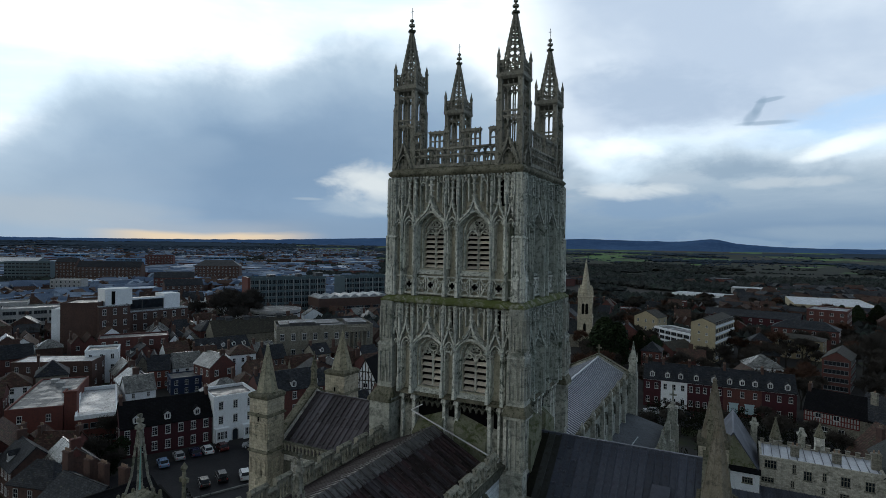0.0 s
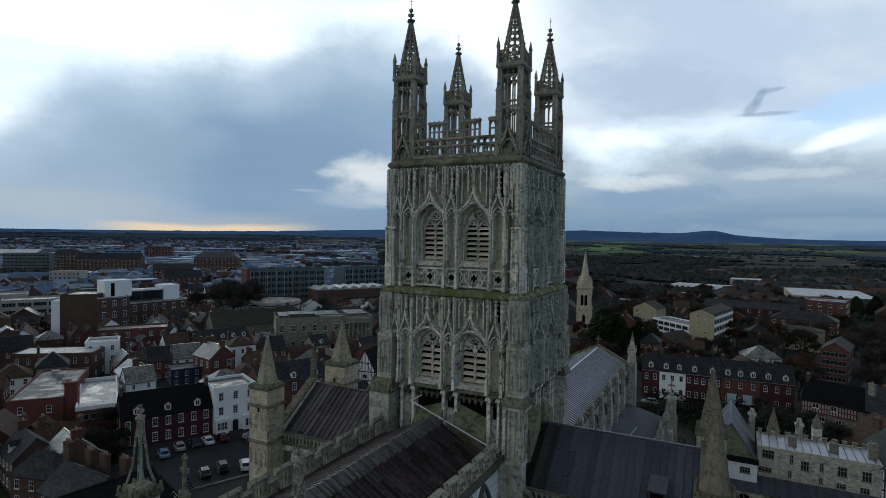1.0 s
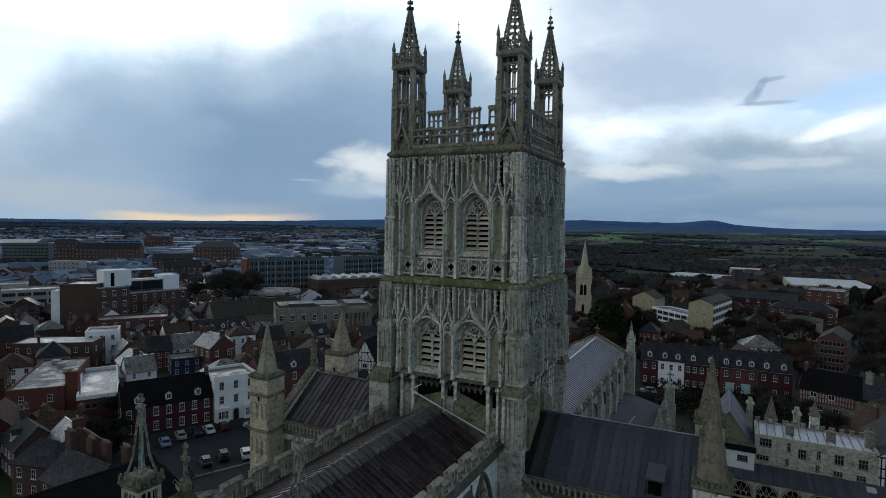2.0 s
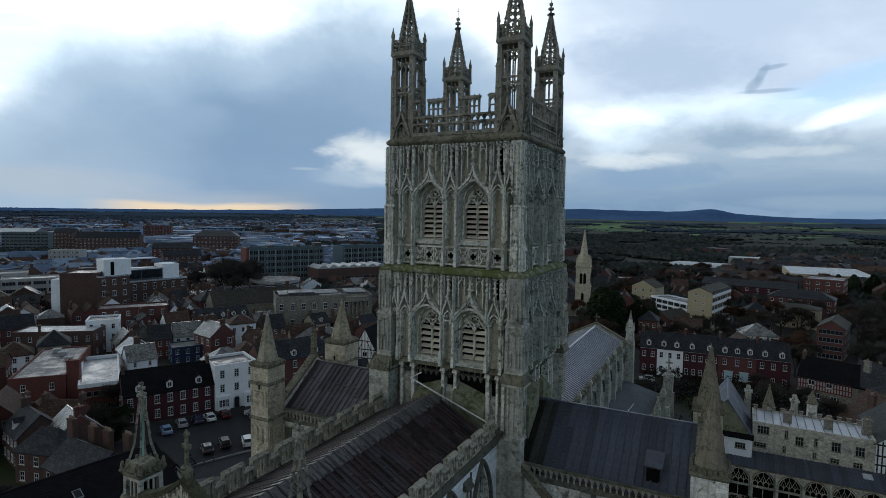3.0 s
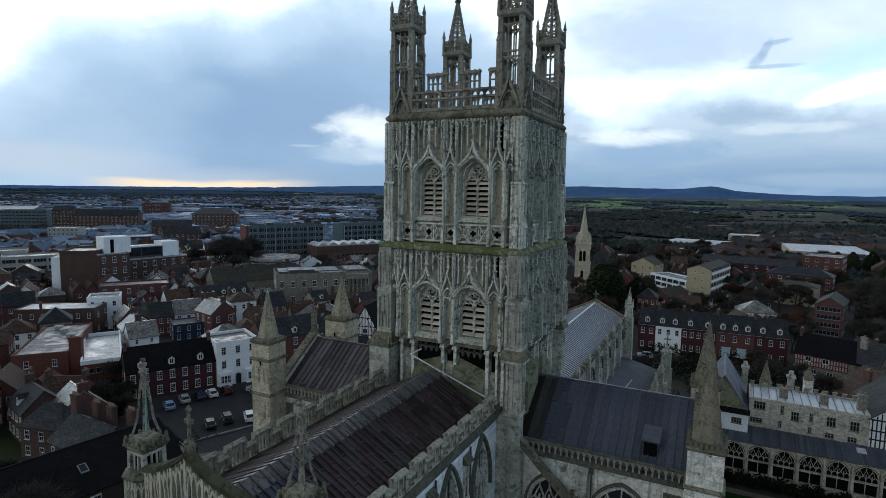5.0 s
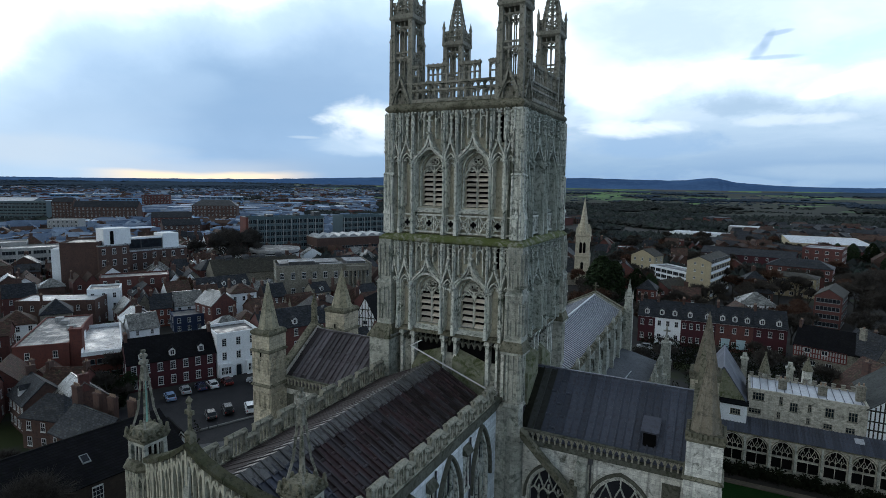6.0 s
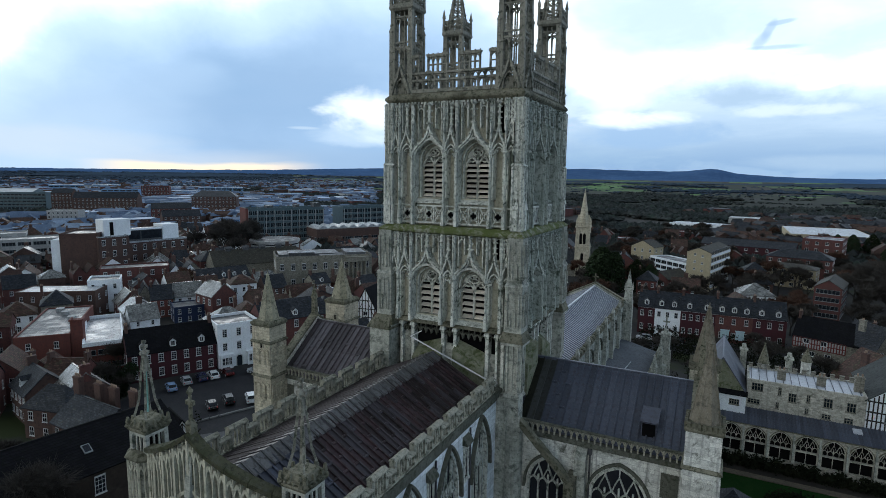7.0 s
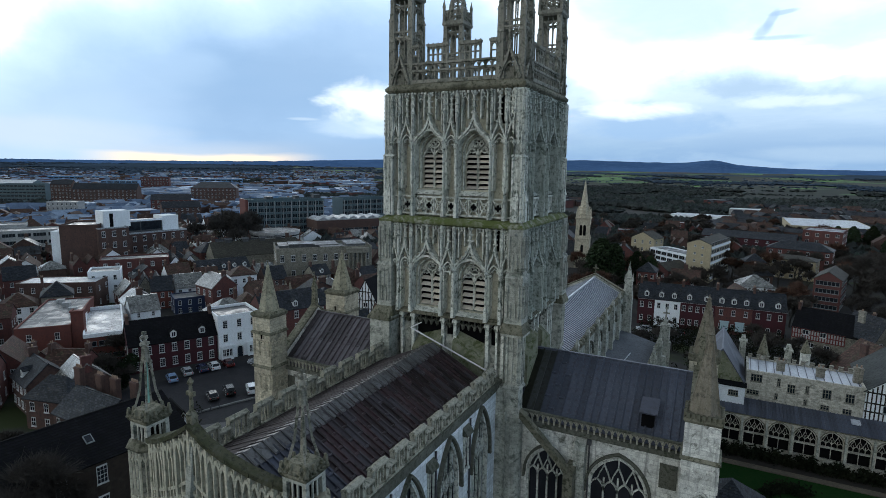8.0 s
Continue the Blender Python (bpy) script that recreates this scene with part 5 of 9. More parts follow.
        cope.rings([[(xa + o.x, ya + o.y, za - 0.1), (xa + o.x, ya + o.y, za + 0.14), (xa - 0.3 * o.x, ya - 0.3 * o.y, za + 0.26), (xa - 0.3 * o.x, ya - 0.3 * o.y, za - 0.1)],
                    [(xb + o.x, yb + o.y, zb - 0.1), (xb + o.x, yb + o.y, zb + 0.14), (xb - 0.3 * o.x, yb - 0.3 * o.y, zb + 0.26), (xb - 0.3 * o.x, yb - 0.3 * o.y, zb - 0.1)]])
        part("coping_stone", cope, MOSS, root, "mossy raked coping stone")
        k = 3
        for i in range(k):
            f0, f1 = i / k, (i + 1) / k
            p = Vector((xa + (xb - xa) * f0, ya + (yb - ya) * f0, 0)) + out * 0.42
            q = Vector((xa + (xb - xa) * f1, ya + (yb - ya) * f1, 0)) + out * 0.42
            zt, zn = za + (zb - za) * f0, za + (zb - za) * f1
            ribs.bar((p.x, p.y, 26), (p.x, p.y, zt - 0.12), 0.075 if i else 0.15, 0.2 if i else 0.3)
            for lev in (0.35, 3.1):
                zm = (zt + zn) / 2 - lev
                for k0, k1, z0, z1 in ((0, 0.12, -0.62, -0.34), (0.12, 0.5, -0.34, 0), (0.5, 0.88, 0, -0.34), (0.88, 1, -0.34, -0.62)):
                    a, b = p.lerp(q, k0), p.lerp(q, k1)
                    ribs.bar((a.x, a.y, zm + z0), (b.x, b.y, zm + z1), 0.24, 0.12)
                ribs.bar((p.x, p.y, zt - lev - 2.3), (q.x, q.y, zn - lev - 2.3), 0.16)
    part("panel_tracery", ribs, RECESS, root)
    s = Shape()
    s.taper(0, -33.5, 31.2, 34.0, 0.25, 0.18)
    s.taper(0, -33.5, 34.0, 34.3, 0.2, 0.1)
    s.drum(0, -33.5, 34.3, 35.5, 0.1, 0.08)
    s.box(-0.24, 0.24, -33.58, -33.42, 35.05, 35.25)
    s.knob(0, -33.5, 35.7, 0.2, 1.3)
    for z in (33.0, 33.6, 34.2):
        s.knob(0, -33.68, z, 0.17)
    part("gable_cross", s, MOSSY, root, "weathered stone cross")
    s = Shape()
    s.rings([[(-0.16, -33.6, 20), (0.16, -33.6, 20), (0.16, -34.6, 20), (-0.16, -34.6, 20)], [(-0.16, -33.6, 30.0), (0.16, -33.6, 30.0), (0.16, -34.0, 30.0), (-0.16, -34.0, 30.0)],
             [(-0.2, -33.6, 32.6), (0.2, -33.6, 32.6), (0.2, -33.75, 32.6), (-0.2, -33.75, 32.6)]])
    part("buttress", s, STONE, root)
    corner_turret(-5.5, -31.9, True)
    corner_turret(5.5, -32.1)


def transept(name, sign, label):
    """A transept out to x = sign * 20.3; both look alike."""
    root = thing(name, pose(0, 0, 0), label, "church transept", "transepts")
    x0, x1 = 6.6, 20.4

    def EAST(a, b, c):
        return (sign * a, -6.1 - b, c)

    def WEST(a, b, c):
        return (sign * a, 6.1 + b, c)
    for at in (EAST, WEST):
        s = Shape(at)
        pierced(s, x0, x1, 0, 24.1, [(9.6, 1.7, 12.0, 19.4, 21.9), (15.5, 2.25, 12.0, 19.6, 22.5)], 0, -0.8)
        part("wall", s, PALE, root, "pale ashlar wall with dark stains")
        church_window(root, at, 9.6, 1.7, 12.0, 19.4, 21.9, 4)
        church_window(root, at, 15.5, 2.25, 12.0, 19.6, 22.5, 4)
        s = Shape(at)
        s.prism([(x0, 23.75), (x1, 23.75), (x1, 24.15), (x0, 24.15)], -0.6, 0.32)
        s.box(x0, x1, 0.02, 0.26, 24.92, 25.08)
        part("cornice", s, HOOD, root)
        k = Shape(at)
        k.box(-0.06, 0.06, 0.04, 0.22, 24.15, 24.95)
        k.ribbon(arch(0.24, 0.17, 24.55, 24.85, 3), 0.06, 0.2, 0.08)
        k.box(-0.04, 0.52, 0.06, 0.2, 24.78 + 0.08, 24.95)
        me = k.mesh("baluster", BUFF_PARAPET)
        for i in range(27):
            part("baluster", me, BUFF_PARAPET, root, "", Matrix.Translation((sign * (7.2 + 0.48 * i), 0, 0)))
        s = Shape(at)
        s.box(12.0, 12.9, 0, 0.9, 0, 22.8)
        s.rings([[(12.0, 0, 22.8), (12.9, 0, 22.8), (12.9, 0.9, 22.8), (12.0, 0.9, 22.8)], [(12.0, 0, 23.6), (12.9, 0, 23.6), (12.9, 0.1, 23.6), (12.0, 0.1, 23.6)]])
        part("buttress", s, STONE, root)
        s = Shape(at)
        s.box(13.05, 13.17, 0.05, 0.17, 10, 23.4)
        s.box(12.95, 13.27, 0.02, 0.32, 23.2, 23.7)
        part("downpipe", s, PIPE, root, "dark iron downpipe with hopper")
        # a proud block whose dark colour stands in for a shaded recess
        s = Shape(at)
        s.box(18.6, 19.9, -0.1, 0.12, 21.0, 23.0)
        part("stained_stone", s, HOOD, root)
    fill = Shape()
    fill.box(min(sign * 6.6, sign * 20), max(sign * 6.6, sign * 20), -5.25, 5.25, 0, 24.0)
    part("inner_fill", fill, DARK, root)
    mat = LEAD_BLUE if sign > 0 else LEAD_PURPLE
    a, b = (6.6, 13.7) if sign > 0 else (-20.3, 13.7)
    if sign > 0:
        w = b / 22
        # blackest sheets against the tower, dull green ones next to them
        lead_slope(root, (a, -5.8, 24.2), (w, 0, 0), (0, 5.8, 4.35), 1, 1, LEAD_BLACK, 5)
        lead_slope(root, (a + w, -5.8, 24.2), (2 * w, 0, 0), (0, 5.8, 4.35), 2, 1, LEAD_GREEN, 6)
        lead_slope(root, (a + 3 * w, -5.8, 24.2), (3 * w, 0, 0), (0, 5.8, 4.35), 3, 3, mat, 7)
        lead_slope(root, (a + 6 * w, -5.8, 24.2), (16 * w, 0, 0), (0, 5.8, 4.35), 16, 1, mat, 8)
    else:
        lead_slope(root, (a, -5.8, 24.2), (b, 0, 0), (0, 5.8, 4.35), 22, 2, mat, 5, 0.3)
    lead_slope(root, (a + b, 5.8, 24.2), (-b, 0, 0), (0, -5.8, 4.35), 17, 2, mat, 6, 0.35)
    s = Shape()
    s.rings([[(x, -5.8, 24.1), (x, 0, 28.5), (x, 5.8, 24.1)] for x in (sign * 5.6, sign * 20.3)])
    part("roof_deck", s, mat, root)
    s = Shape()
    s.box(min(sign * 6, sign * 20.3), max(sign * 6, sign * 20.3), -0.12, 0.12, 28.55, 28.75)
    part("ridge_roll", s, mat, root)
    g = Shape()
    g.rings([[(x, -6.7, 0), (x, -6.7, 24.4), (x, 0, 29.15), (x, 6.7, 24.4), (x, 6.7, 0)] for x in (sign * 20.3, sign * 21.2)])
    part("gable_wall", g, PALE, root)
    g = Shape()
    for sg in (-1, 1):
        g.bar((sign * 20.75, sg * 6.7, 24.5), (sign * 20.75, 0, 29.25), 1.0, 0.25)
    part("gable_coping", g, MOSSY, root)
    g = Shape()
    g.taper(sign * 20.75, 0, 29.0, 31.2, 0.3, 0.22)
    g.taper(sign * 20.75, 0, 31.2, 32.8, 0.3, 0.02)
    for z in (31.3, 31.8, 32.2):
        g.knob(sign * 20.75, 0, z, 0.28 - 0.05 * (z - 31))
    g.drum(sign * 20.75, 0, 32.6, 33.3, 0.05, 0.03)
    g.knob(sign * 20.75, 0, 33.2, 0.16)
    part("gable_pinnacle", g, MOSSY, root, "crocketed gable pinnacle")
    if sign > 0:
        h = Shape()
        h.rings([[(x, -4.7, 24.7), (x, -4.7, 26.2), (x, -3.0, 26.75), (x, -3.0, 24.7)] for x in (16.75, 17.95)])
        h.rings([[(x, -4.85, 26.2), (x, -4.85, 26.3), (x, -2.9, 26.9), (x, -2.9, 26.8)] for x in (16.65, 18.05)])
        hatch = part("roof_hatch", h, LEAD_SLATE, root, "lead-covered roof hatch")
        # near-black block stands for the unlit inside of the open hatch
        h = Shape()
        h.box(16.85, 17.85, -4.76, -4.6, 24.8, 26.12)
        part("hatch_door", h, DARK, hatch)
        s = Shape()
        s.rings([[(7.6, -8.1, 25.7), (7.6, -7.5, 25.7), (7.6, -7.5, 25.0), (7.6, -8.1, 25.0)],
                 [(11.8, -8.1, 21.6), (11.8, -7.5, 21.6), (11.8, -7.5, 20.9), (11.8, -8.1, 20.9)]])
        s.box(11.5, 12.3, -8.2, -6.1, 0, 21.4)
        part("flying_buttress", s, MOSSY, root)


def nave():
    root = thing("cathedral_nave", pose(0, 0, 0), "long nave with pale ribbed lead roof, clerestory and lower north aisle", "church nave")
    y0, y1 = 6.6, 57.5
    s = Shape()
    s.rings([[(5.3, y, 22.0), (0, y, 24.75), (-5.3, y, 22.0)] for y in (y0, y1)])
    part("roof", s, LEAD_PALE, root, "pale ribbed lead roof")
    for sg in (-1, 1):
        s = Shape()
        s.bar((sg * 5.3, 0, 22.06), (0, 0, 24.8), 0.12, 0.14)
        me = s.mesh("roof_roll", ROLL_PALE)
        for i in range(72):
            part("roof_roll", me, ROLL_PALE, root, "", pose(0, y0 + 0.7 * i + 0.3, 0))
    s = Shape()
    s.bar((0, y0, 24.85), (0, y1, 24.85), 0.3, 0.2)
    part("ridge_roll", s, LEAD_PALE, root)
    for sg in (-1, 1):
        def wall_at(a, b, c):
            return (sg * (5.6 + b), a, c)
        s = Shape(wall_at)
        bays = [y0 + 3.4 + 6.3 * i for i in range(8)]
        pierced(s, y0, y1, 0, 21.8, [(a, 1.1, 17.2, 19.2, 20.5) for a in bays], 0, -0.6)
        part("clerestory_wall", s, STONE, root)
        for a in bays:
            church_window(root, wall_at, a, 1.1, 17.2, 19.2, 20.5, 2)
        merlons(root, (sg * 5.6, y0), (sg * 5.6, y1), 21.75, 22.75, 1.6, MOSSY, 0.4, 2)
        for i in range(9):
            a = y0 + 0.25 + 6.3 * i
            s = Shape(wall_at)
            s.box(a - 0.35, a + 0.35, 0, 0.6, 14, 21.6)
            s.taper(a, 0.25, 21.5, 23.0, 0.3, 0.26)
            s.taper(a, 0.25, 23.0, 23.9, 0.34, 0.02)
            part("buttress", s, STONE, root)
        # the aisles
        s = Shape()
        s.rings([[(sg * 5.4, y, 15.2), (sg * 12.4, y, 13.4), (sg * 12.4, y, 12.9), (sg * 5.4, y, 12.9)] for y in (7.0, y1 - 0.2)])
        part("aisle_roof", s, AISLE, root, "low grey aisle roof")
        s = Shape()
        s.box(min(sg * 12.3, sg * 13.0), max(sg * 12.3, sg * 13.0), 7.0, y1, 0, 14.3)
        part("aisle_wall", s, STONE, root)
        s = Shape()
        s.box(min(sg * 12.2, sg * 13.1), max(sg * 12.2, sg * 13.1), 7.0, y1, 14.3, 14.5)
        part("aisle_coping", s, MOSSY, root)
        for i in range(6):
            y = 13.5 + 8.8 * i
            s = Shape()
            s.box(min(sg * 13.0, sg * 14.4), max(sg * 13.0, sg * 14.4), y - 0.5, y + 0.5, 0, 14.0)
            s.taper(sg * 13.3, y, 14.0, 16.2, 0.45, 0.4)
            s.taper(sg * 13.3, y, 16.2, 16.4, 0.52, 0.5)
            s.taper(sg * 13.3, y, 16.4, 18.2, 0.42, 0.03)
            s.knob(sg * 13.3, y, 18.1, 0.2)
            part("aisle_pinnacle", s, STONE, root, "buttress with pinnacle")
    s = Shape()
    s.bar((7.2, 20.0, 14.9), (9.0, 46.0, 14.5), 0.12)
    part("roof_pipe", s, LEAD_PALE, root)
    # west front
    s = Shape()
    s.rings([[(x, y, z) for x, z in ((-5.9, 0), (-5.9, 22.3), (0, 25.3), (5.9, 22.3), (5.9, 0))] for y in (y1, y1 + 0.8)])
    part("west_gable", s, STONE, root)
    s = Shape()
    for sg in (-1, 1):
        s.bar((sg * 6.0, y1 + 0.4, 22.3), (0, y1 + 0.4, 25.35), 0.9, 0.25)
    s.bar((0, y1 + 0.4, 25.3), (0, y1 + 0.4, 27.2), 0.2)
    s.bar((-0.55, y1 + 0.4, 26.5), (0.55, y1 + 0.4, 26.5), 0.2)
    part("gable_coping", s, MOSSY, root)
    for sg in (-1, 1):
        s = Shape()
        s.taper(sg * 6.3, y1 + 0.4, 0, 22.5, 0.9, 0.8)
        s.taper(sg * 6.3, y1 + 0.4, 22.5, 24.6, 0.72, 0.62)
        s.taper(sg * 6.3, y1 + 0.4, 24.6, 24.9, 0.8, 0.7)
        s.taper(sg * 6.3, y1 + 0.4, 24.9, 28.4, 0.55, 0.03)
        for x in (-0.62, 0.62):
            for y in (-0.62, 0.62):
                s.taper(sg * 6.3 + x, y1 + 0.4 + y, 24.6, 26.0, 0.14, 0.02)
        part("west_pinnacle", s, STONE, root, "tall crocketed west pinnacle")
    s = Shape()
    s.taper(13.3, y1 + 0.5, 0, 17.0, 0.9, 0.8)
    s.taper(13.3, y1 + 0.5, 17.0, 17.3, 0.95, 0.7)
    s.bar((13.3, y1 + 0.5, 17.2), (13.3, y1 + 0.5, 20.4), 0.26)
    s.bar((12.7, y1 + 0.5, 19.3), (13.9, y1 + 0.5, 19.3), 0.26)
    s.box(12.9, 13.7, y1 + 0.2, y1 + 0.8, 17.2, 17.9)
    part("stone_cross", s, STONE, root, "stone cross on a pier")


choir()
transept("north_transept", 1, "north transept with grey lead roof, pierced balustrade and large traceried windows")
transept("south_transept", -1, "south transept with brown lead roof between spired turrets")
spired_turret("transept_turret", 21.4, -7.3, 1.2, 28.3, 34.5, (24.9,), "square pale limestone turret with stone spire at the north transept", shaft=PALE, material=BROWN_SPIRE, toothed=True)
spired_turret("transept_turret", 20.9, 7.0, 1.25, 28.3, 34.0, (25.0,), "square limestone turret with stone spire behind the north transept", material=BROWN_SPIRE, toothed=True)
spired_turret("transept_turret", -20.7, -7.4, 1.22, 30.3, 35.4, (24.3, 28.0), "square buff limestone turret with stone spire at the south transept")
spired_turret("transept_turret", -20.7, 5.2, 1.45, 30.2, 35.0, (27.4,), "square buff limestone turret with stone spire behind the south transept")
nave()

# ---------------------------------------------------------------- ground and distance


def ground_material():
    """Dark town ground near by, then pasture, ploughland and scrub in fields."""
    m = bpy.data.materials.new("ground")
    m.use_nodes = True
    n = Nodes(m.node_tree)
    at = n.add("ShaderNodeTexCoord").outputs["Object"]
    sep = n.add("ShaderNodeSeparateXYZ")
    n.put(sep.inputs[0], at)
    x, y, _ = sep.outputs
    far = n.math("SQRT", n.math("ADD", n.math("MULTIPLY", x, x), n.math("MULTIPLY", y, y)))
    vor = n.add("ShaderNodeTexVoronoi")
    n.put(vor.inputs["Vector"], n.scaled(at, 1, 0.55, 1, 0.0, 37.0, 0.0))
    vor.inputs["Scale"].default_value = 0.0052
    cell = n.add("ShaderNodeSeparateColor")
    n.put(cell.inputs[0], vor.outputs["Color"])
    pick = cell.outputs[0]
    fields = n.mix(n.smooth(pick, 0.40, 0.44), (0.030, 0.036, 0.026, 1), (0.066, 0.118, 0.044, 1))
    fields = n.mix(n.smooth(pick, 0.62, 0.66), fields, (0.048, 0.047, 0.040, 1))
    fields = n.mix(n.smooth(pick, 0.84, 0.86), fields, (0.095, 0.175, 0.058, 1))
    scrub = n.noise(at, 0.006, 8, 0.7, 0.6)
    fields = n.mix(n.smooth(scrub, 0.53, 0.60), fields, (0.034, 0.036, 0.033, 1))
    # rough wet ground and woods come before the open fields
    rough = n.mix(n.smooth(n.noise(at, 0.02, 6, 0.7), 0.35, 0.65), (0.023, 0.027, 0.024, 1), (0.033, 0.037, 0.028, 1))
    rough = n.mix(n.smooth(n.noise(n.scaled(at, 1, 0.4, 1, 3, 9, 0), 0.0045, 3, 0.5), 0.56, 0.58), rough, (0.052, 0.088, 0.040, 1))
    fields = n.mix(n.smooth(n.math("ADD", far, n.math("MULTIPLY", scrub, 500)), 1500, 1560), rough, fields)
    mot = n.noise(at, 0.07, 8, 0.75)
    town = n.mix(n.smooth(mot, 0.38, 0.66), (0.030, 0.030, 0.032, 1), (0.052, 0.050, 0.044, 1))
    grass = n.noise(n.scaled(at, 1, 1, 1, 50, 20, 0), 0.02, 5, 0.6)
    town = n.mix(n.smooth(grass, 0.55, 0.62), town, (0.035, 0.045, 0.018, 1))
    edge = n.math("ADD", far, n.math("MULTIPLY", n.noise(at, 0.004, 4), 400))
    # the town runs on further to the south-west
    edge = n.math("ADD", edge, n.math("MULTIPLY", n.math("MINIMUM", x, 0.0), 1.2))
    c = n.mix(n.smooth(edge, 620, 800), town, fields)
    b = n.add("ShaderNodeBsdfPrincipled")
    n.put(b.inputs["Base Color"], c)
    b.inputs["Roughness"].default_value = 0.95
    b.inputs["Specular IOR Level"].default_value = 0.1
    o = n.add("ShaderNodeOutputMaterial")
    n.put(o.inputs[0], b.outputs[0])
    return m


def ground():
    s = Shape()
    rings = [[(r * math.cos(2 * math.pi * i / 96), r * math.sin(2 * math.pi * i / 96), 0) for i in range(96)] for r in (1, 150, 600, 2000, 2600, 3200, 3900, 4900)]
    # the plain rises gently towards the hills
    rings = [[(x, y, z) for x, y, _ in ring] for ring, z in zip(rings, (0, 0, 0, 0, 3, 8, 15, 22))]
    s.rings(rings, cap=False)
    s.face(rings[0])
    solid("ground", s, ground_material(), "dark town ground with gardens and open fields beyond", "ground", "structure")


ground()
# the blue of distance is put into these hill colours as haze
HILL = surface("hazed_wooded_hill", [(0.070, 0.128, 0.25), (0.055, 0.105, 0.215), (0.085, 0.145, 0.27)], scale=0.01, grain=0.05, rough=1.0, bump=0, spec=0.0)
NEAR_HILL = surface("hazed_wooded_rise", [(0.042, 0.062, 0.095), (0.056, 0.076, 0.105), (0.048, 0.072, 0.082)], scale=0.02, grain=0.2, rough=1.0, bump=0, spec=0.0)


def ridge_line(dist, base, bumps, rough, material, name, label, z_low=-5.0, lo=-70, hi=120):
    """A far ridge round the west, its height in degrees above the eye's level: a base and a few broad swells."""
    s = Shape()
    top, foot, back = [], [], []
    for i in range(361):
        yaw = lo + (hi - lo) * i / 360
        e = base + sum(h * math.exp(-((yaw - c) / w) ** 2) for c, w, h in bumps)
        e += rough * (noise.noise(Vector((yaw * 0.9, dist * 0.01, 0))) + 0.5 * noise.noise(Vector((yaw * 3.1, dist * 0.01, 5))))
        a = radians(yaw)
        for row, d, z in ((foot, dist * 0.84, z_low), (top, dist, 46 + dist * math.tan(radians(e))), (back, dist * 1.03, z_low)):
            row.append((-math.sin(a) * d, math.cos(a) * d, z))
    s.rings([foot, top, back], cap=False, closed=False)
    solid(name, s, material, label, "hills", "structure")


ridge_line(4700, 0.0, [(30, 12, 0.45), (12, 8, 0.55), (1.2, 1.5, 0.30), (1.5, 5, 0.36), (70, 15, -0.05)], 0.06, HILL, "backdrop", "long low hills on the horizon, blued for haze")
ridge_line(3300, -0.60, [(54, 9, 0.34), (20, 10, 0.10), (-12, 6, 0.22)], 0.07, NEAR_HILL, "backdrop", "dark wooded rises before the hills, tinted for haze")

ASPHALT = surface("wet_asphalt", [(0.016, 0.017, 0.020), (0.023, 0.023, 0.027), (0.012, 0.012, 0.015)], rough=0.8, bump=0.1, grain=30, spec=0.15)
PAVING = surface("grey_paving", [(0.085, 0.086, 0.088), (0.066, 0.067, 0.070), (0.050, 0.050, 0.053)], rough=0.8, bump=0.1)
PAVING_PALE = surface("pale_kerb_stone", [(0.20, 0.20, 0.195), (0.15, 0.15, 0.148)], rough=0.8, bump=0.1)
GRAVEL_PATH = surface("tan_gravel", [(0.13, 0.105, 0.075), (0.10, 0.082, 0.06), (0.075, 0.062, 0.046)], rough=0.95, bump=0.2, grain=25)
LAWN = surface("lawn", [(0.0065, 0.030, 0.0045), (0.010, 0.034, 0.006), (0.013, 0.033, 0.007)], rough=0.95, bump=0.4, grain=30, spec=0.08)
HEDGE = surface("hedge_leaves", [(0.009, 0.012, 0.007), (0.016, 0.018, 0.010)], rough=0.95, bump=0.2, grain=15, per_piece=0.35, island=True, spec=0.02)
SOIL = surface("dark_soil", [(0.018, 0.015, 0.012), (0.028, 0.024, 0.018)], rough=0.95, bump=0.3)


def flat(name, pts, z, material, label, category):
    s = Shape()
    s.rings([[(x, y, z - 0.25) for x, y in pts], [(x, y, z) for x, y in pts]])
    solid(name, s, material, label, category, "structure")


flat("road", [(-84, 12), (-60, -6), (-34, 20), (-50, 62), (-72, 52)], 0.03, ASPHALT, "wet dark asphalt of the close's car park", "road")
flat("road", [(-210, 160), (-205, 150), (-128, 92), (-60, 52), (-56, 58), (-124, 100)], 0.025, ASPHALT, "dark asphalt town street", "road")
flat("road", [(-4, 104), (-4, 111), (42, 111), (60, 96), (57, 90), (40, 104)], 0.03, ASPHALT, "dark asphalt lane before a brick terrace", "road")
flat("pavement", [(-64, 5), (-59, 1), (-45, 18), (-49, 22)], 0.12, PAVING, "grey paved walk beside the car park", "pavement")
flat("pavement", [(-57, 29), (-56, 28), (-49, 22), (-46, 24), (-54, 33)], 0.12, PAVING, "grey paved kerb of the car park", "pavement")
flat("lawn", [(18, 16), (60, 16), (60, 43.0), (18, 43.0)], 0.10, LAWN, "dark green mown lawn of the cloister garth", "lawn")
flat("pavement", [(18, 43.2), (60, 43.2), (60, 44.6), (18, 44.6)], 0.12, GRAVEL_PATH, "pale gravel path beside the cloister lawn", "path")
flat("flower_bed", [(18, 44.6), (60, 44.6), (60, 47.6), (18, 47.6)], 0.14, SOIL, "dark planted bed below the cloister", "bed")

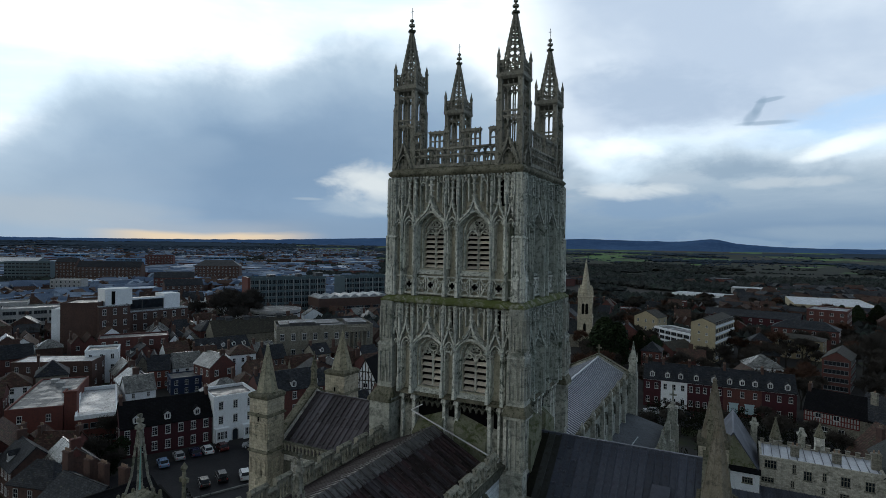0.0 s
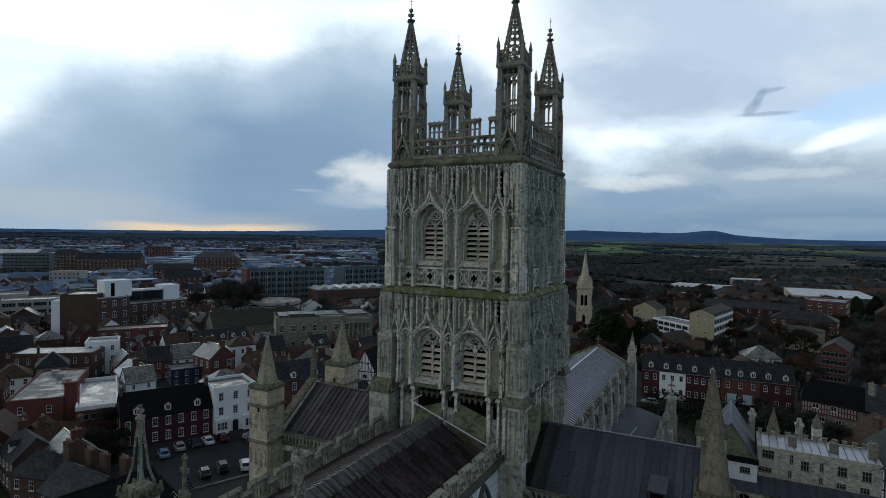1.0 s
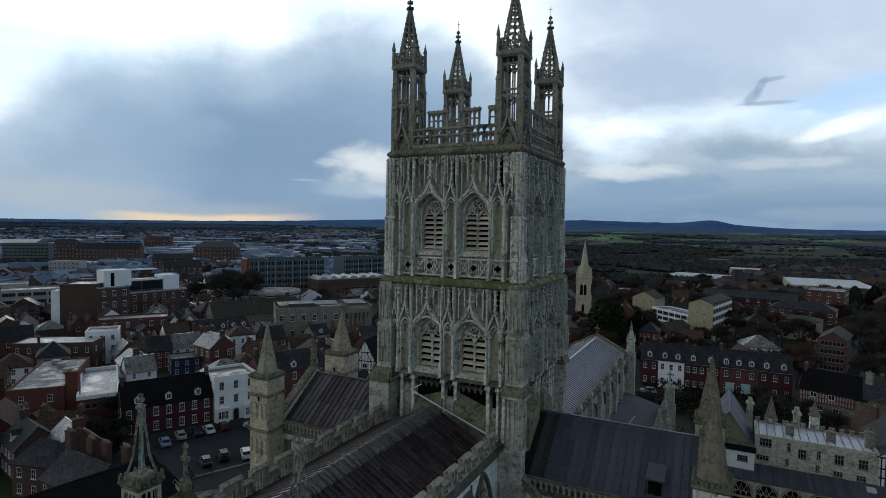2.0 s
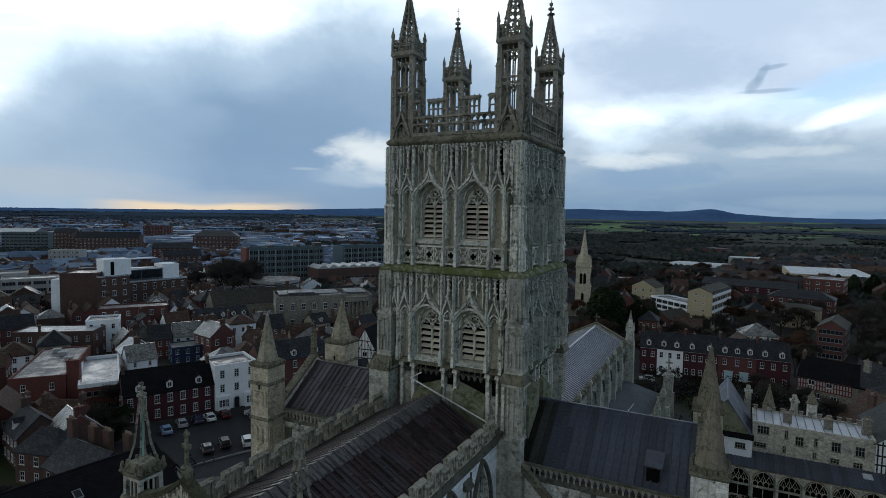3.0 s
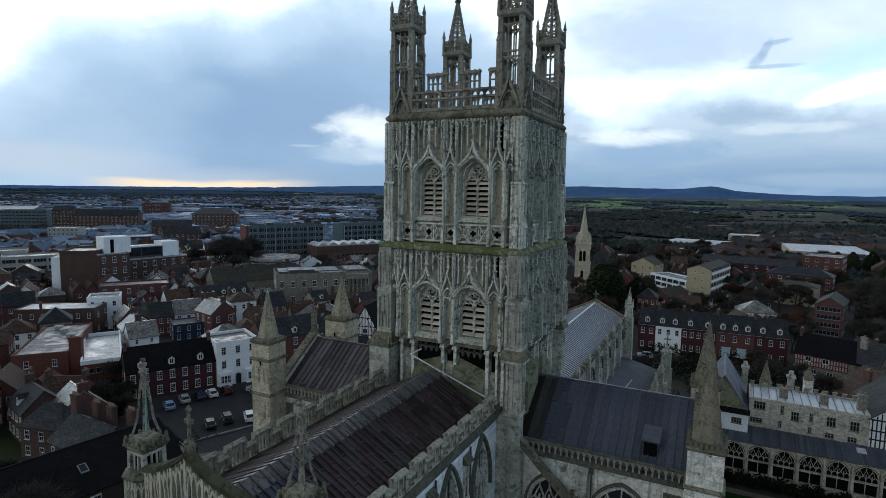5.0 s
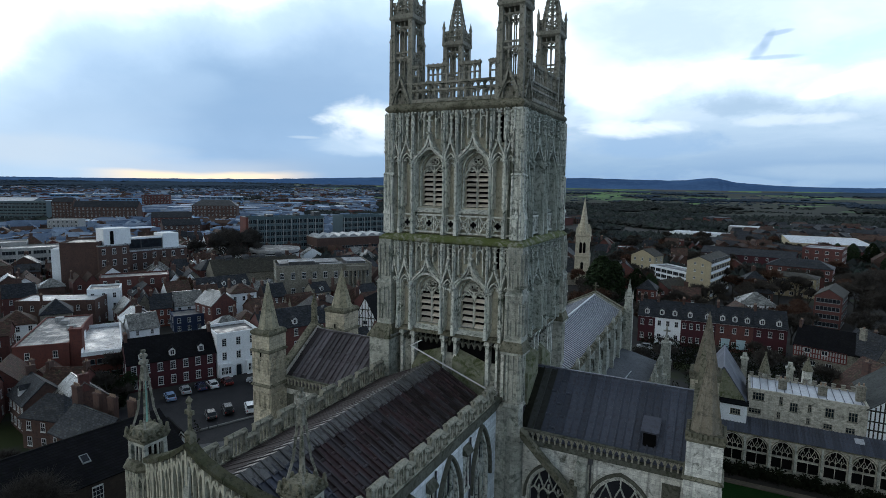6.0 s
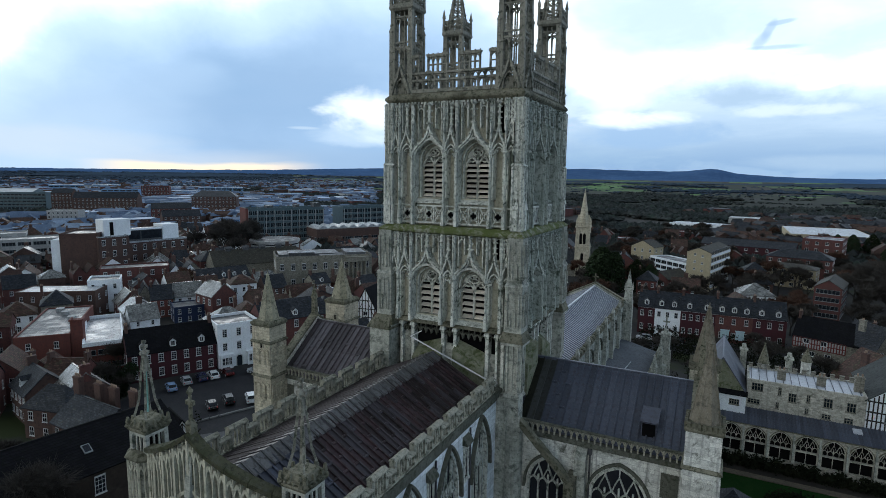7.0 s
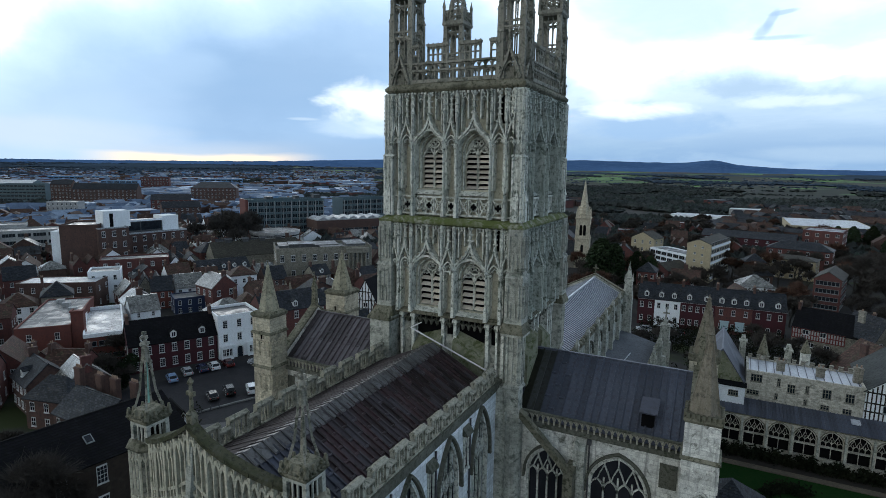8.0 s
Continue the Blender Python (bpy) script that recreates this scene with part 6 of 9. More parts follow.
# ---------------------------------------------------------------- the town
BRICK_RED = surface("red_brick", [(0.120, 0.047, 0.041), (0.092, 0.040, 0.036), (0.063, 0.033, 0.032)], scale=0.8, grain=18, streak=0.25)
BRICK_MAROON = surface("maroon_brick", [(0.060, 0.0150, 0.022), (0.046, 0.0140, 0.019), (0.036, 0.0150, 0.018)], grain=18, streak=0.2)
BRICK_BROWN = surface("brown_brick", [(0.094, 0.055, 0.045), (0.070, 0.044, 0.037), (0.051, 0.034, 0.031)], scale=0.8, grain=18, streak=0.25)
BRICK_DIM = surface("dim_brown_brick", [(0.040, 0.031, 0.024), (0.032, 0.025, 0.020), (0.024, 0.020, 0.018)], scale=0.8, grain=18, streak=0.3, stain=(0.055, 0.047, 0.038))
BRICK_ORANGE = surface("orange_brick", [(0.135, 0.046, 0.036), (0.11, 0.040, 0.033), (0.085, 0.036, 0.031)], grain=18, streak=0.2)
RENDER_WHITE = surface("white_render", [(0.80, 0.83, 0.86), (0.74, 0.77, 0.80), (0.66, 0.69, 0.72)], rough=0.8, bump=0.05, streak=0.12)
RENDER_CREAM = surface("cream_render", [(0.396, 0.346, 0.23), (0.346, 0.302, 0.202), (0.302, 0.266, 0.187)], rough=0.85, bump=0.05, streak=0.2)
CONCRETE = surface("grey_concrete", [(0.38, 0.385, 0.38), (0.30, 0.305, 0.305), (0.22, 0.225, 0.225)], rough=0.85, bump=0.1, streak=0.4)
STONE_TOWN = coursed("town_stone", [(0.26, 0.245, 0.20), (0.205, 0.195, 0.16), (0.145, 0.14, 0.12)], (0.504, 0.504, 0.504), 0.8, 0.38, streak=0.45, stain=(0.09, 0.09, 0.075))
SLATE = coursed("blue_grey_slate", [(0.022, 0.026, 0.034), (0.036, 0.040, 0.047), (0.013, 0.014, 0.018)], (0.55, 0.55, 0.55), 0.55, 0.22, vary=0.42, joint=0.03, rough=0.7, bump=0.4, spec=0.16, streak=0.5, grain=5, wet=0.15,
                stain=(0.056, 0.056, 0.040), stain_at=(0.56, 0.70))
# pale slate; the bright glint of wet roofs is partly put into its colour
SLATE_PALE = coursed("glint_pale_slate", [(0.22, 0.222, 0.205), (0.12, 0.123, 0.118), (0.055, 0.056, 0.053)], (0.55, 0.55, 0.55), 0.55, 0.22, vary=0.42, joint=0.03, rough=0.38, bump=0.3, spec=0.7, streak=0.45, grain=7, wet=0.7)
SLATE_DARK = coursed("near_black_slate", [(0.0075, 0.0078, 0.0105), (0.012, 0.012, 0.0145), (0.008, 0.0095, 0.008)], (0.55, 0.55, 0.55), 0.55, 0.22, vary=0.2, joint=0.03, rough=0.85, bump=0.2, spec=0.06, grain=7)
TILE = coursed("red_brown_tile", [(0.085, 0.045, 0.034), (0.062, 0.037, 0.030), (0.045, 0.031, 0.024)], (0.55, 0.55, 0.55), 0.55, 0.22, vary=0.42, joint=0.03, rough=0.75, bump=0.3, streak=0.35, grain=7, stain=(0.06, 0.064, 0.034), spec=0.2)
MOSS_TILE = coursed("mossy_tile", [(0.042, 0.038, 0.028), (0.030, 0.029, 0.023), (0.060, 0.058, 0.042)], (0.55, 0.55, 0.55), 0.55, 0.22, vary=0.4, joint=0.03, rough=0.8, bump=0.3, grain=7, streak=0.4)
FELT = surface("dark_felt", [(0.0468, 0.049, 0.0518), (0.072, 0.072, 0.0756), (0.036, 0.036, 0.036)], rough=0.6, bump=0.1, stain=(0.12, 0.125, 0.13), wet=0.5, spec=0.3)
WHITE_ROOF = surface("white_membrane_roof", [(0.42, 0.445, 0.47), (0.30, 0.32, 0.34), (0.17, 0.18, 0.195)], rough=0.5, bump=0.04, streak=0.3, stain=(0.07, 0.074, 0.078), stain_at=(0.50, 0.66), wet=0.4, spec=0.35)
GREY_TILE = surface("grey_clay_tile", [(0.055, 0.060, 0.060), (0.072, 0.078, 0.076), (0.040, 0.043, 0.043)], rough=0.9, bump=0.2, spec=0.08, grain=7, streak=0.2)
BLUE_PAINT = surface("blue_paint", [(0.014, 0.024, 0.060), (0.020, 0.034, 0.075)], rough=0.6, bump=0)
TIMBER_RED = surface("dark_red_timber", [(0.13, 0.028, 0.026), (0.10, 0.024, 0.022)], rough=0.8, bump=0)
RED_PAINT = surface("red_paint", [(0.32, 0.035, 0.035), (0.26, 0.03, 0.03)], rough=0.6, bump=0)
FRAME = surface("white_window_frame", [(0.60, 0.61, 0.61), (0.48, 0.49, 0.49)], rough=0.6, bump=0)
STRIP_FRAME = surface("grey_metal_frame", [(0.20, 0.22, 0.225), (0.15, 0.165, 0.17)], rough=0.6, bump=0)
BLUE_CLAD = surface("sky_blue_cladding", [(0.12, 0.24, 0.42), (0.16, 0.28, 0.45), (0.09, 0.18, 0.33)], scale=0.3, rough=0.6, bump=0)
CLADDING = surface("blue_grey_cladding", [(0.070, 0.112, 0.130), (0.056, 0.090, 0.106), (0.088, 0.120, 0.134)], rough=0.4, bump=0)
PANE = surface("window_glass", [(0.010, 0.013, 0.018), (0.020, 0.026, 0.034)], rough=0.10, bump=0, spec=0.45)
PALE_GLASS = surface("pale_blue_blind", [(0.42, 0.55, 0.60), (0.36, 0.48, 0.54)], rough=0.4, bump=0)
POT = surface("clay_pot", [(0.3, 0.22, 0.16), (0.22, 0.15, 0.11)], rough=0.85, bump=0)
BLACK_BEAM = surface("black_timber", [(0.02, 0.018, 0.017), (0.03, 0.027, 0.024)], rough=0.8, bump=0.1)
window_meshes = {}


def relief(name, xs, zs, depth, materials):
    """One moulded plate: cells between the lines xs and zs, each at its own depth; depth gives (y, material) or None."""
    v, f, mats, seen = [], [], [], {}

    def p(x, y, z):
        k = (round(x, 4), round(y, 4), round(z, 4))
        if k not in seen:
            seen[k] = len(v)
            v.append(k)
        return seen[k]
    cell = {(i, j): depth((xs[i] + xs[i + 1]) / 2, (zs[j] + zs[j + 1]) / 2) for i in range(len(xs) - 1) for j in range(len(zs) - 1)}
    for (i, j), c in cell.items():
        if not c:
            continue
        y, m = c
        x0, x1, z0, z1 = xs[i], xs[i + 1], zs[j], zs[j + 1]
        f.append([p(x0, y, z0), p(x1, y, z0), p(x1, y, z1), p(x0, y, z1)])
        mats.append(m)
        for di, dj, a, b in ((-1, 0, (x0, z1), (x0, z0)), (1, 0, (x1, z0), (x1, z1)), (0, -1, (x0, z0), (x1, z0)), (0, 1, (x1, z1), (x0, z1))):
            o = cell.get((i + di, j + dj))
            yo = o[0] if o else 0.03
            if yo > y + 1e-5:
                f.append([p(a[0], y, a[1]), p(a[0], yo, a[1]), p(b[0], yo, b[1]), p(b[0], y, b[1])])
                mats.append(0)
    me = bpy.data.meshes.new(name)
    me.from_pydata(v, [], f)
    for m in materials:
        me.materials.append(m)
    for poly, m in zip(me.polygons, mats):
        poly.material_index = m
    me.update()
    return me


def window_mesh(w, h, style="sash"):
    """A framed window, its outside face towards -y, its foot's middle on the origin."""
    key = (round(w, 2), round(h, 2), style)
    if key not in window_meshes:
        t = 0.08
        bars_x, bars_z = [], []
        if style == "sash":
            bars_x, bars_z = [(0, 0.025)], [(h / 2, 0.04)]
            if w > 1.0:
                bars_z += [(h * 0.27, 0.02), (h * 0.76, 0.02)]
        elif style == "georgian":
            bars_x, bars_z = [(-w / 6, 0.02), (w / 6, 0.02)], [(h / 2, 0.04), (h * 0.27, 0.02), (h * 0.76, 0.02)]
        elif style == "mullion":
            k = max(2, round(w / 0.42))
            bars_x, bars_z = [(-w / 2 + w * i / k, 0.05) for i in range(1, k)], [(h * 0.6, 0.04)]
        elif style == "strip":
            k = max(2, round(w / 1.1))
            bars_x = [(-w / 2 + w * i / k, 0.05) for i in range(1, k)]
        else:
            bars_x = [(0, 0.04)]
        xs = sorted([-w / 2 - 0.08, -w / 2, -w / 2 + t, w / 2 - t, w / 2, w / 2 + 0.08] + [b + s * e for b, e in bars_x for s in (-1, 1)])
        zs = sorted([-0.12, 0, t, h - t, h, h + 0.15] + [b + s * e for b, e in bars_z for s in (-1, 1)])

        def depth(x, z):
            if z < 0:
                return (-0.14, 0)
            if abs(x) > w / 2:
                return None
            if z > h:
                return (-0.09, 0) if style in ("sash", "georgian") and w > 1.0 else None
            if abs(x) > w / 2 - t or z < t or z > h - t:
                return (-0.06, 0)
            if any(abs(x - b) < e for b, e in bars_x) or any(abs(z - b) < e for b, e in bars_z):
                return (-0.045, 0)
            return (-0.015, 1)
        window_meshes[key] = relief("window", xs, zs, depth, [STONE_TOWN if style == "mullion" else STRIP_FRAME if style == "strip" else FRAME, PANE])
    return window_meshes[key]


def put_window(parent, u, v, z, w, h, style, turn=0.0):
    return part("window", window_mesh(w, h, style), FRAME, parent, "", pose(u, v, z, 0, 0, turn))


chimney_meshes = {}


def chimney(parent, u, v, z0, z1, w=1.3, d=0.6, material=BRICK_BROWN, pots=3):
    key = (round(z1 - z0, 1), w, d, material.name)
    if key not in chimney_meshes:
        s = Shape()
        h = z1 - z0
        s.box(-w / 2, w / 2, -d / 2, d / 2, 0, h - 0.25)
        s.box(-w / 2 - 0.08, w / 2 + 0.08, -d / 2 - 0.08, d / 2 + 0.08, h - 0.3, h - 0.1)
        s.box(-w / 2, w / 2, -d / 2, d / 2, h - 0.1, h)
        p = Shape()
        p.drum(0, 0, h, h + 0.45, 0.14, 0.11, 8)
        chimney_meshes[key] = s.mesh("chimney", material), p.mesh("chimney_pot", POT)
    a, b = chimney_meshes[key]
    c = part("chimney", a, material, parent, "", pose(u, v, z0))
    for i in range(pots):
        part("chimney_pot", b, POT, c, "", pose(-w / 2 + w * (i + 0.5) / pots, 0, 0))


dormer_meshes = {}


def dormer(parent, u, v, z, w=1.3, h=1.5, deep=1.8, roof=SLATE):
    key = (w, h, deep, roof.name)
    if key not in dormer_meshes:
        a, b = Shape(), Shape()
        a.prism([(-w / 2, -0.6), (w / 2, -0.6), (w / 2, h * 0.72), (0, h * 1.12), (-w / 2, h * 0.72)], 0, deep)
        for sg in (-1, 1):
            b.rings([[(0, y, h * 1.14), (sg * (w / 2 + 0.14), y, h * 0.70), (sg * (w / 2 + 0.14), y, h * 0.78), (0, y, h * 1.24)] for y in (-0.12, deep)])
        dormer_meshes[key] = a.mesh("dormer", FRAME), b.mesh("dormer_roof", roof)
    a, b = dormer_meshes[key]
    d = part("dormer", a, FRAME, parent, "white dormer window", pose(u, v, z))
    part("dormer_roof", b, roof, d)
    part("window", window_mesh(round(w * 0.66, 2), round(h * 0.75, 2), "plain"), FRAME, d, "", pose(0, -0.02, 0.02))


def building(name, label, x, y, yaw, w, d, h, wall, roof, kind="gable", rh=3.0, floors=2, bays=3, style="sash", win=(0.95, 1.6), dormers=0,
             chimneys=0, sides=True, ends=2, group="", parapet=0.5, band=None, category="house", stack=None, skip=()):
    """A building whose front runs w metres from its left corner (x, y) along yaw; it goes d metres back and h up to the eaves.
    kind: gable (ridge along the front), end (a gable faces front), hip, flat, pair (two gables face front)."""
    root = thing(name, pose(x, y, 0, 0, 0, yaw), label, category, group)
    s = Shape()
    if kind == "gable":
        s.rings([[(u, 0, 0), (u, 0, h), (u, d / 2, h + rh), (u, d, h), (u, d, 0)] for u in (0, w)])
    elif kind == "end":
        s.prism([(0, 0), (w, 0), (w, h), (w / 2, h + rh), (0, h)], 0, d)
    elif kind == "pair":
        s.prism([(0, 0), (w, 0), (w, h), (w * 0.75, h + rh), (w / 2, h), (w / 4, h + rh), (0, h)], 0, d)
    else:
        s.box(0, w, 0, d, 0, h)
    part("wall", s, wall, root)
    s = Shape()
    o = 0.35
    if kind == "gable":
        k = rh / (d / 2)
        e, r = h - o * k, h + rh
        s.rings([[(u, v, z) for v, z in ((-o, e + 0.05), (d / 2, r + 0.05), (d + o, e + 0.05), (d + o, e + 0.2), (d / 2 + 0.16, r + 0.16), (d / 2 + 0.12, r + 0.3),
                                         (d / 2 - 0.12, r + 0.3), (d / 2 - 0.16, r + 0.16), (-o, e + 0.2))] for u in (-0.15, w + 0.15)])
    elif kind in ("end", "pair"):
        for c, hw in (((w / 2, w / 2),) if kind == "end" else ((w / 4, w / 4), (w * 0.75, w / 4))):
            k = rh / hw
            oo = o if kind == "end" else 0.0
            a, e, r = hw + oo, h - oo * k, h + rh
            s.rings([[(c + u, v, z) for u, z in ((-a, e + 0.05), (0, r + 0.05), (a, e + 0.05), (a, e + 0.2), (0.16, r + 0.16), (0.12, r + 0.3), (-0.12, r + 0.3), (-0.16, r + 0.16),
                                                 (-a, e + 0.2))] for v in (-0.2, d + 0.2)])
    elif kind == "hip":
        a = min(w, d) / 2
        if w >= d:
            top = [(a, d / 2, h + rh), (w - a + 0.01, d / 2, h + rh), (w - a + 0.01, d / 2 + 0.01, h + rh), (a, d / 2 + 0.01, h + rh)]
        else:
            top = [(w / 2, a, h + rh), (w / 2 + 0.01, a, h + rh), (w / 2 + 0.01, d - a, h + rh), (w / 2, d - a, h + rh)]
        s.rings([[(-o, -o, h - 0.1), (w + o, -o, h - 0.1), (w + o, d + o, h - 0.1), (-o, d + o, h - 0.1)],
                 [(-o, -o, h + 0.08), (w + o, -o, h + 0.08), (w + o, d + o, h + 0.08), (-o, d + o, h + 0.08)], top])
    else:
        s.box(0.3, w - 0.3, 0.3, d - 0.3, h, h + 0.06)
    part("roof", s, roof, root)
    if kind == "flat":
        s = Shape()
        p = parapet
        for a0, a1, b0, b1 in ((-0.05, w + 0.05, -0.05, 0.3), (-0.05, w + 0.05, d - 0.3, d + 0.05), (-0.05, 0.3, 0.3, d - 0.3), (w - 0.3, w + 0.05, 0.3, d - 0.3)):
            s.box(a0, a1, b0, b1, h, h + p)
        part("parapet", s, band or wall, root)
    elif band:
        s = Shape()
        s.box(-0.1, w + 0.1, -0.14, 0.02, h - 0.35, h - 0.02)
        part("cornice", s, band, root)
    if floors:
        step = h / floors
        ww, wh = win
        wh = min(wh, step * 0.72)
        for f in range(floors):
            z = step * f + (step - wh) * 0.55
            for i in range(bays):
                if (f, i) not in skip:
                    put_window(root, w * (i + 0.5) / bays, 0, z, ww if style != "strip" else w / bays * 0.86, wh, style)
            if sides:
                k = max(1, min(4, round(d / 4.5)))
                for i in range(k):
                    if ends in (0, 2):
                        put_window(root, 0, d * (i + 0.5) / k, z, ww if style != "strip" else d / k * 0.8, wh, style, -90)
                    if ends in (1, 2):
                        put_window(root, w, d * (i + 0.5) / k, z, ww if style != "strip" else d / k * 0.8, wh, style, 90)
    for i in range(dormers):
        dormer(root, w * (i + 0.5) / dormers, 0.55, h + 0.55 * rh / (d / 2) + 0.15, roof=roof)
    for i in range(chimneys):
        u = (0.4, w - 0.4, w / 2)[i]
        chimney(root, u, d / 2 + (0.8 if i == 2 else 0), h + rh - 1.4, h + rh + 1.5, 0.65, 1.5, stack or BRICK_BROWN, 2)
    return root


TERR = "town houses"
# round the car park
building("town_house", "maroon brick Georgian terrace with white sash windows and slate dormers", -90.0, 21.5, 62, 18.0, 9.5, 6.3, BRICK_MAROON, SLATE_DARK, rh=4.2,
         floors=2, bays=7, dormers=3, chimneys=2, win=(1.05, 1.75), group=TERR)
wh = building("town_house", "white rendered three-storey town house with bay windows", -81.0, 37.4, 64, 9.6, 10.0, 9.8, RENDER_WHITE, FELT, "flat", floors=3, bays=3,
              win=(1.05, 1.8), group=TERR, parapet=0.7, skip=((0, 0), (0, 2), (0, 1)))
for u in (1.7, 7.9):
    s = Shape()
    s.prism([(u - 1.4, 0), (u + 1.4, 0), (u + 1.4, 3.1), (u - 1.4, 3.1)], -0.9, 0.0)
    s.box(u - 1.55, u + 1.55, -1.05, 0, 3.1, 3.3)
    bay = part("bay_window", s, RENDER_WHITE, wh, "white bay window")
    for k in (-0.75, 0.0, 0.75):
        part("window", window_mesh(0.7, 1.7, "sash"), FRAME, bay, "", pose(u + k, -0.9, 0.9))
s = Shape()
s.ribbon([(4.1, 0)] + arch(4.8, 0.7, 2.0, 2.75, 5) + [(5.5, 0)], -0.12, 0.02, 0.2)
dr = part("door_frame", s, FRAME, wh)
s = Shape()
s.box(4.2, 5.4, -0.03, 0.02, 0, 2.5)
part("door", s, PANE, dr, "dark panelled door")
building("town_house", "red brick town house with white sash windows and dormers", -76.3, 46.8, 64, 17, 10, 9.6, BRICK_RED, SLATE, rh=3.6, floors=3, bays=5, dormers=3,
         chimneys=2, win=(1.05, 1.7), group=TERR)
# behind the choir's south side
dark_house = building("house", "dark brown brick house with long slate roof and small-paned windows", -50.0, -36.0, 82, 36.6, 13, 8.2, BRICK_DIM, SLATE_DARK, rh=3.6, floors=2, bays=8,
         win=(1.3, 2.3), sides=False, style="georgian")
s = Shape()
s.rings([[(u, v, 8.2 + 3.6 * v / 6.5 + e) for u, v in ((24.6, 2.4), (25.6, 2.4), (25.6, 3.6), (24.6, 3.6))] for e in (0.1, 0.34)])
light_ = part("rooflight", s, STRIP_FRAME, dark_house, "pale framed rooflight")
s = Shape()
s.rings([[(u, v, 8.2 + 3.6 * v / 6.5 + e) for u, v in ((24.72, 2.52), (25.48, 2.52), (25.48, 3.48), (24.72, 3.48))] for e in (0.3, 0.36)])
part("pane", s, PANE, light_)
a = building("house", "brick house with hipped wet slate roof", -82.4, -2.2, 14, 8.8, 5.4, 5.5, BRICK_BROWN, SLATE, "hip", rh=3.5, bays=3)
a = building("house", "brick house with slate gable roof and broad chimney stacks", -71.3, -3.6, -2, 11.7, 8, 6.0, BRICK_BROWN, SLATE, rh=3.0, bays=4)
for u, v, top in ((0.2, 4.3, 12.2), (4.2, 5.4, 11.4), (6.8, 6.2, 11.0), (11.0, 6.9, 11.0)):
    chimney(a, u, v, 6.0, top, 1.7, 0.8, BRICK_BROWN, 4)
a = building("house", "brick cottage with grey slate gable, dormer and white casements", -95.0, 1.9, -12, 8.9, 7, 5.8, BRICK_BROWN, SLATE, rh=3.2, bays=4, win=(1.1, 1.3), dormers=1, chimneys=1)
a = building("house", "brick cottage with pale slate roof", -86.2, 3.9, -14, 7.2, 8, 6.0, BRICK_BROWN, SLATE_PALE, rh=3.5, bays=3)
chimney(a, 6.9, 4.0, 8.0, 11.2, 0.8, 1.6, BRICK_RED, 3)
building("town_house", "white rendered house with pale slate roof, wet glint in its colour", -129.0, 45.0, -24, 8.2, 8, 7.0, RENDER_WHITE, SLATE_PALE, rh=3.2, floors=3, bays=4, win=(0.7, 1.2), chimneys=1, group=TERR)
building("town_house", "white rendered house with pale roof slopes", -121.4, 41.7, -24, 7.6, 7, 6.6, RENDER_WHITE, SLATE_PALE, "end", rh=3.2, floors=3, bays=3, win=(0.7, 1.2), chimneys=1, group=TERR)
building("shop_building", "blue painted brick shop with low flat roof", -123.0, 58.0, 61, 8.4, 8, 4.8, BLUE_PAINT, FELT, "flat", floors=2, bays=3, win=(0.9, 1.4), parapet=0.3, category="shop")
building("town_house", "brown brick house with pale slate roof, sky glint in its colour", -124.0, 66.5, -12, 10, 8, 8.0, BRICK_RED, SLATE_PALE, rh=3.4, floors=2, bays=3, win=(1.2, 1.6), chimneys=2, group=TERR)
building("house", "low brick cottage with red tiled roof and stack", -96.5, 7.6, 30, 8.0, 6.5, 4.6, BRICK_RED, TILE, rh=3.0, floors=2, bays=3, chimneys=2, win=(0.9, 1.2))
building("house", "small brick outhouse with dark red tiled roof", -103.5, 8.2, 38, 6.4, 6.0, 3.8, BRICK_RED, TILE, "end", rh=2.8, floors=1, bays=2, chimneys=1)
building("house", "brick cottage with slate roof and red stack", -98.0, -8.0, 55, 8, 9, 6.4, BRICK_RED, SLATE, rh=3.4, bays=2, chimneys=2)
building("house", "brick cottage with tiled roof", -104.0, 0.0, 50, 8, 9, 5.6, BRICK_RED, TILE, "end", rh=3.6, bays=2, chimneys=1)
b = building("timber_house", "white plastered gable with black timber framing between brick houses", -69.4, 75.0, 10, 6.2, 9, 8.0, RENDER_WHITE, SLATE_DARK, "end", rh=5.6, floors=0, group=TERR)
for i in range(7):
    s = Shape()
    u = 0.35 + 0.92 * i
    s.box(u - 0.1, u + 0.1, -0.06, 0.02, 0.2, 8.0 + 5.6 * (1 - abs(u - 3.1) / 3.1) - 0.2)
    part("beam", s, BLACK_BEAM, b, "black timber post")
for z in (3.0, 5.6, 8.0, 10.4):
    s = Shape()
    hw = 3.1 if z <= 8 else 3.1 * (13.6 - z) / 5.6
    s.box(3.1 - hw, 3.1 + hw, -0.08, 0.02, z - 0.11, z + 0.11)
    part("beam", s, BLACK_BEAM, b, "black timber rail")
for a, c in (((0.4, 5.7), (1.4, 7.9)), ((5.8, 5.7), (4.8, 7.9)), ((1.4, 8.1), (2.5, 10.3)), ((4.8, 8.1), (3.7, 10.3))):
    s = Shape()
    s.bar((a[0], -0.03, a[1]), (c[0], -0.03, c[1]), 0.14)
    part("beam", s, BLACK_BEAM, b, "black timber brace")
put_window(b, 3.1, -0.03, 6.1, 1.3, 1.2, "plain")
# flat-roofed shops
a = building("shop_building", "large brick shop block with wet flat tiled roof", -115.0, 12.1, 50, 10.5, 29, 8.6, BRICK_ORANGE, FLAT_ROOF, "flat", floors=2, bays=2, parapet=0.35, category="shop",
             ends=1, sides=False)
s = Shape()
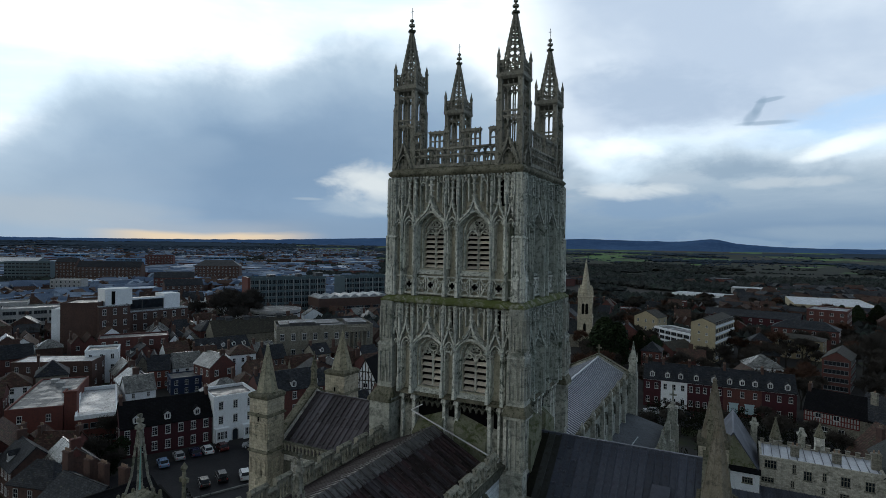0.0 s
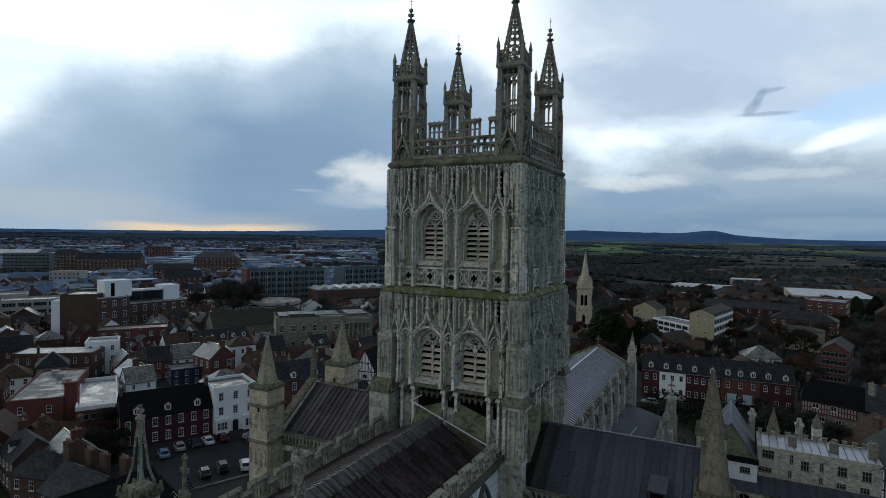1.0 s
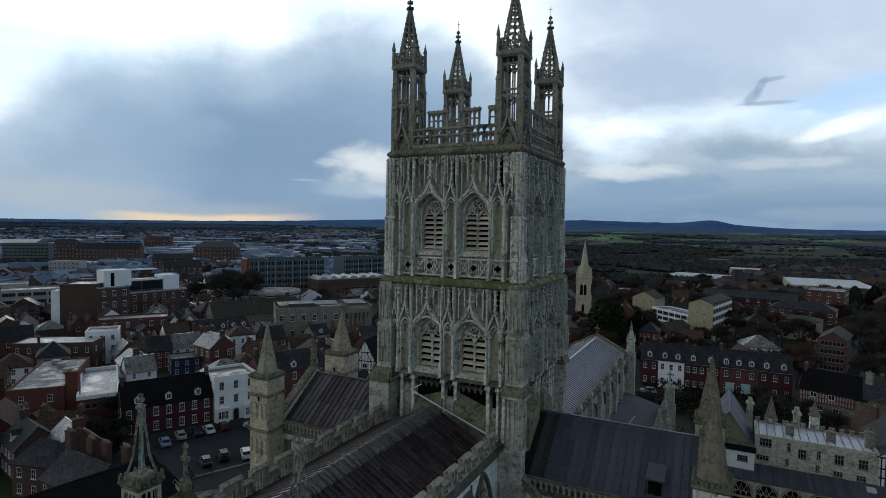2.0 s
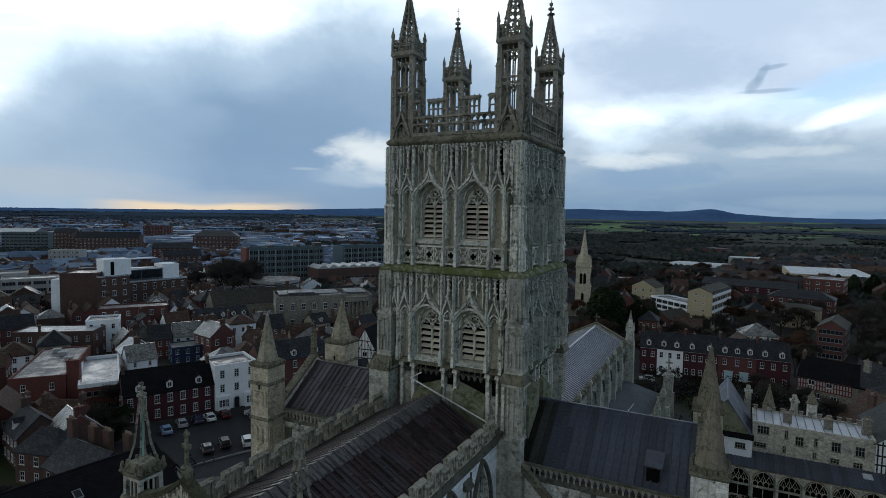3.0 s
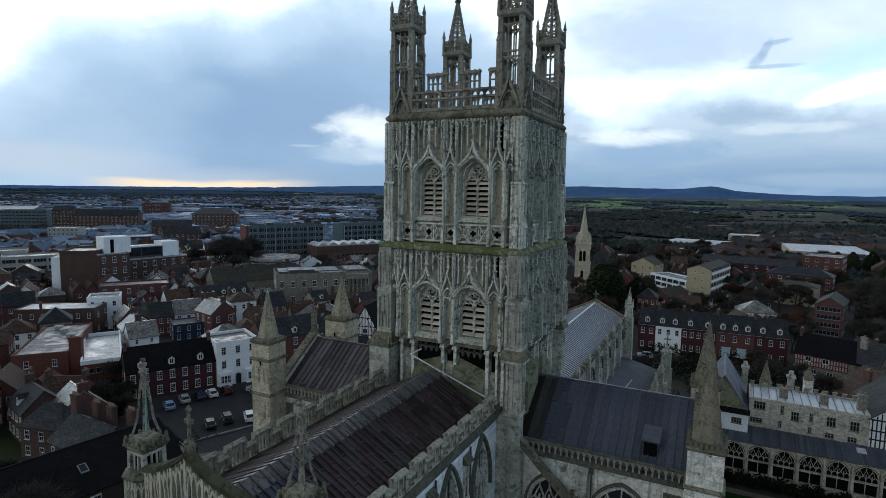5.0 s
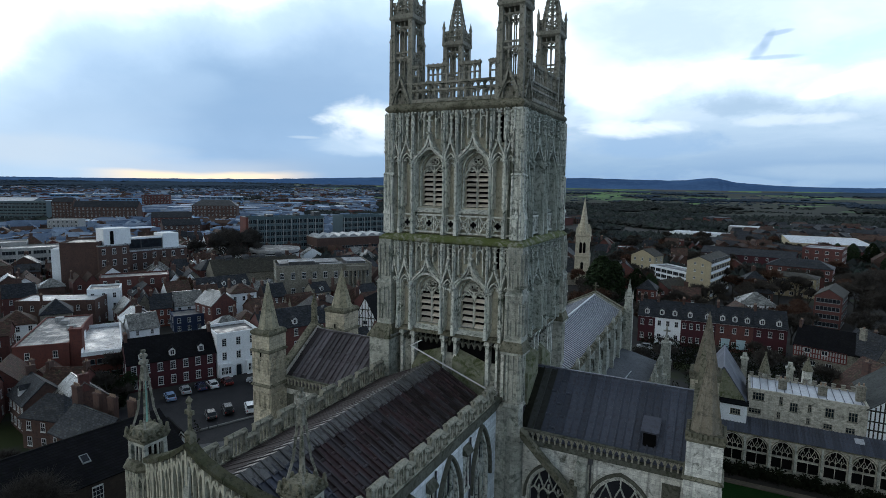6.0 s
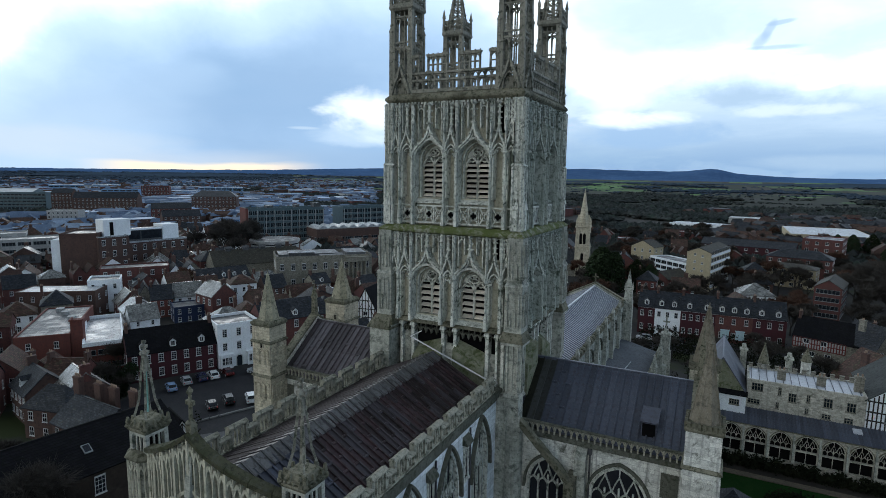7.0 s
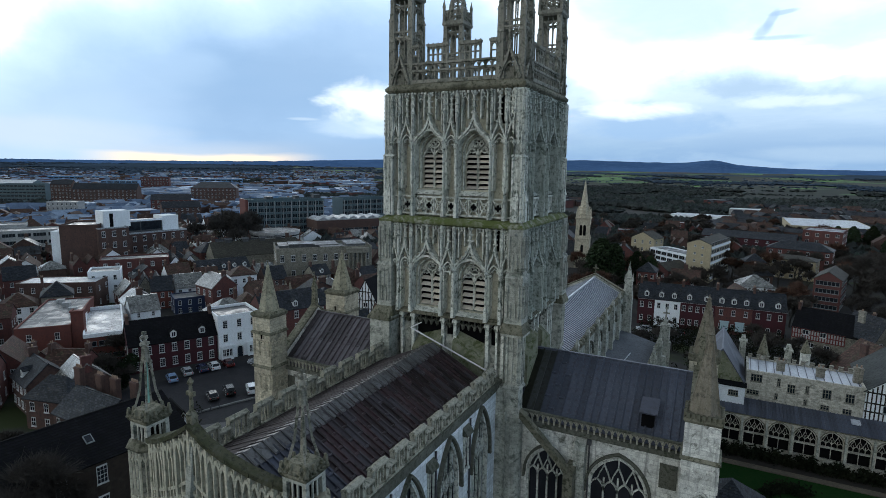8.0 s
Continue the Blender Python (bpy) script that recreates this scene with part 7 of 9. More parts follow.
s.box(10.6, 13.0, 0.5, 3.2, 0, 11.6)
s.box(10.4, 13.2, 0.3, 0.6, 11.6, 11.9)
s.box(10.4, 10.8, 0.6, 3.4, 11.6, 11.9)
s.box(12.9, 13.2, 0.6, 3.4, 11.6, 11.9)
part("stair_tower", s, BRICK_ORANGE, a, "red brick stair tower")
for i in range(13):
    s = Shape()
    s.box(0.35, 10.1, 1.6 + 2.1 * i, 1.66 + 2.1 * i, 8.62, 8.68)
    part("roof_joint", s, CONCRETE, a)
for i in range(5):
    s = Shape()
    s.box(1.7 + 1.75 * i, 1.75 + 1.75 * i, 0.35, 28.6, 8.62, 8.672)
    part("roof_joint", s, CONCRETE, a)
for u, v in ((5, 20), (3, 24), (7.5, 14)):
    s = Shape()
    s.box(u, u + 1.6, v, v + 1.6, 8.62, 9.5)
    s.box(u - 0.1, u + 1.7, v - 0.1, v + 1.7, 9.5, 9.6)
    part("roof_vent", s, CONCRETE, a)
building("shop_building", "low shop with white parapet and worn flat roof", -103.8, 20.2, 58, 8.0, 27, 6.3, BRICK_ORANGE, WHITE_ROOF, "flat", floors=2, bays=3, style="strip", win=(1, 1.2), parapet=0.9, band=RENDER_WHITE,
         category="shop", sides=False)
building("shop_building", "brick shop row with flat snow-pale roof", -166, 37, 37, 22, 10, 8.6, BRICK_BROWN, WHITE_ROOF, "flat", floors=2, bays=7, parapet=0.25, category="shop")
building("town_house", "white and pale blue rendered town house", -157, 53, 53, 9, 9, 10, RENDER_WHITE, FELT, "flat", floors=3, bays=3, parapet=0.6, group=TERR)
building("town_house", "red brick building with pale stone sills", -172, 66, 55, 22, 10, 10.5, BRICK_RED, FELT, "flat", floors=3, bays=6, parapet=0.5, group=TERR, win=(1.2, 1.6))
building("town_house", "white gabled house with blue-black roof", -160, 84, 58, 10, 9, 7.5, RENDER_WHITE, SLATE, "pair", rh=3.2, bays=3, group=TERR)
building("town_house", "white terrace with slate roof and five dormers", -144.8, 84.3, 67, 19, 9, 6.6, RENDER_CREAM, SLATE, rh=3.2, floors=2, bays=8, dormers=5, group=TERR, win=(0.9, 1.3))
# the brick store with white plant rooms
a = building("department_store", "tall brown brick store with a blank side wall", -212.7, 75.7, 43, 13.4, 18, 19.5, BRICK_BROWN, FELT, "flat", floors=0, parapet=0.6, category="store")
s = Shape()
s.box(-3.2, -0.02, 0.5, 10, 0, 17.5)
part("stair_wall", s, RENDER_WHITE, a, "white stair wall")
b = building("department_store", "brown brick store with rows of windows and white rooftop plant rooms", -201.5, 84.2, 78, 11.7, 16, 18.2, BRICK_BROWN, FELT, "flat", floors=4, bays=3, parapet=0.5,
             category="store", win=(1.4, 2.2), sides=False, band=WHITE_ROOF)
s = Shape()
s.box(3.6, 14.0, 4.0, 12.0, 18.3, 25.0)
r = part("plant_room", s, RENDER_WHITE, b, "white plant room")
s = Shape()
s.box(6.0, 7.4, 3.96, 4.1, 18.5, 24.0)
part("plant_door", s, DARK, r)
c = building("department_store", "long red-brown brick store with white cornice and tall windows", -210.4, 103, 80, 26, 15, 13.6, BRICK_BROWN, WHITE_ROOF, "flat", floors=3, bays=6, parapet=0.7,
             category="store", win=(1.5, 2.4), band=WHITE_ROOF)
s = Shape()
s.box(-2, 17, 5, 13, 13.7, 19.0)
r = part("plant_room", s, FELT, c, "dark set-back storey")
s = Shape()
s.box(17.05, 24.5, 4.4, 13, 13.7, 20.5)
part("plant_room", s, RENDER_WHITE, c, "white plant room")
s = Shape()
s.box(-2.2, 17, 4.6, 4.9, 18.6, 19.4)
part("fascia", s, RENDER_WHITE, r)
for u0, u1 in ((-1.7, 7.2), (7.6, 16.6)):
    s = Shape()
    s.box(u0, u1, 4.9, 5.02, 14.6, 18.2)
    part("glazing", s, PANE, r, "dark glazing")
building("office_building", "grey concrete office with window bands", -262, 78, 64, 28, 14, 13.5, CONCRETE, FELT, "flat", floors=4, bays=5, style="strip", win=(1, 1.6), category="office")
building("office_building", "grey concrete office with pale stair tower", -292, 74, 60, 26, 14, 14.0, CONCRETE, FELT, "flat", floors=4, bays=5, style="strip", win=(1, 1.6), category="office")
# warehouses and flats by the docks
DOCK = "dock warehouses"
building("flats", "white and blue-grey block of flats by the docks", -628.5, 246, 38, 42, 14, 20, CLADDING, FELT, "flat", floors=6, bays=12, style="strip", win=(1.0, 1.7), category="flats", sides=False, parapet=0.8)
building("warehouse", "brick dock warehouse with rows of small windows", -577, 267, 38, 19, 12, 21, BRICK_BROWN, SLATE, rh=4, floors=6, bays=6, style="plain", win=(1.3, 1.7), category="warehouse", sides=False, group=DOCK)
building("warehouse", "long dark brick dock warehouse with slate roof", -548, 271, 38, 58, 14, 17, BRICK_BROWN, SLATE, rh=5.5, floors=5, bays=16, style="plain", win=(1.3, 1.7), category="warehouse", sides=False, group=DOCK)
building("warehouse", "brick dock warehouse with grey hipped roof", -462, 338, 38, 43, 16, 19, BRICK_BROWN, FELT, "hip", rh=6, floors=5, bays=12, style="plain", win=(1.3, 1.7), category="warehouse", sides=False, group=DOCK)
building("warehouse", "brick dock warehouse with flat parapet", -771, 497, 44, 39, 16, 20, BRICK_RED, FELT, "flat", floors=5, bays=9, style="plain", win=(1.8, 2.0), category="warehouse", sides=False, group=DOCK)
building("office_building", "bright blue clad college block", -752, 425, 43, 46, 18, 17, BLUE_CLAD, FELT, "flat", floors=5, bays=6, style="strip", win=(1.0, 1.9), category="office", sides=False)
building("office_building", "long pale blue-white shed beyond the docks", -908, 714, 49, 82, 30, 11, BLUE_CLAD, WHITE_ROOF, "flat", floors=2, bays=8, style="strip", win=(1.0, 2.5), category="office", sides=False)
building("flats", "white plastered block with sash windows", -443, 192, 36, 22, 12, 13, CONCRETE, FELT, "flat", floors=4, bays=7, style="plain", win=(1.2, 1.8), category="flats", sides=False)
building("flats", "red brick flats with white balconies", -395, 245, 50, 30, 14, 14, BRICK_RED, SLATE, rh=4, floors=4, bays=8, style="plain", win=(1.4, 1.7), category="flats", sides=False)
building("flats", "brown brick flats with pitched roof", -340, 215, 62, 26, 12, 12, BRICK_BROWN, SLATE, rh=4, floors=4, bays=7, style="plain", win=(1.3, 1.6), category="flats", sides=False)
building("warehouse", "very long low depot with pale roof beyond the docks", -1340, 668, 56, 142, 26, 8, BLUE_CLAD, WHITE_ROOF, "flat", floors=1, bays=14, style="strip", win=(1.0, 3.0), category="warehouse", sides=False, parapet=0.3)
building("warehouse", "broad shed with pale grey-green roof by the docks", -860, 330, 40, 60, 40, 12, CLADDING, WHITE_ROOF, "gable", rh=5, floors=0, category="warehouse")
# offices, museum and market roofs
a = building("office_building", "long glass and brown concrete office slab", -232, 191, 60, 48, 14, 22.5, CLADDING, FELT, "flat", floors=6, bays=14, style="strip", win=(1, 2.4), category="office", parapet=1.2, sides=False)
s = Shape()
s.box(-0.6, 0.9, -0.25, 14.1, 0, 23.6)
part("end_wall", s, BRICK_ORANGE, a, "brown brick end wall")
for i in range(10):
    s = Shape()
    u = 1.2 + 5.15 * i
    s.box(u - 0.14, u + 0.14, -0.34, 0, 0.5, 22.4)
    part("mullion", s, CONCRETE, a, "pale concrete mullion")
for u0, u1, z in ((13, 17, 24.6), (31, 33.5, 24.9), (43, 47.5, 25.6)):
    s = Shape()
    s.box(u0, u1, 4, 10, 22.5, z)
    s.box(u0 - 0.2, u1 + 0.2, 3.8, 10.2, z, z + 0.25)
    part("plant_room", s, FELT, a, "dark rooftop plant room")
a = building("office_building", "glass office slab with dark roof edge", -205, 248.5, 67, 38, 14, 22.0, CLADDING, FELT, "flat", floors=6, bays=10, style="strip", win=(1, 2.4), category="office", parapet=1.0, sides=False)
for i in range(8):
    s = Shape()
    u = 1.0 + 5.15 * i
    s.box(u - 0.14, u + 0.14, -0.34, 0, 0.5, 21.8)
    part("mullion", s, CONCRETE, a, "pale concrete mullion")
a = thing("rotunda", pose(-190, 170, 0), "low round concrete hall with a pale flat rim", "hall")
s = Shape()
s.drum(0, 0, 0, 9.2, 12.4, 12.4, 40)
part("wall", s, CONCRETE, a)
s = Shape()
s.drum(0, 0, 8.0, 8.6, 12.46, 12.46, 40)
part("window_band", s, PANE, a, "dark band of windows")
s = Shape()
s.drum(0, 0, 9.2, 10.3, 12.9, 12.9, 40)
part("rim", s, CONCRETE, a, "pale rim")
s = Shape()
s.drum(0, 0, 10.3, 10.34, 12.3, 12.3, 40)
part("roof", s, FELT, a)
a = building("market_hall", "brick hall with scalloped white roof shells", -189.5, 203.5, 60, 46, 18, 12.5, BRICK_BROWN, FELT, "flat", floors=1, bays=8, style="strip", win=(1, 1.5), category="hall", band=CONCRETE)
for i in range(7):
    s = Shape()
    u = 1 + 6.3 * i
    s.prism([(u, 12.7)] + [(u + 5.9 * k / 6, 12.9 + 1.5 * math.sin(math.pi * k / 6)) for k in range(7)] + [(u + 5.9, 12.7)], 0.4, 17)
    part("roof_shell", s, WHITE_ROOF, a, "white curved roof shell")
m = building("museum", "long cream stone museum with portico and flat roofs", -130, 108, 47, 37, 18, 12.0, STONE_TOWN, FLAT_ROOF, "flat", floors=2, bays=9, parapet=1.3, category="museum", win=(1.5, 2.4))
for i in range(5):
    s = Shape()
    s.drum(27.5 + 1.7 * i, -1.0, 1.0, 10.6, 0.45, 0.38, 10)
    part("column", s, STONE_TOWN, m)
s = Shape()
s.box(26.5, 35.4, -1.8, 0, 10.6, 12.2)
s.box(26.3, 35.6, -2.0, 0, 12.2, 12.6)
part("portico", s, STONE_TOWN, m)
s = Shape()
s.box(26.5, 35.4, -1.8, 0, 0, 1.0)
part("portico_step", s, STONE_TOWN, m)
s = Shape()
s.box(5, 15, 5, 14, 12.0, 14.0)
part("roof_light", s, FELT, m)
for u0, u1, v0, v1, z in ((1.5, 24.5, 6, 16.5, 13.2), (17, 25, 2.5, 5.5, 12.9), (27.5, 35, 3, 15, 13.6)):
    s = Shape()
    s.box(u0, u1, v0, v1, 12.0, z)
    s.box(u0 - 0.25, u1 + 0.25, v0 - 0.25, v1 + 0.25, z, z + 0.2)
    part("roof_block", s, FLAT_ROOF, m, "low flat-roofed upper block")
hall_ = building("hall", "long hall with brown mossy roof", -158, 103, 62, 36, 14, 8.0, STONE_TOWN, MOSS_TILE, rh=5.0, floors=1, bays=6, category="hall")

for u in (6, 13, 20, 27):
    s = Shape()
    s.box(u, u + 2.4, 6.2, 7.8, 12.6, 13.9)
    s.rings([[(x, y, z) for y, z in ((5.9, 13.9), (7.0, 14.7), (8.1, 13.9))] for x in (u - 0.2, u + 2.6)])
    part("ridge_vent", s, FELT, hall_, "dark ridge vent")
for u in (2, 33):
    chimney(hall_, u, 9.5, 11.0, 15.0, 1.4, 0.8, BRICK_BROWN, 3)

# ---- west and north-west
T2 = "brick terrace"
TX, TY = 0.5, 119.5


def terrace(u, w, wall, label, bays, dorm, floors=2):
    a = radians(3)
    building("terrace_house", label, TX + u * math.cos(a), TY + u * math.sin(a), 3, w, 9.5, 8.0, wall, SLATE, rh=3.7, floors=floors, bays=bays, dormers=dorm, chimneys=1,
             group=T2, win=(0.95, 1.6), sides=False, band=FRAME)


terrace(0.0, 4.6, BRICK_MAROON, "dark red brick terrace house with slate roof", 2, 1)
terrace(4.65, 6.9, RENDER_WHITE, "white rendered terrace house with slate roof", 3, 2)
terrace(11.6, 9.0, BRICK_MAROON, "maroon brick terrace house with white sashes", 5, 2)
terrace(20.65, 9.2, BRICK_RED, "red brick terrace house with shopfront windows", 3, 3)
terrace(29.9, 8.0, BRICK_MAROON, "dusty pink brick terrace house with white sashes", 3, 2)
for u in (23.2, 27.0):
    a = radians(3)
    s = Shape()
    s.box(-1.05, 1.05, -0.22, 0.02, 0.6, 3.0)
    s.box(-1.2, 1.2, -0.3, 0.02, 3.0, 3.3)
    solid("shop_window", s, PALE_GLASS, "pale blue shop window of a brick terrace", "window", m=pose(TX + u * math.cos(a), TY + u * math.sin(a), 0.4, 0, 0, 3), group="shop windows")
b = building("timber_house", "black-roofed house with red and white timbering over stone", 39.5, 117.5, -20, 16.5, 8, 5.4, STONE_TOWN, SLATE_DARK, rh=4.4, floors=0, chimneys=2)
s = Shape()
s.box(0.1, 11.6, -0.25, 0, 2.7, 5.3)
j = part("jetty", s, CONCRETE, b, "pale plastered upper floor")
for i in range(20):
    s = Shape()
    u = 0.2 + 0.6 * i
    s.box(u - 0.12, u + 0.12, -0.31, -0.2, 2.75, 5.25)
    part("beam", s, TIMBER_RED, j, "red painted beam")
for z in (2.7, 3.9, 5.2):
    s = Shape()
    s.box(0.1, 11.6, -0.33, -0.2, z - 0.12, z + 0.12)
    part("beam", s, TIMBER_RED, j, "red painted beam")
for u, z in ((2, 0.7), (4.5, 0.7), (8, 0.7), (3.2, 3.9), (7.0, 3.9)):
    put_window(b, u, -0.3 if z > 2 else 0, z, 1.3, 1.2, "plain")
building("house", "stone house with steep gable and tall chimney", 55.5, 109, 38, 6.5, 9, 6.0, STONE_TOWN, SLATE, "end", rh=4.8, bays=2, chimneys=1, stack=STONE_TOWN)
building("house", "low building with broad brown tiled roof", 52.5, 80, 30, 12, 15, 4.0, BRICK_BROWN, TILE, "end", rh=5.4, bays=2, chimneys=1)
building("house", "brown tiled house with brick stack", 60, 95, 10, 14, 12, 5.6, BRICK_BROWN, TILE, rh=4.6, bays=3, chimneys=2)
building("house", "house with blue-grey pyramid roof", 62, 108, 10, 8, 8, 6.5, BRICK_RED, SLATE_PALE, "hip", rh=3.4, bays=2)
y = building("flats", "yellow rendered block of flats with pale balconies", 8.5, 197, -14, 9.2, 28, 15.6, RENDER_CREAM, MOSS_TILE, "end", rh=1.8, floors=0, category="flats")
for f in range(5):
    for i in range(2):
        put_window(y, 3.2 + 2.9 * i, 0, 2.3 + 3.0 * f - 0.5 * i, 0.8, 0.9, "plain")
    s = Shape()
    s.box(9.2, 9.6, 0.8, 27.5, 1.4 + 3.1 * f, 2.3 + 3.1 * f)
    part("balcony", s, RENDER_WHITE, y, "pale balcony front")
    for i in range(7):
        put_window(y, 9.2, 2.6 + 3.8 * i, 2.5 + 3.1 * f, 2.6, 1.5, "strip", 90)
building("flats", "white three-storey block with long window bands", -9.6, 233, -46, 28, 10, 7.5, RENDER_WHITE, FELT, "flat", floors=3, bays=7, style="strip", win=(1, 1.5), category="flats")
building("house", "pale rendered house with mossy roof", -20, 243, -20, 12, 10, 11, RENDER_CREAM, MOSS_TILE, "end", rh=3, floors=3, bays=3)
building("house", "red brick house with mossy tiled roof and white verge", 2.6, 188, 62, 15, 8.5, 4.6, BRICK_RED, MOSS_TILE, "gable", rh=2.6, floors=1, bays=4, ends=0, win=(1.2, 1.2))
building("flats", "brown brick block with pale mossy roof", 49.4, 167, -14, 7.6, 16, 10.5, BRICK_RED, MOSS_TILE, "end", rh=2.4, floors=4, bays=1, win=(2.0, 1.4), style="strip", category="flats")
building("house", "white house with grey mansard roof", 28, 166, 10, 11, 10, 5.5, RENDER_WHITE, SLATE_PALE, "hip", rh=3.6, bays=3)
building("house", "small house with tiled gable", 26, 148, 20, 7, 9, 5.0, BRICK_RED, TILE, "end", rh=2.8, bays=2)
building("flats", "cream block of flats with flat mossy roof", 37, 226, -15, 20, 10, 8.2, RENDER_CREAM, MOSS_TILE, "hip", rh=1.6, floors=3, bays=6, win=(1.5, 1.3), style="plain", category="flats")
building("flats", "red brick flats with hipped roof", 40, 252, -12, 26, 12, 9.5, BRICK_RED, SLATE, "hip", rh=3.4, floors=3, bays=7, win=(1.4, 1.4), style="plain", category="flats")
building("flats", "large red brick block of flats", 58.7, 298, -14, 17.5, 22, 14.0, BRICK_RED, FELT, "flat", floors=4, bays=4, win=(1.6, 1.5), style="plain", category="flats")
building("flats", "dark red brick flats with stepped roofs", 10, 298, -10, 46, 14, 8.5, BRICK_MAROON, SLATE, "gable", rh=3.0, floors=3, bays=9, win=(1.4, 1.4), style="plain", category="flats")
building("warehouse", "broad low warehouse with white roof", 62, 398, 0, 48, 70, 8.0, RENDER_CREAM, WHITE_ROOF, "flat", floors=0, parapet=0.2, category="warehouse")
building("warehouse", "long low white-roofed warehouse", -22, 470, -12, 44, 24, 6.0, RENDER_WHITE, WHITE_ROOF, "flat", floors=1, bays=9, style="strip", parapet=0.2, category="warehouse")
building("warehouse", "pale roofed warehouse among trees", 24, 560, -5, 38, 22, 7.0, CONCRETE, WHITE_ROOF, "flat", floors=0, parapet=0.2, category="warehouse")


def parish_church(x, y):
    root = thing("parish_church", pose(x, y, 0, 0, 0, 8), "small stone church with slender spire", "church")
    s = Shape()
    s.taper(0, 0, 0, 23.0, 3.4, 3.1)
    part("tower", s, TURRET, root)
    for z, b in ((15.0, 19.0), (7.5, 10.0)):
        for q in range(4):
            for u in ((-0.8, 0.8) if z > 10 else (0,)):
                # near-black blocks stand for the shade in the openings
                k = Shape(E_FACE)
                k.prism(arch(u, 0.6, b, b + 0.9, 4) + [(u + 0.6, z), (u - 0.6, z)], 3.1, 3.32)
                part("belfry_opening", k, DARK, root, "", rz(q))
    s = Shape()
    for z in (13.0, 22.4):
        s.taper(0, 0, z, z + 0.5, 3.4, 3.55)
    part("string_course", s, TURRET, root)
    s = Shape()
    s.drum(0, 0, 23.0, 39.5, 2.7, 0.12, 8, math.pi / 8)
    part("spire", s, TURRET, root)
    for sx in (-1, 1):
        for sy in (-1, 1):
            s = Shape()
            s.taper(sx * 2.8, sy * 2.8, 22.9, 24.6, 0.5, 0.42)
            s.taper(sx * 2.8, sy * 2.8, 24.6, 27.4, 0.45, 0.03)
            part("corner_pinnacle", s, TURRET, root)
    for q in range(4):
        k = Shape(E_FACE)
        k.prism([(-0.7, 24.5), (0.7, 24.5), (0, 28.0)], 1.4, 2.6)
        part("lucarne", k, TURRET, root, "", rz(q))
    s = Shape()
    s.rings([[(xx, -4, 0), (xx, -4, 6), (xx, 0, 11), (xx, 4, 6), (xx, 4, 0)] for xx in (-20, -3)])
    part("nave", s, STONE_TOWN, root)
    s = Shape()
    for sg in (-1, 1):
        s.rings([[(xx, sg * 4.3, 5.8), (xx, 0, 11.1), (xx, 0, 11.3), (xx, sg * 4.3, 6.0)] for xx in (-20.3, -3)])
    part("nave_roof", s, SLATE, root)


parish_church(-36, 205)

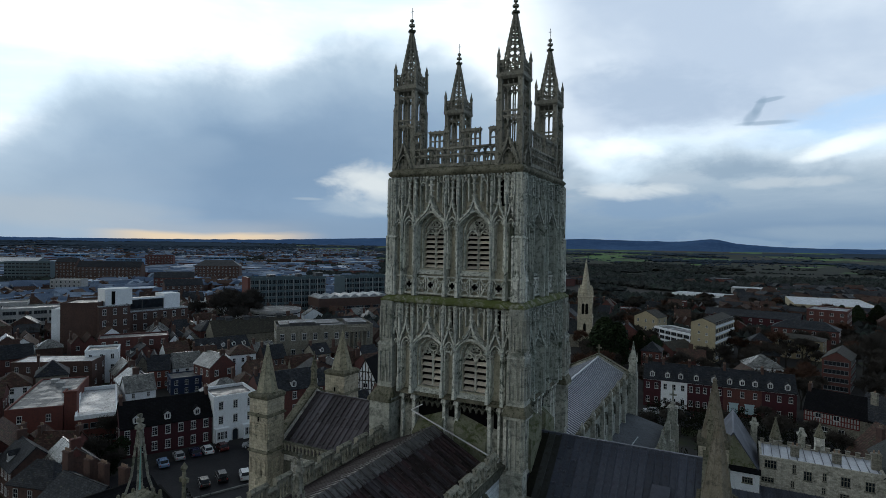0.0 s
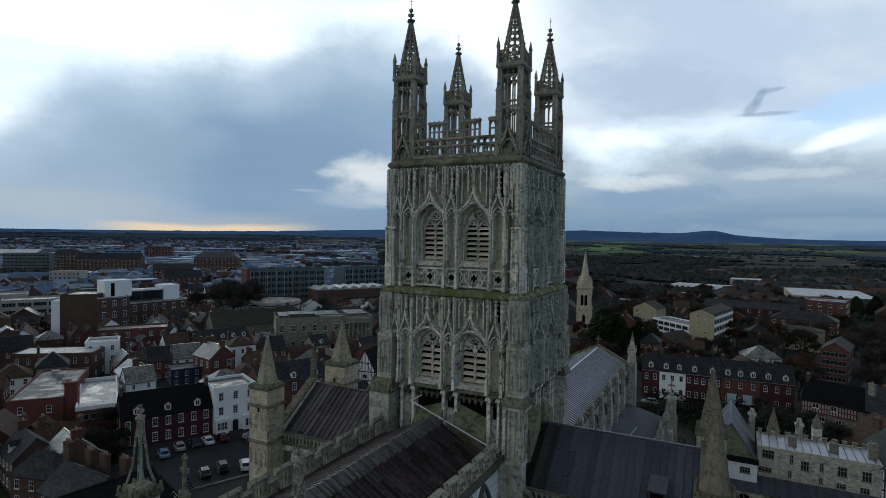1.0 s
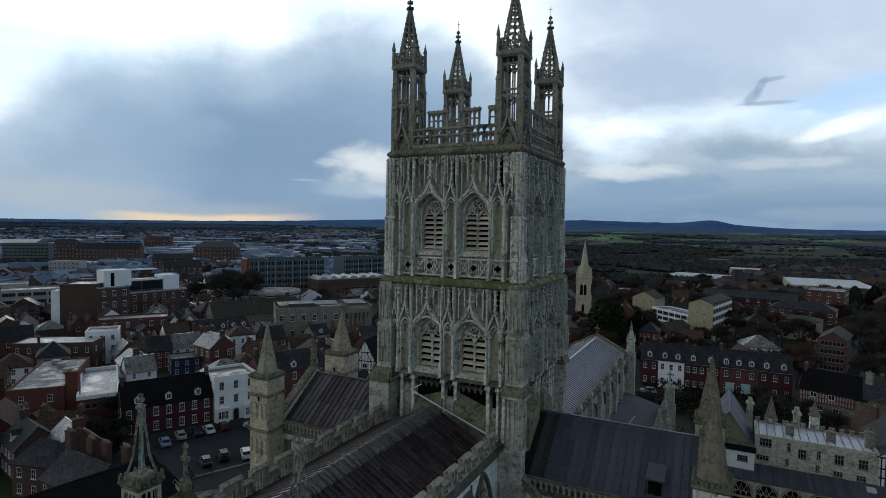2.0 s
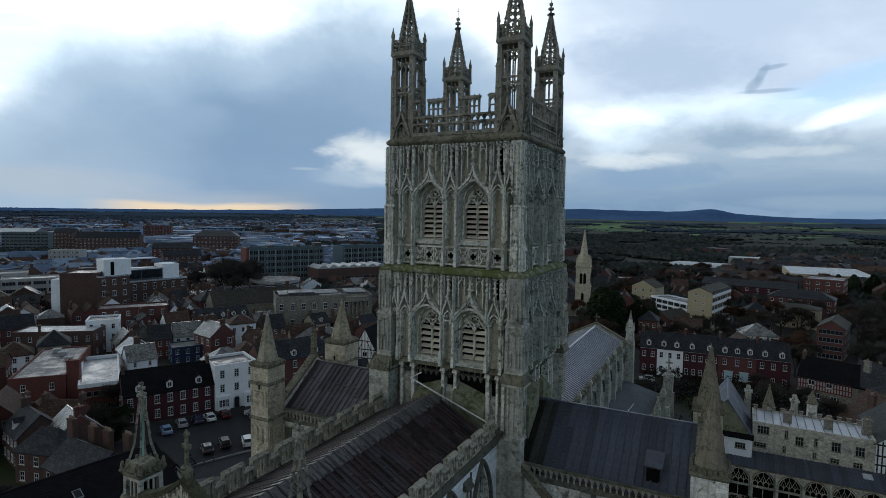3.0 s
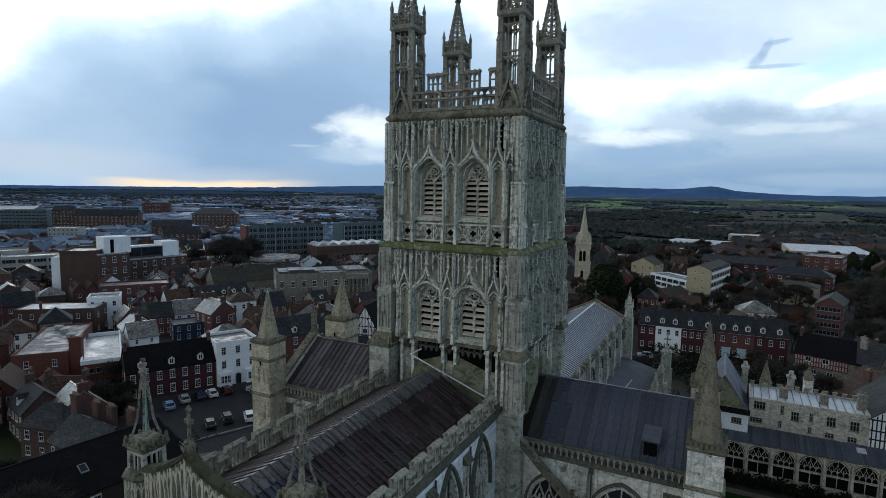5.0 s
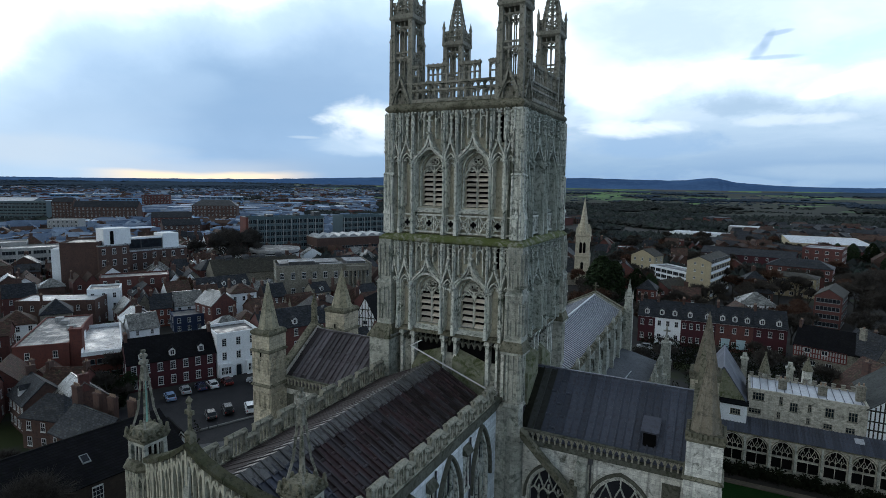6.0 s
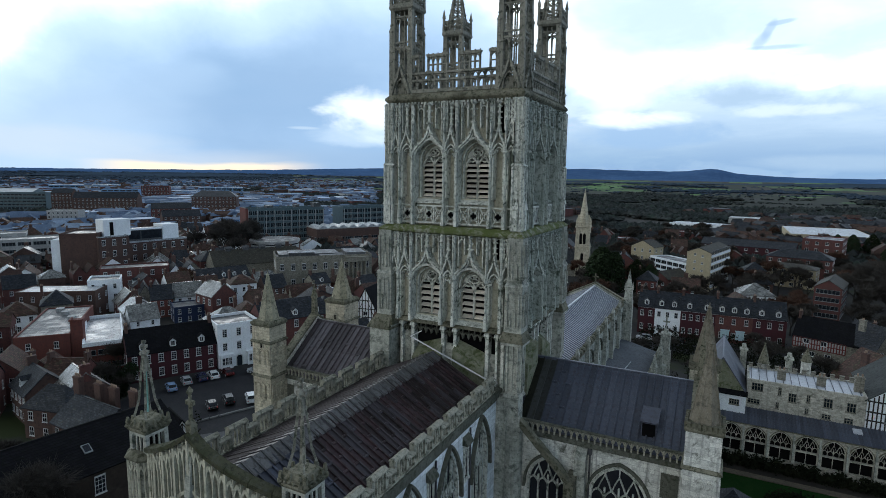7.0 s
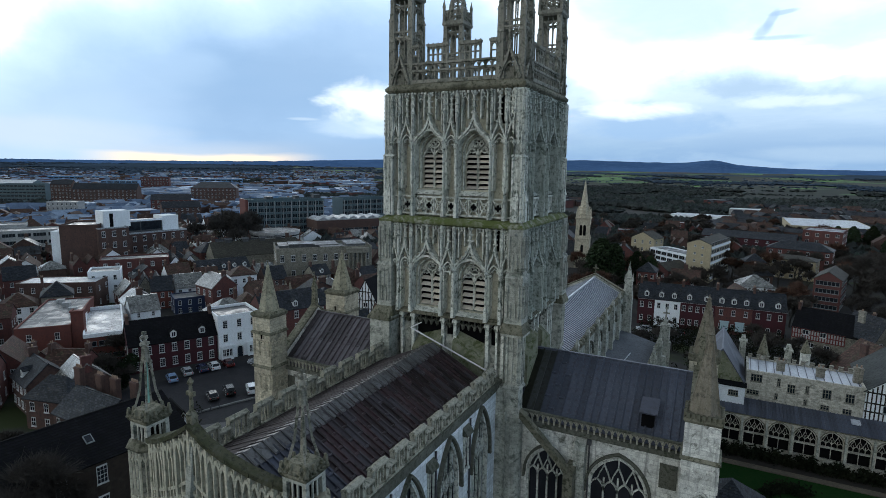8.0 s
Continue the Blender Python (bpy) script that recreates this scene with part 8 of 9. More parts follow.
# ---------------------------------------------------------------- cloister and the buildings beyond its garth


def cloister():
    root = thing("cloister_walk", pose(0, 0, 0), "stone cloister walk with traceried arches and grey lead roof", "cloister")
    y0, period, wide = 48.4, 3.49, 1.5

    def FRONT(a, b, c):
        return (a, y0 - b, c)
    centres = [14.53 + period * i for i in range(13)]
    s = Shape(FRONT)
    pierced(s, 13.0, 58, 0, 6.5, [(a, wide, 1.6, 4.3, 6.2) for a in centres], 0, -0.6)
    part("wall", s, RANGE_STONE, root)
    for a in centres:
        t = Shape(FRONT)
        tracery(t, a, wide, 3.6, 4.1, 6.2, 4, -0.34, -0.2, 0.09)
        t.ribbon([(a - wide, 1.6)] + arch(a, wide, 4.3, 6.2, 8) + [(a + wide, 1.6)], -0.3, 0.08, 0.16)
        t.box(a - wide, a + wide, -0.4, 0.02, 3.45, 3.66)
        t.box(a - 0.05, a + 0.05, -0.34, -0.2, 1.6, 3.5)
        w = part("window", t, RANGE_STONE, root, "traceried cloister window")
        # near-black colour stands for the unlit walk behind the tracery
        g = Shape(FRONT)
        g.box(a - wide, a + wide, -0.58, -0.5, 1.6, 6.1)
        part("glass", g, DARK, w, "glass coloured near-black for the unlit walk")
        h = Shape(FRONT)
        h.ribbon(arch(a, wide + 0.1, 4.4, 6.3, 8), 0, 0.14, 0.1)
        part("hood_mould", h, MOSSY, w)
    for a in [c - period / 2 for c in centres]:
        t = Shape(FRONT)
        t.box(a - 0.15, a + 0.15, 0, 0.45, 0, 5.0)
        t.rings([[(a - 0.15, 0, 5.0), (a + 0.15, 0, 5.0), (a + 0.15, 0.45, 5.0), (a - 0.15, 0.45, 5.0)], [(a - 0.15, 0, 6.0), (a + 0.15, 0, 6.0), (a + 0.15, 0.06, 6.0), (a - 0.15, 0.06, 6.0)]])
        part("buttress", t, STONE, root)
    t = Shape(FRONT)
    t.box(13.0, 58, -0.2, 0.22, 6.35, 6.55)
    part("cornice", t, MOSSY, root)
    lead_slope(root, (13.0, y0 - 0.25, 6.55), (45, 0, 0), (0, 4.7, 1.05), 90, 1, LEAD_BLUE, 9)
    t = Shape()
    t.rings([[(x, y0 + 0.62, 0), (x, y0 + 0.62, 6.6), (x, y0 + 4.4, 7.45), (x, y0 + 4.4, 0)] for x in (13.0, 58)])
    part("inner_fill", t, DARK, root)
    t = Shape()
    t.rings([[(x, y0 + 2.2, 7.18), (x, y0 + 3.3, 7.42), (x, y0 + 3.3, 7.66), (x, y0 + 2.2, 7.42)] for x in (41.5, 42.7)])
    part("skylight", t, LEAD_PALE, root, "pale skylight")
    # the walk along the nave, with its roof
    t = Shape()
    t.box(13.9, 17.6, 8, 48.0, 0, 5.6)
    part("south_walk", t, PALE, root)
    t = Shape()
    t.rings([[(13.9, y, 6.6), (17.8, y, 5.7), (17.8, y, 5.5), (13.9, y, 5.5)] for y in (8, 48.0)])
    part("south_walk_roof", t, LEAD_BLUE, root)


cloister()
building("chapter_house", "low stone annexe with dark pyramid roof beside a lawn", 21.2, 12.2, 0, 6.8, 7.2, 8.4, RANGE_STONE, SLATE, "hip", rh=3.4, floors=0, category="house")

rng_ = building("stone_range", "long pale stone range with small mullioned windows and lead roof", 26.9, 53.2, -1, 16.3, 7.5, 12.2, RANGE_STONE, LEAD_PALE, "flat", floors=0, parapet=0.3, category="range")
for u, z, w, h in ((2.6, 11.0, 1.7, 1.3), (6.0, 10.8, 0.5, 1.4), (7.9, 10.0, 1.1, 1.5), (10.2, 10.4, 0.5, 1.3), (13.0, 10.1, 1.2, 1.5), (16.2, 10.0, 1.2, 1.5), (10.1, 8.4, 0.5, 1.0), (12.9, 8.2, 1.2, 0.8),
                   (16.0, 8.1, 1.2, 0.9), (2.2, 8.7, 1.8, 0.8), (5.8, 8.5, 0.5, 1.1)):
    put_window(rng_, max(0.5, (u - 1.0) * 0.95), 0, z - 0.35, w, h, "mullion")
s = Shape()
s.bar((0, 0.5, 12.32), (0, 7.2, 12.5), 0.1)
roll_ = s.mesh("roof_roll", LEAD_BLUE)
for i in range(14):
    part("roof_roll", roll_, LEAD_BLUE, rng_, "", pose(0.6 + 1.16 * i, 0, 0))
s = Shape()
s.box(0, 0.6, 7.3, 7.7, 12.2, 13.0)
s.box(-0.06, 0.66, 7.24, 7.76, 13.0, 13.1)
merlon_ = s.mesh("merlon", STONE_TOWN)
for i in range(12):
    part("merlon", merlon_, STONE_TOWN, rng_, "", pose(0.2 + 1.35 * i, 0, 0))
for u, hgt in ((10.6, 13.9), (15.6, 14.8), (5.0, 14.0)):
    chimney(rng_, u, 3.0, 12.2, hgt, 1.2, 0.9, STONE_TOWN, 2)
g_ = building("stone_range", "stone gabled house with steep lead roof and white lower wall", 19.5, 51.0, 0, 7.0, 14, 10.8, MOSS_WALL, LEAD_BLUE, "end", rh=5.1, floors=0, category="range")
s = Shape()
s.box(0.05, 7.3, -0.35, 0, 0, 10.3)
lower_ = part("lower_wall", s, RENDER_WHITE, g_, "white plastered lower wall")
s = Shape()
s.rings([[(-0.2, 0, 10.9), (7.5, 0, 10.9), (7.5, -0.7, 10.3), (-0.2, -0.7, 10.3)], [(-0.2, 0, 10.75), (7.5, 0, 10.75), (7.5, -0.7, 10.15), (-0.2, -0.7, 10.15)]])
part("pent_roof", s, SLATE_DARK, g_, "narrow dark pent roof")
part("window", window_mesh(1.5, 0.95, "mullion"), FRAME, lower_, "", pose(5.6, -0.35, 8.5))
part("window", window_mesh(0.5, 0.9, "mullion"), FRAME, g_, "", pose(2.5, 0, 12.0))
b = building("timber_house", "white plastered gable with black timber framing", 43.25, 52.9, -2, 12, 14, 12.1, RENDER_WHITE, GREY_TILE, "end", rh=5.0, floors=0)
for i in range(22):
    u = 0.25 + 0.55 * i
    s = Shape()
    s.box(u - 0.09, u + 0.09, -0.06, 0.02, 0.2, 12.1 + 5.0 * (1 - abs(u - 6) / 6) - 0.15)
    part("beam", s, BLACK_BEAM, b, "black timber post")
for z in (6.0, 8.9, 10.3, 12.0, 14.0):
    s = Shape()
    hw = 6 if z < 12.1 else 6 * (17.1 - z) / 5
    s.box(6 - hw, 6 + hw, -0.08, 0.02, z - 0.11, z + 0.11)
    part("beam", s, BLACK_BEAM, b, "black timber rail")
put_window(b, 3.4, -0.05, 9.0, 2.2, 1.2, "strip")


def round_turret(x, y, r, top, tip):
    root = thing("stair_turret", pose(x, y, 0), "small pale stone turret with conical cap", "turret")
    s = Shape()
    s.drum(0, 0, 0, top, r, r, 12)
    part("shaft", s, PALE, root)
    s = Shape()
    s.drum(0, 0, top, top + 0.2, r + 0.15, r + 0.15, 12)
    s.drum(0, 0, top + 0.2, tip, r + 0.05, 0.05, 12)
    s.knob(0, 0, tip, 0.2)
    part("cap", s, MOSSY, root)


round_turret(29.6, 62.0, 0.85, 13.0, 16.6)
round_turret(36.5, 66.0, 0.8, 13.2, 15.6)
for x, yy in ((33.6, 63.5), (26.5, 66)):
    s = Shape()
    s.taper(x, yy, 0, 13.8, 0.6, 0.5)
    s.taper(x, yy, 13.8, 14.1, 0.72, 0.7)
    s.taper(x, yy, 14.1, 15.0, 0.45, 0.3)
    solid("stone_pier", s, STONE, "weathered stone pier with moulded cap", "pier", group="stone piers")


# ---------------------------------------------------------------- cars


def car(x, y, yaw, paint, label, tall=False):
    root = thing("car", pose(x, y, 0.03, 0, 0, yaw), label, "car", "parked cars")
    k = 1.16 if tall else 1.0
    s = Shape()
    prof = [(-2.1, 0.32), (-2.15, 0.62), (-1.95, 0.92 * k), (-1.2, 0.98 * k), (1.6, 0.98 * k), (2.08, 0.88 * k), (2.14, 0.5), (2.05, 0.3)]
    if not tall:
        prof[2:4] = [(-2.05, 0.78), (-1.15, 0.95)]
    s.rings([[(a, -0.86, c) for a, c in prof], [(a, -0.9, c * 0.99) for a, c in prof], [(a, 0.9, c * 0.99) for a, c in prof], [(a, 0.86, c) for a, c in prof]])
    part("body", s, paint, root)
    cab = [(-1.15, 0.96 * k), (-0.45, 1.44 * k), (1.25 + 0.4 * tall, 1.46 * k), (1.75 + 0.2 * tall, 0.98 * k)]
    s = Shape()
    s.rings([[(a, -0.8 + 0.12 * (c > 1.2), c) for a, c in cab], [(a, 0.8 - 0.12 * (c > 1.2), c) for a, c in cab]])
    part("cabin_glass", s, PANE, root, "dark car glass")
    s = Shape()
    s.box(-0.5, 1.3 + 0.4 * tall, -0.68, 0.68, 1.44 * k, 1.49 * k)
    for a0, c0, a1, c1 in ((-1.15, 0.96 * k, -0.45, 1.46 * k), (1.25 + 0.4 * tall, 1.46 * k, 1.75 + 0.2 * tall, 0.98 * k), (0.4, 0.97 * k, 0.45, 1.46 * k)):
        for sg in (-1, 1):
            s.bar((a0, sg * 0.78, c0), (a1, sg * 0.69, c1), 0.08)
    part("roof_panel", s, paint, root)
    for a in (-1.35, 1.35):
        for sg in (-1, 1):
            w = Shape()
            w.rings([[(a + 0.33 * math.cos(i * math.pi / 6), sg * b, 0.33 + 0.33 * math.sin(i * math.pi / 6)) for i in range(12)] for b in (0.7, 0.92)])
            t = part("wheel", w, BLACK_BEAM, root, "black tyre")
            w = Shape()
            w.rings([[(a + 0.19 * math.cos(i * math.pi / 6), sg * b, 0.33 + 0.19 * math.sin(i * math.pi / 6)) for i in range(12)] for b in (0.9, 0.935)])
            part("rim", w, LEAD_PALE, t)
    for sg in (-1, 1):
        w = Shape()
        w.box(-2.17, -2.0, sg * 0.62 - 0.16, sg * 0.62 + 0.16, 0.62, 0.76)
        part("headlight", w, FRAME, root)
        w = Shape()
        w.box(2.0, 2.15, sg * 0.7 - 0.1, sg * 0.7 + 0.1, 0.65, 0.9)
        part("tail_light", w, RED_PAINT, root)
    return root


def paint(name, c):
    return surface(name, [c, tuple(0.85 * v for v in c)], rough=0.25, bump=0, spec=0.6)


P_WHITE, P_BLUE, P_GREY = paint("white_car_paint", (0.7, 0.72, 0.74)), paint("blue_car_paint", (0.018, 0.026, 0.07)), paint("silver_car_paint", (0.34, 0.36, 0.38))
P_BLACK, P_RED, P_SKY = paint("black_car_paint", (0.015, 0.016, 0.018)), paint("red_car_paint", (0.07, 0.008, 0.008)), paint("pale_blue_car_paint", (0.20, 0.30, 0.48))
car(-79.6, 23.8, -28, P_SKY, "pale blue hatchback parked before a brick terrace")
car(-80.0, 27.8, -28, P_GREY, "silver hatchback parked before a brick terrace")
car(-78.8, 30.8, -26, P_BLUE, "dark blue car parked before a brick terrace")
car(-77.7, 33.0, -26, P_WHITE, "white car parked before a brick terrace")
car(-76.4, 35.8, -24, P_RED, "dark red car parked before a white house")
car(-71.8, 40.2, 40, P_GREY, "silver car parked before a white house")
car(-64.9, 21.6, -32, P_BLACK, "black hatchback parked by a kerb")
car(-64.0, 24.9, -32, P_BLACK, "black off-roader parked by a kerb", True)
car(-60.8, 27.6, -38, P_WHITE, "white off-roader parked by a kerb", True)
car(3.5, 112.5, 4, P_GREY, "pale car parked before a brick terrace")
car(12.0, 112.8, 3, P_BLACK, "dark car parked before a brick terrace")


s = Shape()
s.bar((-62.6, 14.4, 0.16), (-57.2, 27.0, 0.16), 0.3, 0.3)
solid("kerb", s, PAVING_PALE, "pale stone kerb along the car park", "kerb", "structure")
s = Shape()
s.drum(0, 0, 0, 0.95, 0.09, 0.08, 8)
s.knob(0, 0, 1.0, 0.1)
post_ = s.mesh("bollard", PIPE)
for i in range(5):
    solid("bollard", post_, PIPE, "black iron bollard by the car park kerb", "bollard", group="bollards", m=pose(-62.6 + 0.62 * i, 13.0 + 1.5 * i, 0.03))

# ---------------------------------------------------------------- trees
BARK = surface("bare_bark", [(0.046, 0.043, 0.038), (0.034, 0.032, 0.029)], rough=0.95, bump=0.2)
TWIG = surface("bare_twigs", [(0.060, 0.053, 0.047), (0.046, 0.043, 0.039)], rough=0.95, bump=0, per_piece=0.3, island=True, spec=0.05)
RUST = surface("rusty_twigs", [(0.085, 0.048, 0.034), (0.065, 0.042, 0.032)], rough=0.95, bump=0, per_piece=0.35, island=True, spec=0.05)
LEAF = surface("evergreen_leaf", [(0.016, 0.028, 0.013), (0.028, 0.040, 0.018)], rough=0.8, bump=0, per_piece=0.4, island=True, spec=0.1)


def grow(s, rng, p, d, length, r, depth, tips):
    """Limbs that fork and thin out; gathers the tips."""
    q = p + d * length
    side = d.orthogonal().normalized()
    other = d.cross(side)
    n = 5 if depth > 2 else 3
    s.rings([[tuple(c + (side * math.cos(2 * math.pi * i / n) + other * math.sin(2 * math.pi * i / n)) * rr) for i in range(n)] for c, rr in ((p, r), (q, r * 0.66))])
    if depth == 0:
        tips.append((q, d))
        return
    for _ in range(3 if depth > 1 else 2):
        e = (d + Vector((rng.uniform(-1, 1), rng.uniform(-1, 1), rng.uniform(-0.25, 0.7))) * 0.75).normalized()
        grow(s, rng, p + d * length * rng.uniform(0.7, 1.0), e, length * rng.uniform(0.6, 0.82), r * 0.6, depth - 1, tips)


def tree_meshes(seed, leafy, crown, twigs=26, thin=0.0065):
    rng = random.Random(seed)
    s, tips = Shape(), []
    grow(s, rng, Vector((0, 0, 0)), Vector((0, 0, 1)), 0.26, 0.028, 4, tips)
    c = Shape()
    if leafy:
        for k in range(2600):
            a, t = rng.uniform(0, 6.28), rng.random() ** 0.8
            lump = 0.75 + 0.32 * math.sin(3 * a + seed) * math.sin(7 * t + a)
            r = 0.36 * lump * math.sin(math.pi * min(1, 0.12 + 0.86 * t)) ** 0.7 * math.sqrt(rng.uniform(0.35, 1))
            p = Vector((r * math.cos(a), r * math.sin(a), 0.06 + 0.94 * t))
            d = Vector((rng.uniform(-1, 1), rng.uniform(-1, 1), rng.uniform(-0.6, 0.8))).normalized() * 0.035
            e = d.orthogonal().normalized() * 0.022
            c.face([tuple(p - e), tuple(p + d), tuple(p + e), tuple(p - d * 0.7)])
    else:
        for q, d in tips:
            for _ in range(twigs):
                e = (d * 0.6 + Vector((rng.uniform(-1, 1), rng.uniform(-1, 1), rng.uniform(-0.5, 0.9)))).normalized()
                l = rng.uniform(0.05, 0.15)
                o = e.orthogonal().normalized() * thin
                p = q + Vector((rng.uniform(-1, 1), rng.uniform(-1, 1), rng.uniform(-1, 1))) * 0.03
                c.face([tuple(p - o), tuple(p + o), tuple(p + e * l)])
                f = (e + Vector((rng.uniform(-1, 1), rng.uniform(-1, 1), rng.uniform(-1, 1))) * 0.8).normalized()
                m = p + e * l * 0.5
                c.face([tuple(m - o), tuple(m + o), tuple(m + f * l * 0.8)])
    return s.mesh("trunk", BARK), c.mesh("crown", crown)


BARE = [tree_meshes(k, False, TWIG) for k in (1, 2, 3)]
RUSTY = [tree_meshes(4, False, RUST)]
NEAR_BARE = [tree_meshes(k, False, TWIG, 70, 0.0016) for k in (7, 8)]
GREEN = [tree_meshes(k, True, LEAF) for k in (5, 6)]


def tree(x, y, h, kind, label, wide=1.0, rng=random.Random(11)):
    trunk, crown = kind[rng.randrange(len(kind))]
    root = new("tree")
    root.matrix_world = pose(x, y, 0)
    tagged(root, label, "tree", "town trees")
    local = pose(0, 0, 0, 0, 0, rng.uniform(0, 360)) @ Matrix.Diagonal((h * wide, h * wide, h, 1))
    part("trunk", trunk, BARK, root, "", local)
    part("crown", crown, crown.materials[0], root, "", local)


EV, BT, RT = "dark dense evergreen tree", "bare brown winter tree", "bare tree with rusty winter twigs"
tree(-19, 163, 19, GREEN, EV, 1.05)
tree(-15, 166, 17, GREEN, EV, 1.0)
tree(-22, 170, 17, GREEN, EV, 1.0)
tree(-7.5, 172, 14, GREEN, EV, 0.85)
tree(-3, 176, 12, GREEN, EV, 0.9)
for x, y, h in ((86, 330, 15), (94, 326, 16), (102, 322, 15), (109, 316, 16), (80, 338, 14), (96, 300, 12)):
    tree(x, y, h, GREEN, EV, 0.9)
tree(13, 186, 8, RUSTY, RT, 1.1)
tree(34, 205, 11, RUSTY, RT, 1.3)
tree(26, 210, 11, RUSTY, RT, 1.3)
for x, y, h in ((60, 190, 17), (66, 178, 16), (63, 165, 14), (70, 196, 18), (72, 160, 15), (22, 215, 14), (30, 190, 12), (42, 200, 13), (50, 235, 13), (58, 240, 12), (20, 140, 9), (44, 140, 10), (58, 146, 12),
                (66, 140, 12), (5, 160, 9), (15, 160, 10), (30, 182, 10), (75, 210, 17), (80, 225, 16), (68, 228, 14)):
    tree(x, y, h, BARE, BT, 1.0)
for x, y, h in ((-205, 150, 24), (-212, 158, 25), (-198, 158, 23), (-221, 150, 20), (-190, 148, 18), (-214, 170, 22), (-203, 164, 24)):
    tree(x, y, h, BARE, BT, 1.0)
for x, y, h in ((-62, -24, 13), (-58, -44, 14), (-70, -30, 12), (-76, -18, 11), (-85, 14, 9), (-93, 16, 8), (-97, 24, 9), (-48, -46, 13), (-66, -12, 9)):
    tree(x, y, h, BARE, BT, 1.0)


def shrubs(name, pts, h, label, material=HEDGE, seed=3, dense=60):
    """A rough hedge or shrubbery of small leaves along a line."""
    rng = random.Random(seed)
    s = Shape()
    for (xa, ya), (xb, yb) in zip(pts, pts[1:]):
        n = int(math.hypot(xb - xa, yb - ya) * dense)
        for _ in range(n):
            k = rng.random()
            r = rng.gauss(0, 0.45)
            lump = 0.6 + 0.4 * math.sin(k * 17 + seed) * math.sin(k * 41)
            p = Vector((xa + (xb - xa) * k + rng.gauss(0, 0.4), ya + (yb - ya) * k + r, rng.random() ** 0.7 * h * lump))
            d = Vector((rng.uniform(-1, 1), rng.uniform(-1, 1), rng.uniform(-0.5, 1))).normalized() * 0.26
            e = d.orthogonal().normalized() * 0.16
            s.face([tuple(p - e), tuple(p + d), tuple(p + e), tuple(p - d * 0.6)])
    solid(name, s, material, label, "shrubs", "stuff")


shrubs("shrubs", [(20, 46.6), (30, 46.9), (45, 46.6), (56, 46.9)], 2.4, "dark shrubs below the cloister arches", dense=230)
shrubs("shrubs", [(29.5, 35.5), (32, 38.2), (35.5, 38.4)], 1.9, "dark clipped shrubs on a lawn", seed=15, dense=120)
shrubs("shrubs", [(2, 116.0), (14, 116.3), (38, 117.4)], 4.2, "dark hedge before a brick terrace", seed=5)
shrubs("shrubs", [(6, 98), (22, 96), (36, 92), (46, 100)], 4.5, "dark garden shrubbery", seed=6)
shrubs("shrubs", [(16, 84), (30, 82), (42, 88)], 5.0, "dark garden shrubbery", seed=7)
shrubs("shrubs", [(10, 108), (30, 105), (45, 108)], 4.0, "dark garden shrubbery", seed=8)
shrubs("shrubs", [(-88, 17), (-96, 22), (-100, 18)], 5.0, "dark garden shrubbery", seed=9)
for x, y, h in ((-47.5, -18.0, 13), (-46, -21, 15)):
    tree(x, y, h, NEAR_BARE, BT, 1.1)
for x, y, h in ((-46, -30, 9), (-43, -37, 12), (-47, -24, 6), (-41, -44, 12)):
    tree(x, y, h, GREEN, EV, 0.9)
shrubs("shrubs", [(-52, -20), (-55, -15), (-57, -8), (-60, 2), (-57, 12)], 5.0, "dark garden shrubbery", seed=10)
shrubs("shrubs", [(2, 100), (20, 100), (38, 97)], 6.0, "dark garden shrubbery", seed=12)
shrubs("shrubs", [(14, 72), (28, 72), (42, 74)], 6.0, "dark garden shrubbery", seed=13)
for x, y, h in ((4, 92, 8), (12, 96, 9), (22, 100, 8), (33, 100, 9), (44, 95, 8), (18, 78, 8), (36, 80, 9), (10, 112, 6), (31, 112, 7), (26, 90, 9), (40, 106, 7)):
    tree(x, y, h, BARE, BT, 1.2)

shrubs("shrubs", [(-97, 17), (-92, 21), (-87, 17), (-82, 13)], 5.5, "dark garden shrubbery behind the town houses", seed=15)
for x, y, h in ((-96, 18, 4.5), (-88, 18, 4.5), (-54, -17, 8), (-57, -12, 7), (-84, 15.5, 6), (-90, 22, 5), (-52, -22, 8)):
    tree(x, y, h, GREEN, EV, 1.0)
gd = building("house", "small white timber-framed gable with black braces", -51.9, 2.9, 70, 3.6, 6, 4.6, RENDER_WHITE, SLATE_DARK, "end", rh=2.6, floors=0)
for p, q in (((0.1, 4.3), (1.8, 6.8)), ((3.5, 4.3), (1.8, 6.8)), ((0.2, 4.3), (3.4, 4.3)), ((0.9, 4.4), (1.8, 5.6)), ((2.7, 4.4), (1.8, 5.6)), ((1.8, 4.4), (1.8, 6.7))):
    s = Shape()
    s.bar((p[0], -0.04, p[1]), (q[0], -0.04, q[1]), 0.16)
    part("beam", s, BLACK_BEAM, gd, "black timber brace")

# ---------------------------------------------------------------- the rest of the town, street by street
TAKEN = [ob for ob in scene.objects if ob.parent is None and ob.get("category") in
         ("house", "shop", "store", "office", "hall", "museum", "flats", "warehouse", "church", "range")]
boxes_ = []
for ob in TAKEN:
    corners = []
    for kid in ob.children:
        if kid.name.startswith(("wall", "nave")):
            corners += [ob.matrix_world @ Vector(v.co) for v in kid.data.vertices]
    if corners:
        c = sum((Vector((v.x, v.y)) for v in corners), Vector((0, 0))) / len(corners)
        inv = ob.matrix_world.inverted()
        local = [inv @ v for v in corners]
        boxes_.append((inv, min(v.x for v in local), max(v.x for v in local), min(v.y for v in local), max(v.y for v in local)))


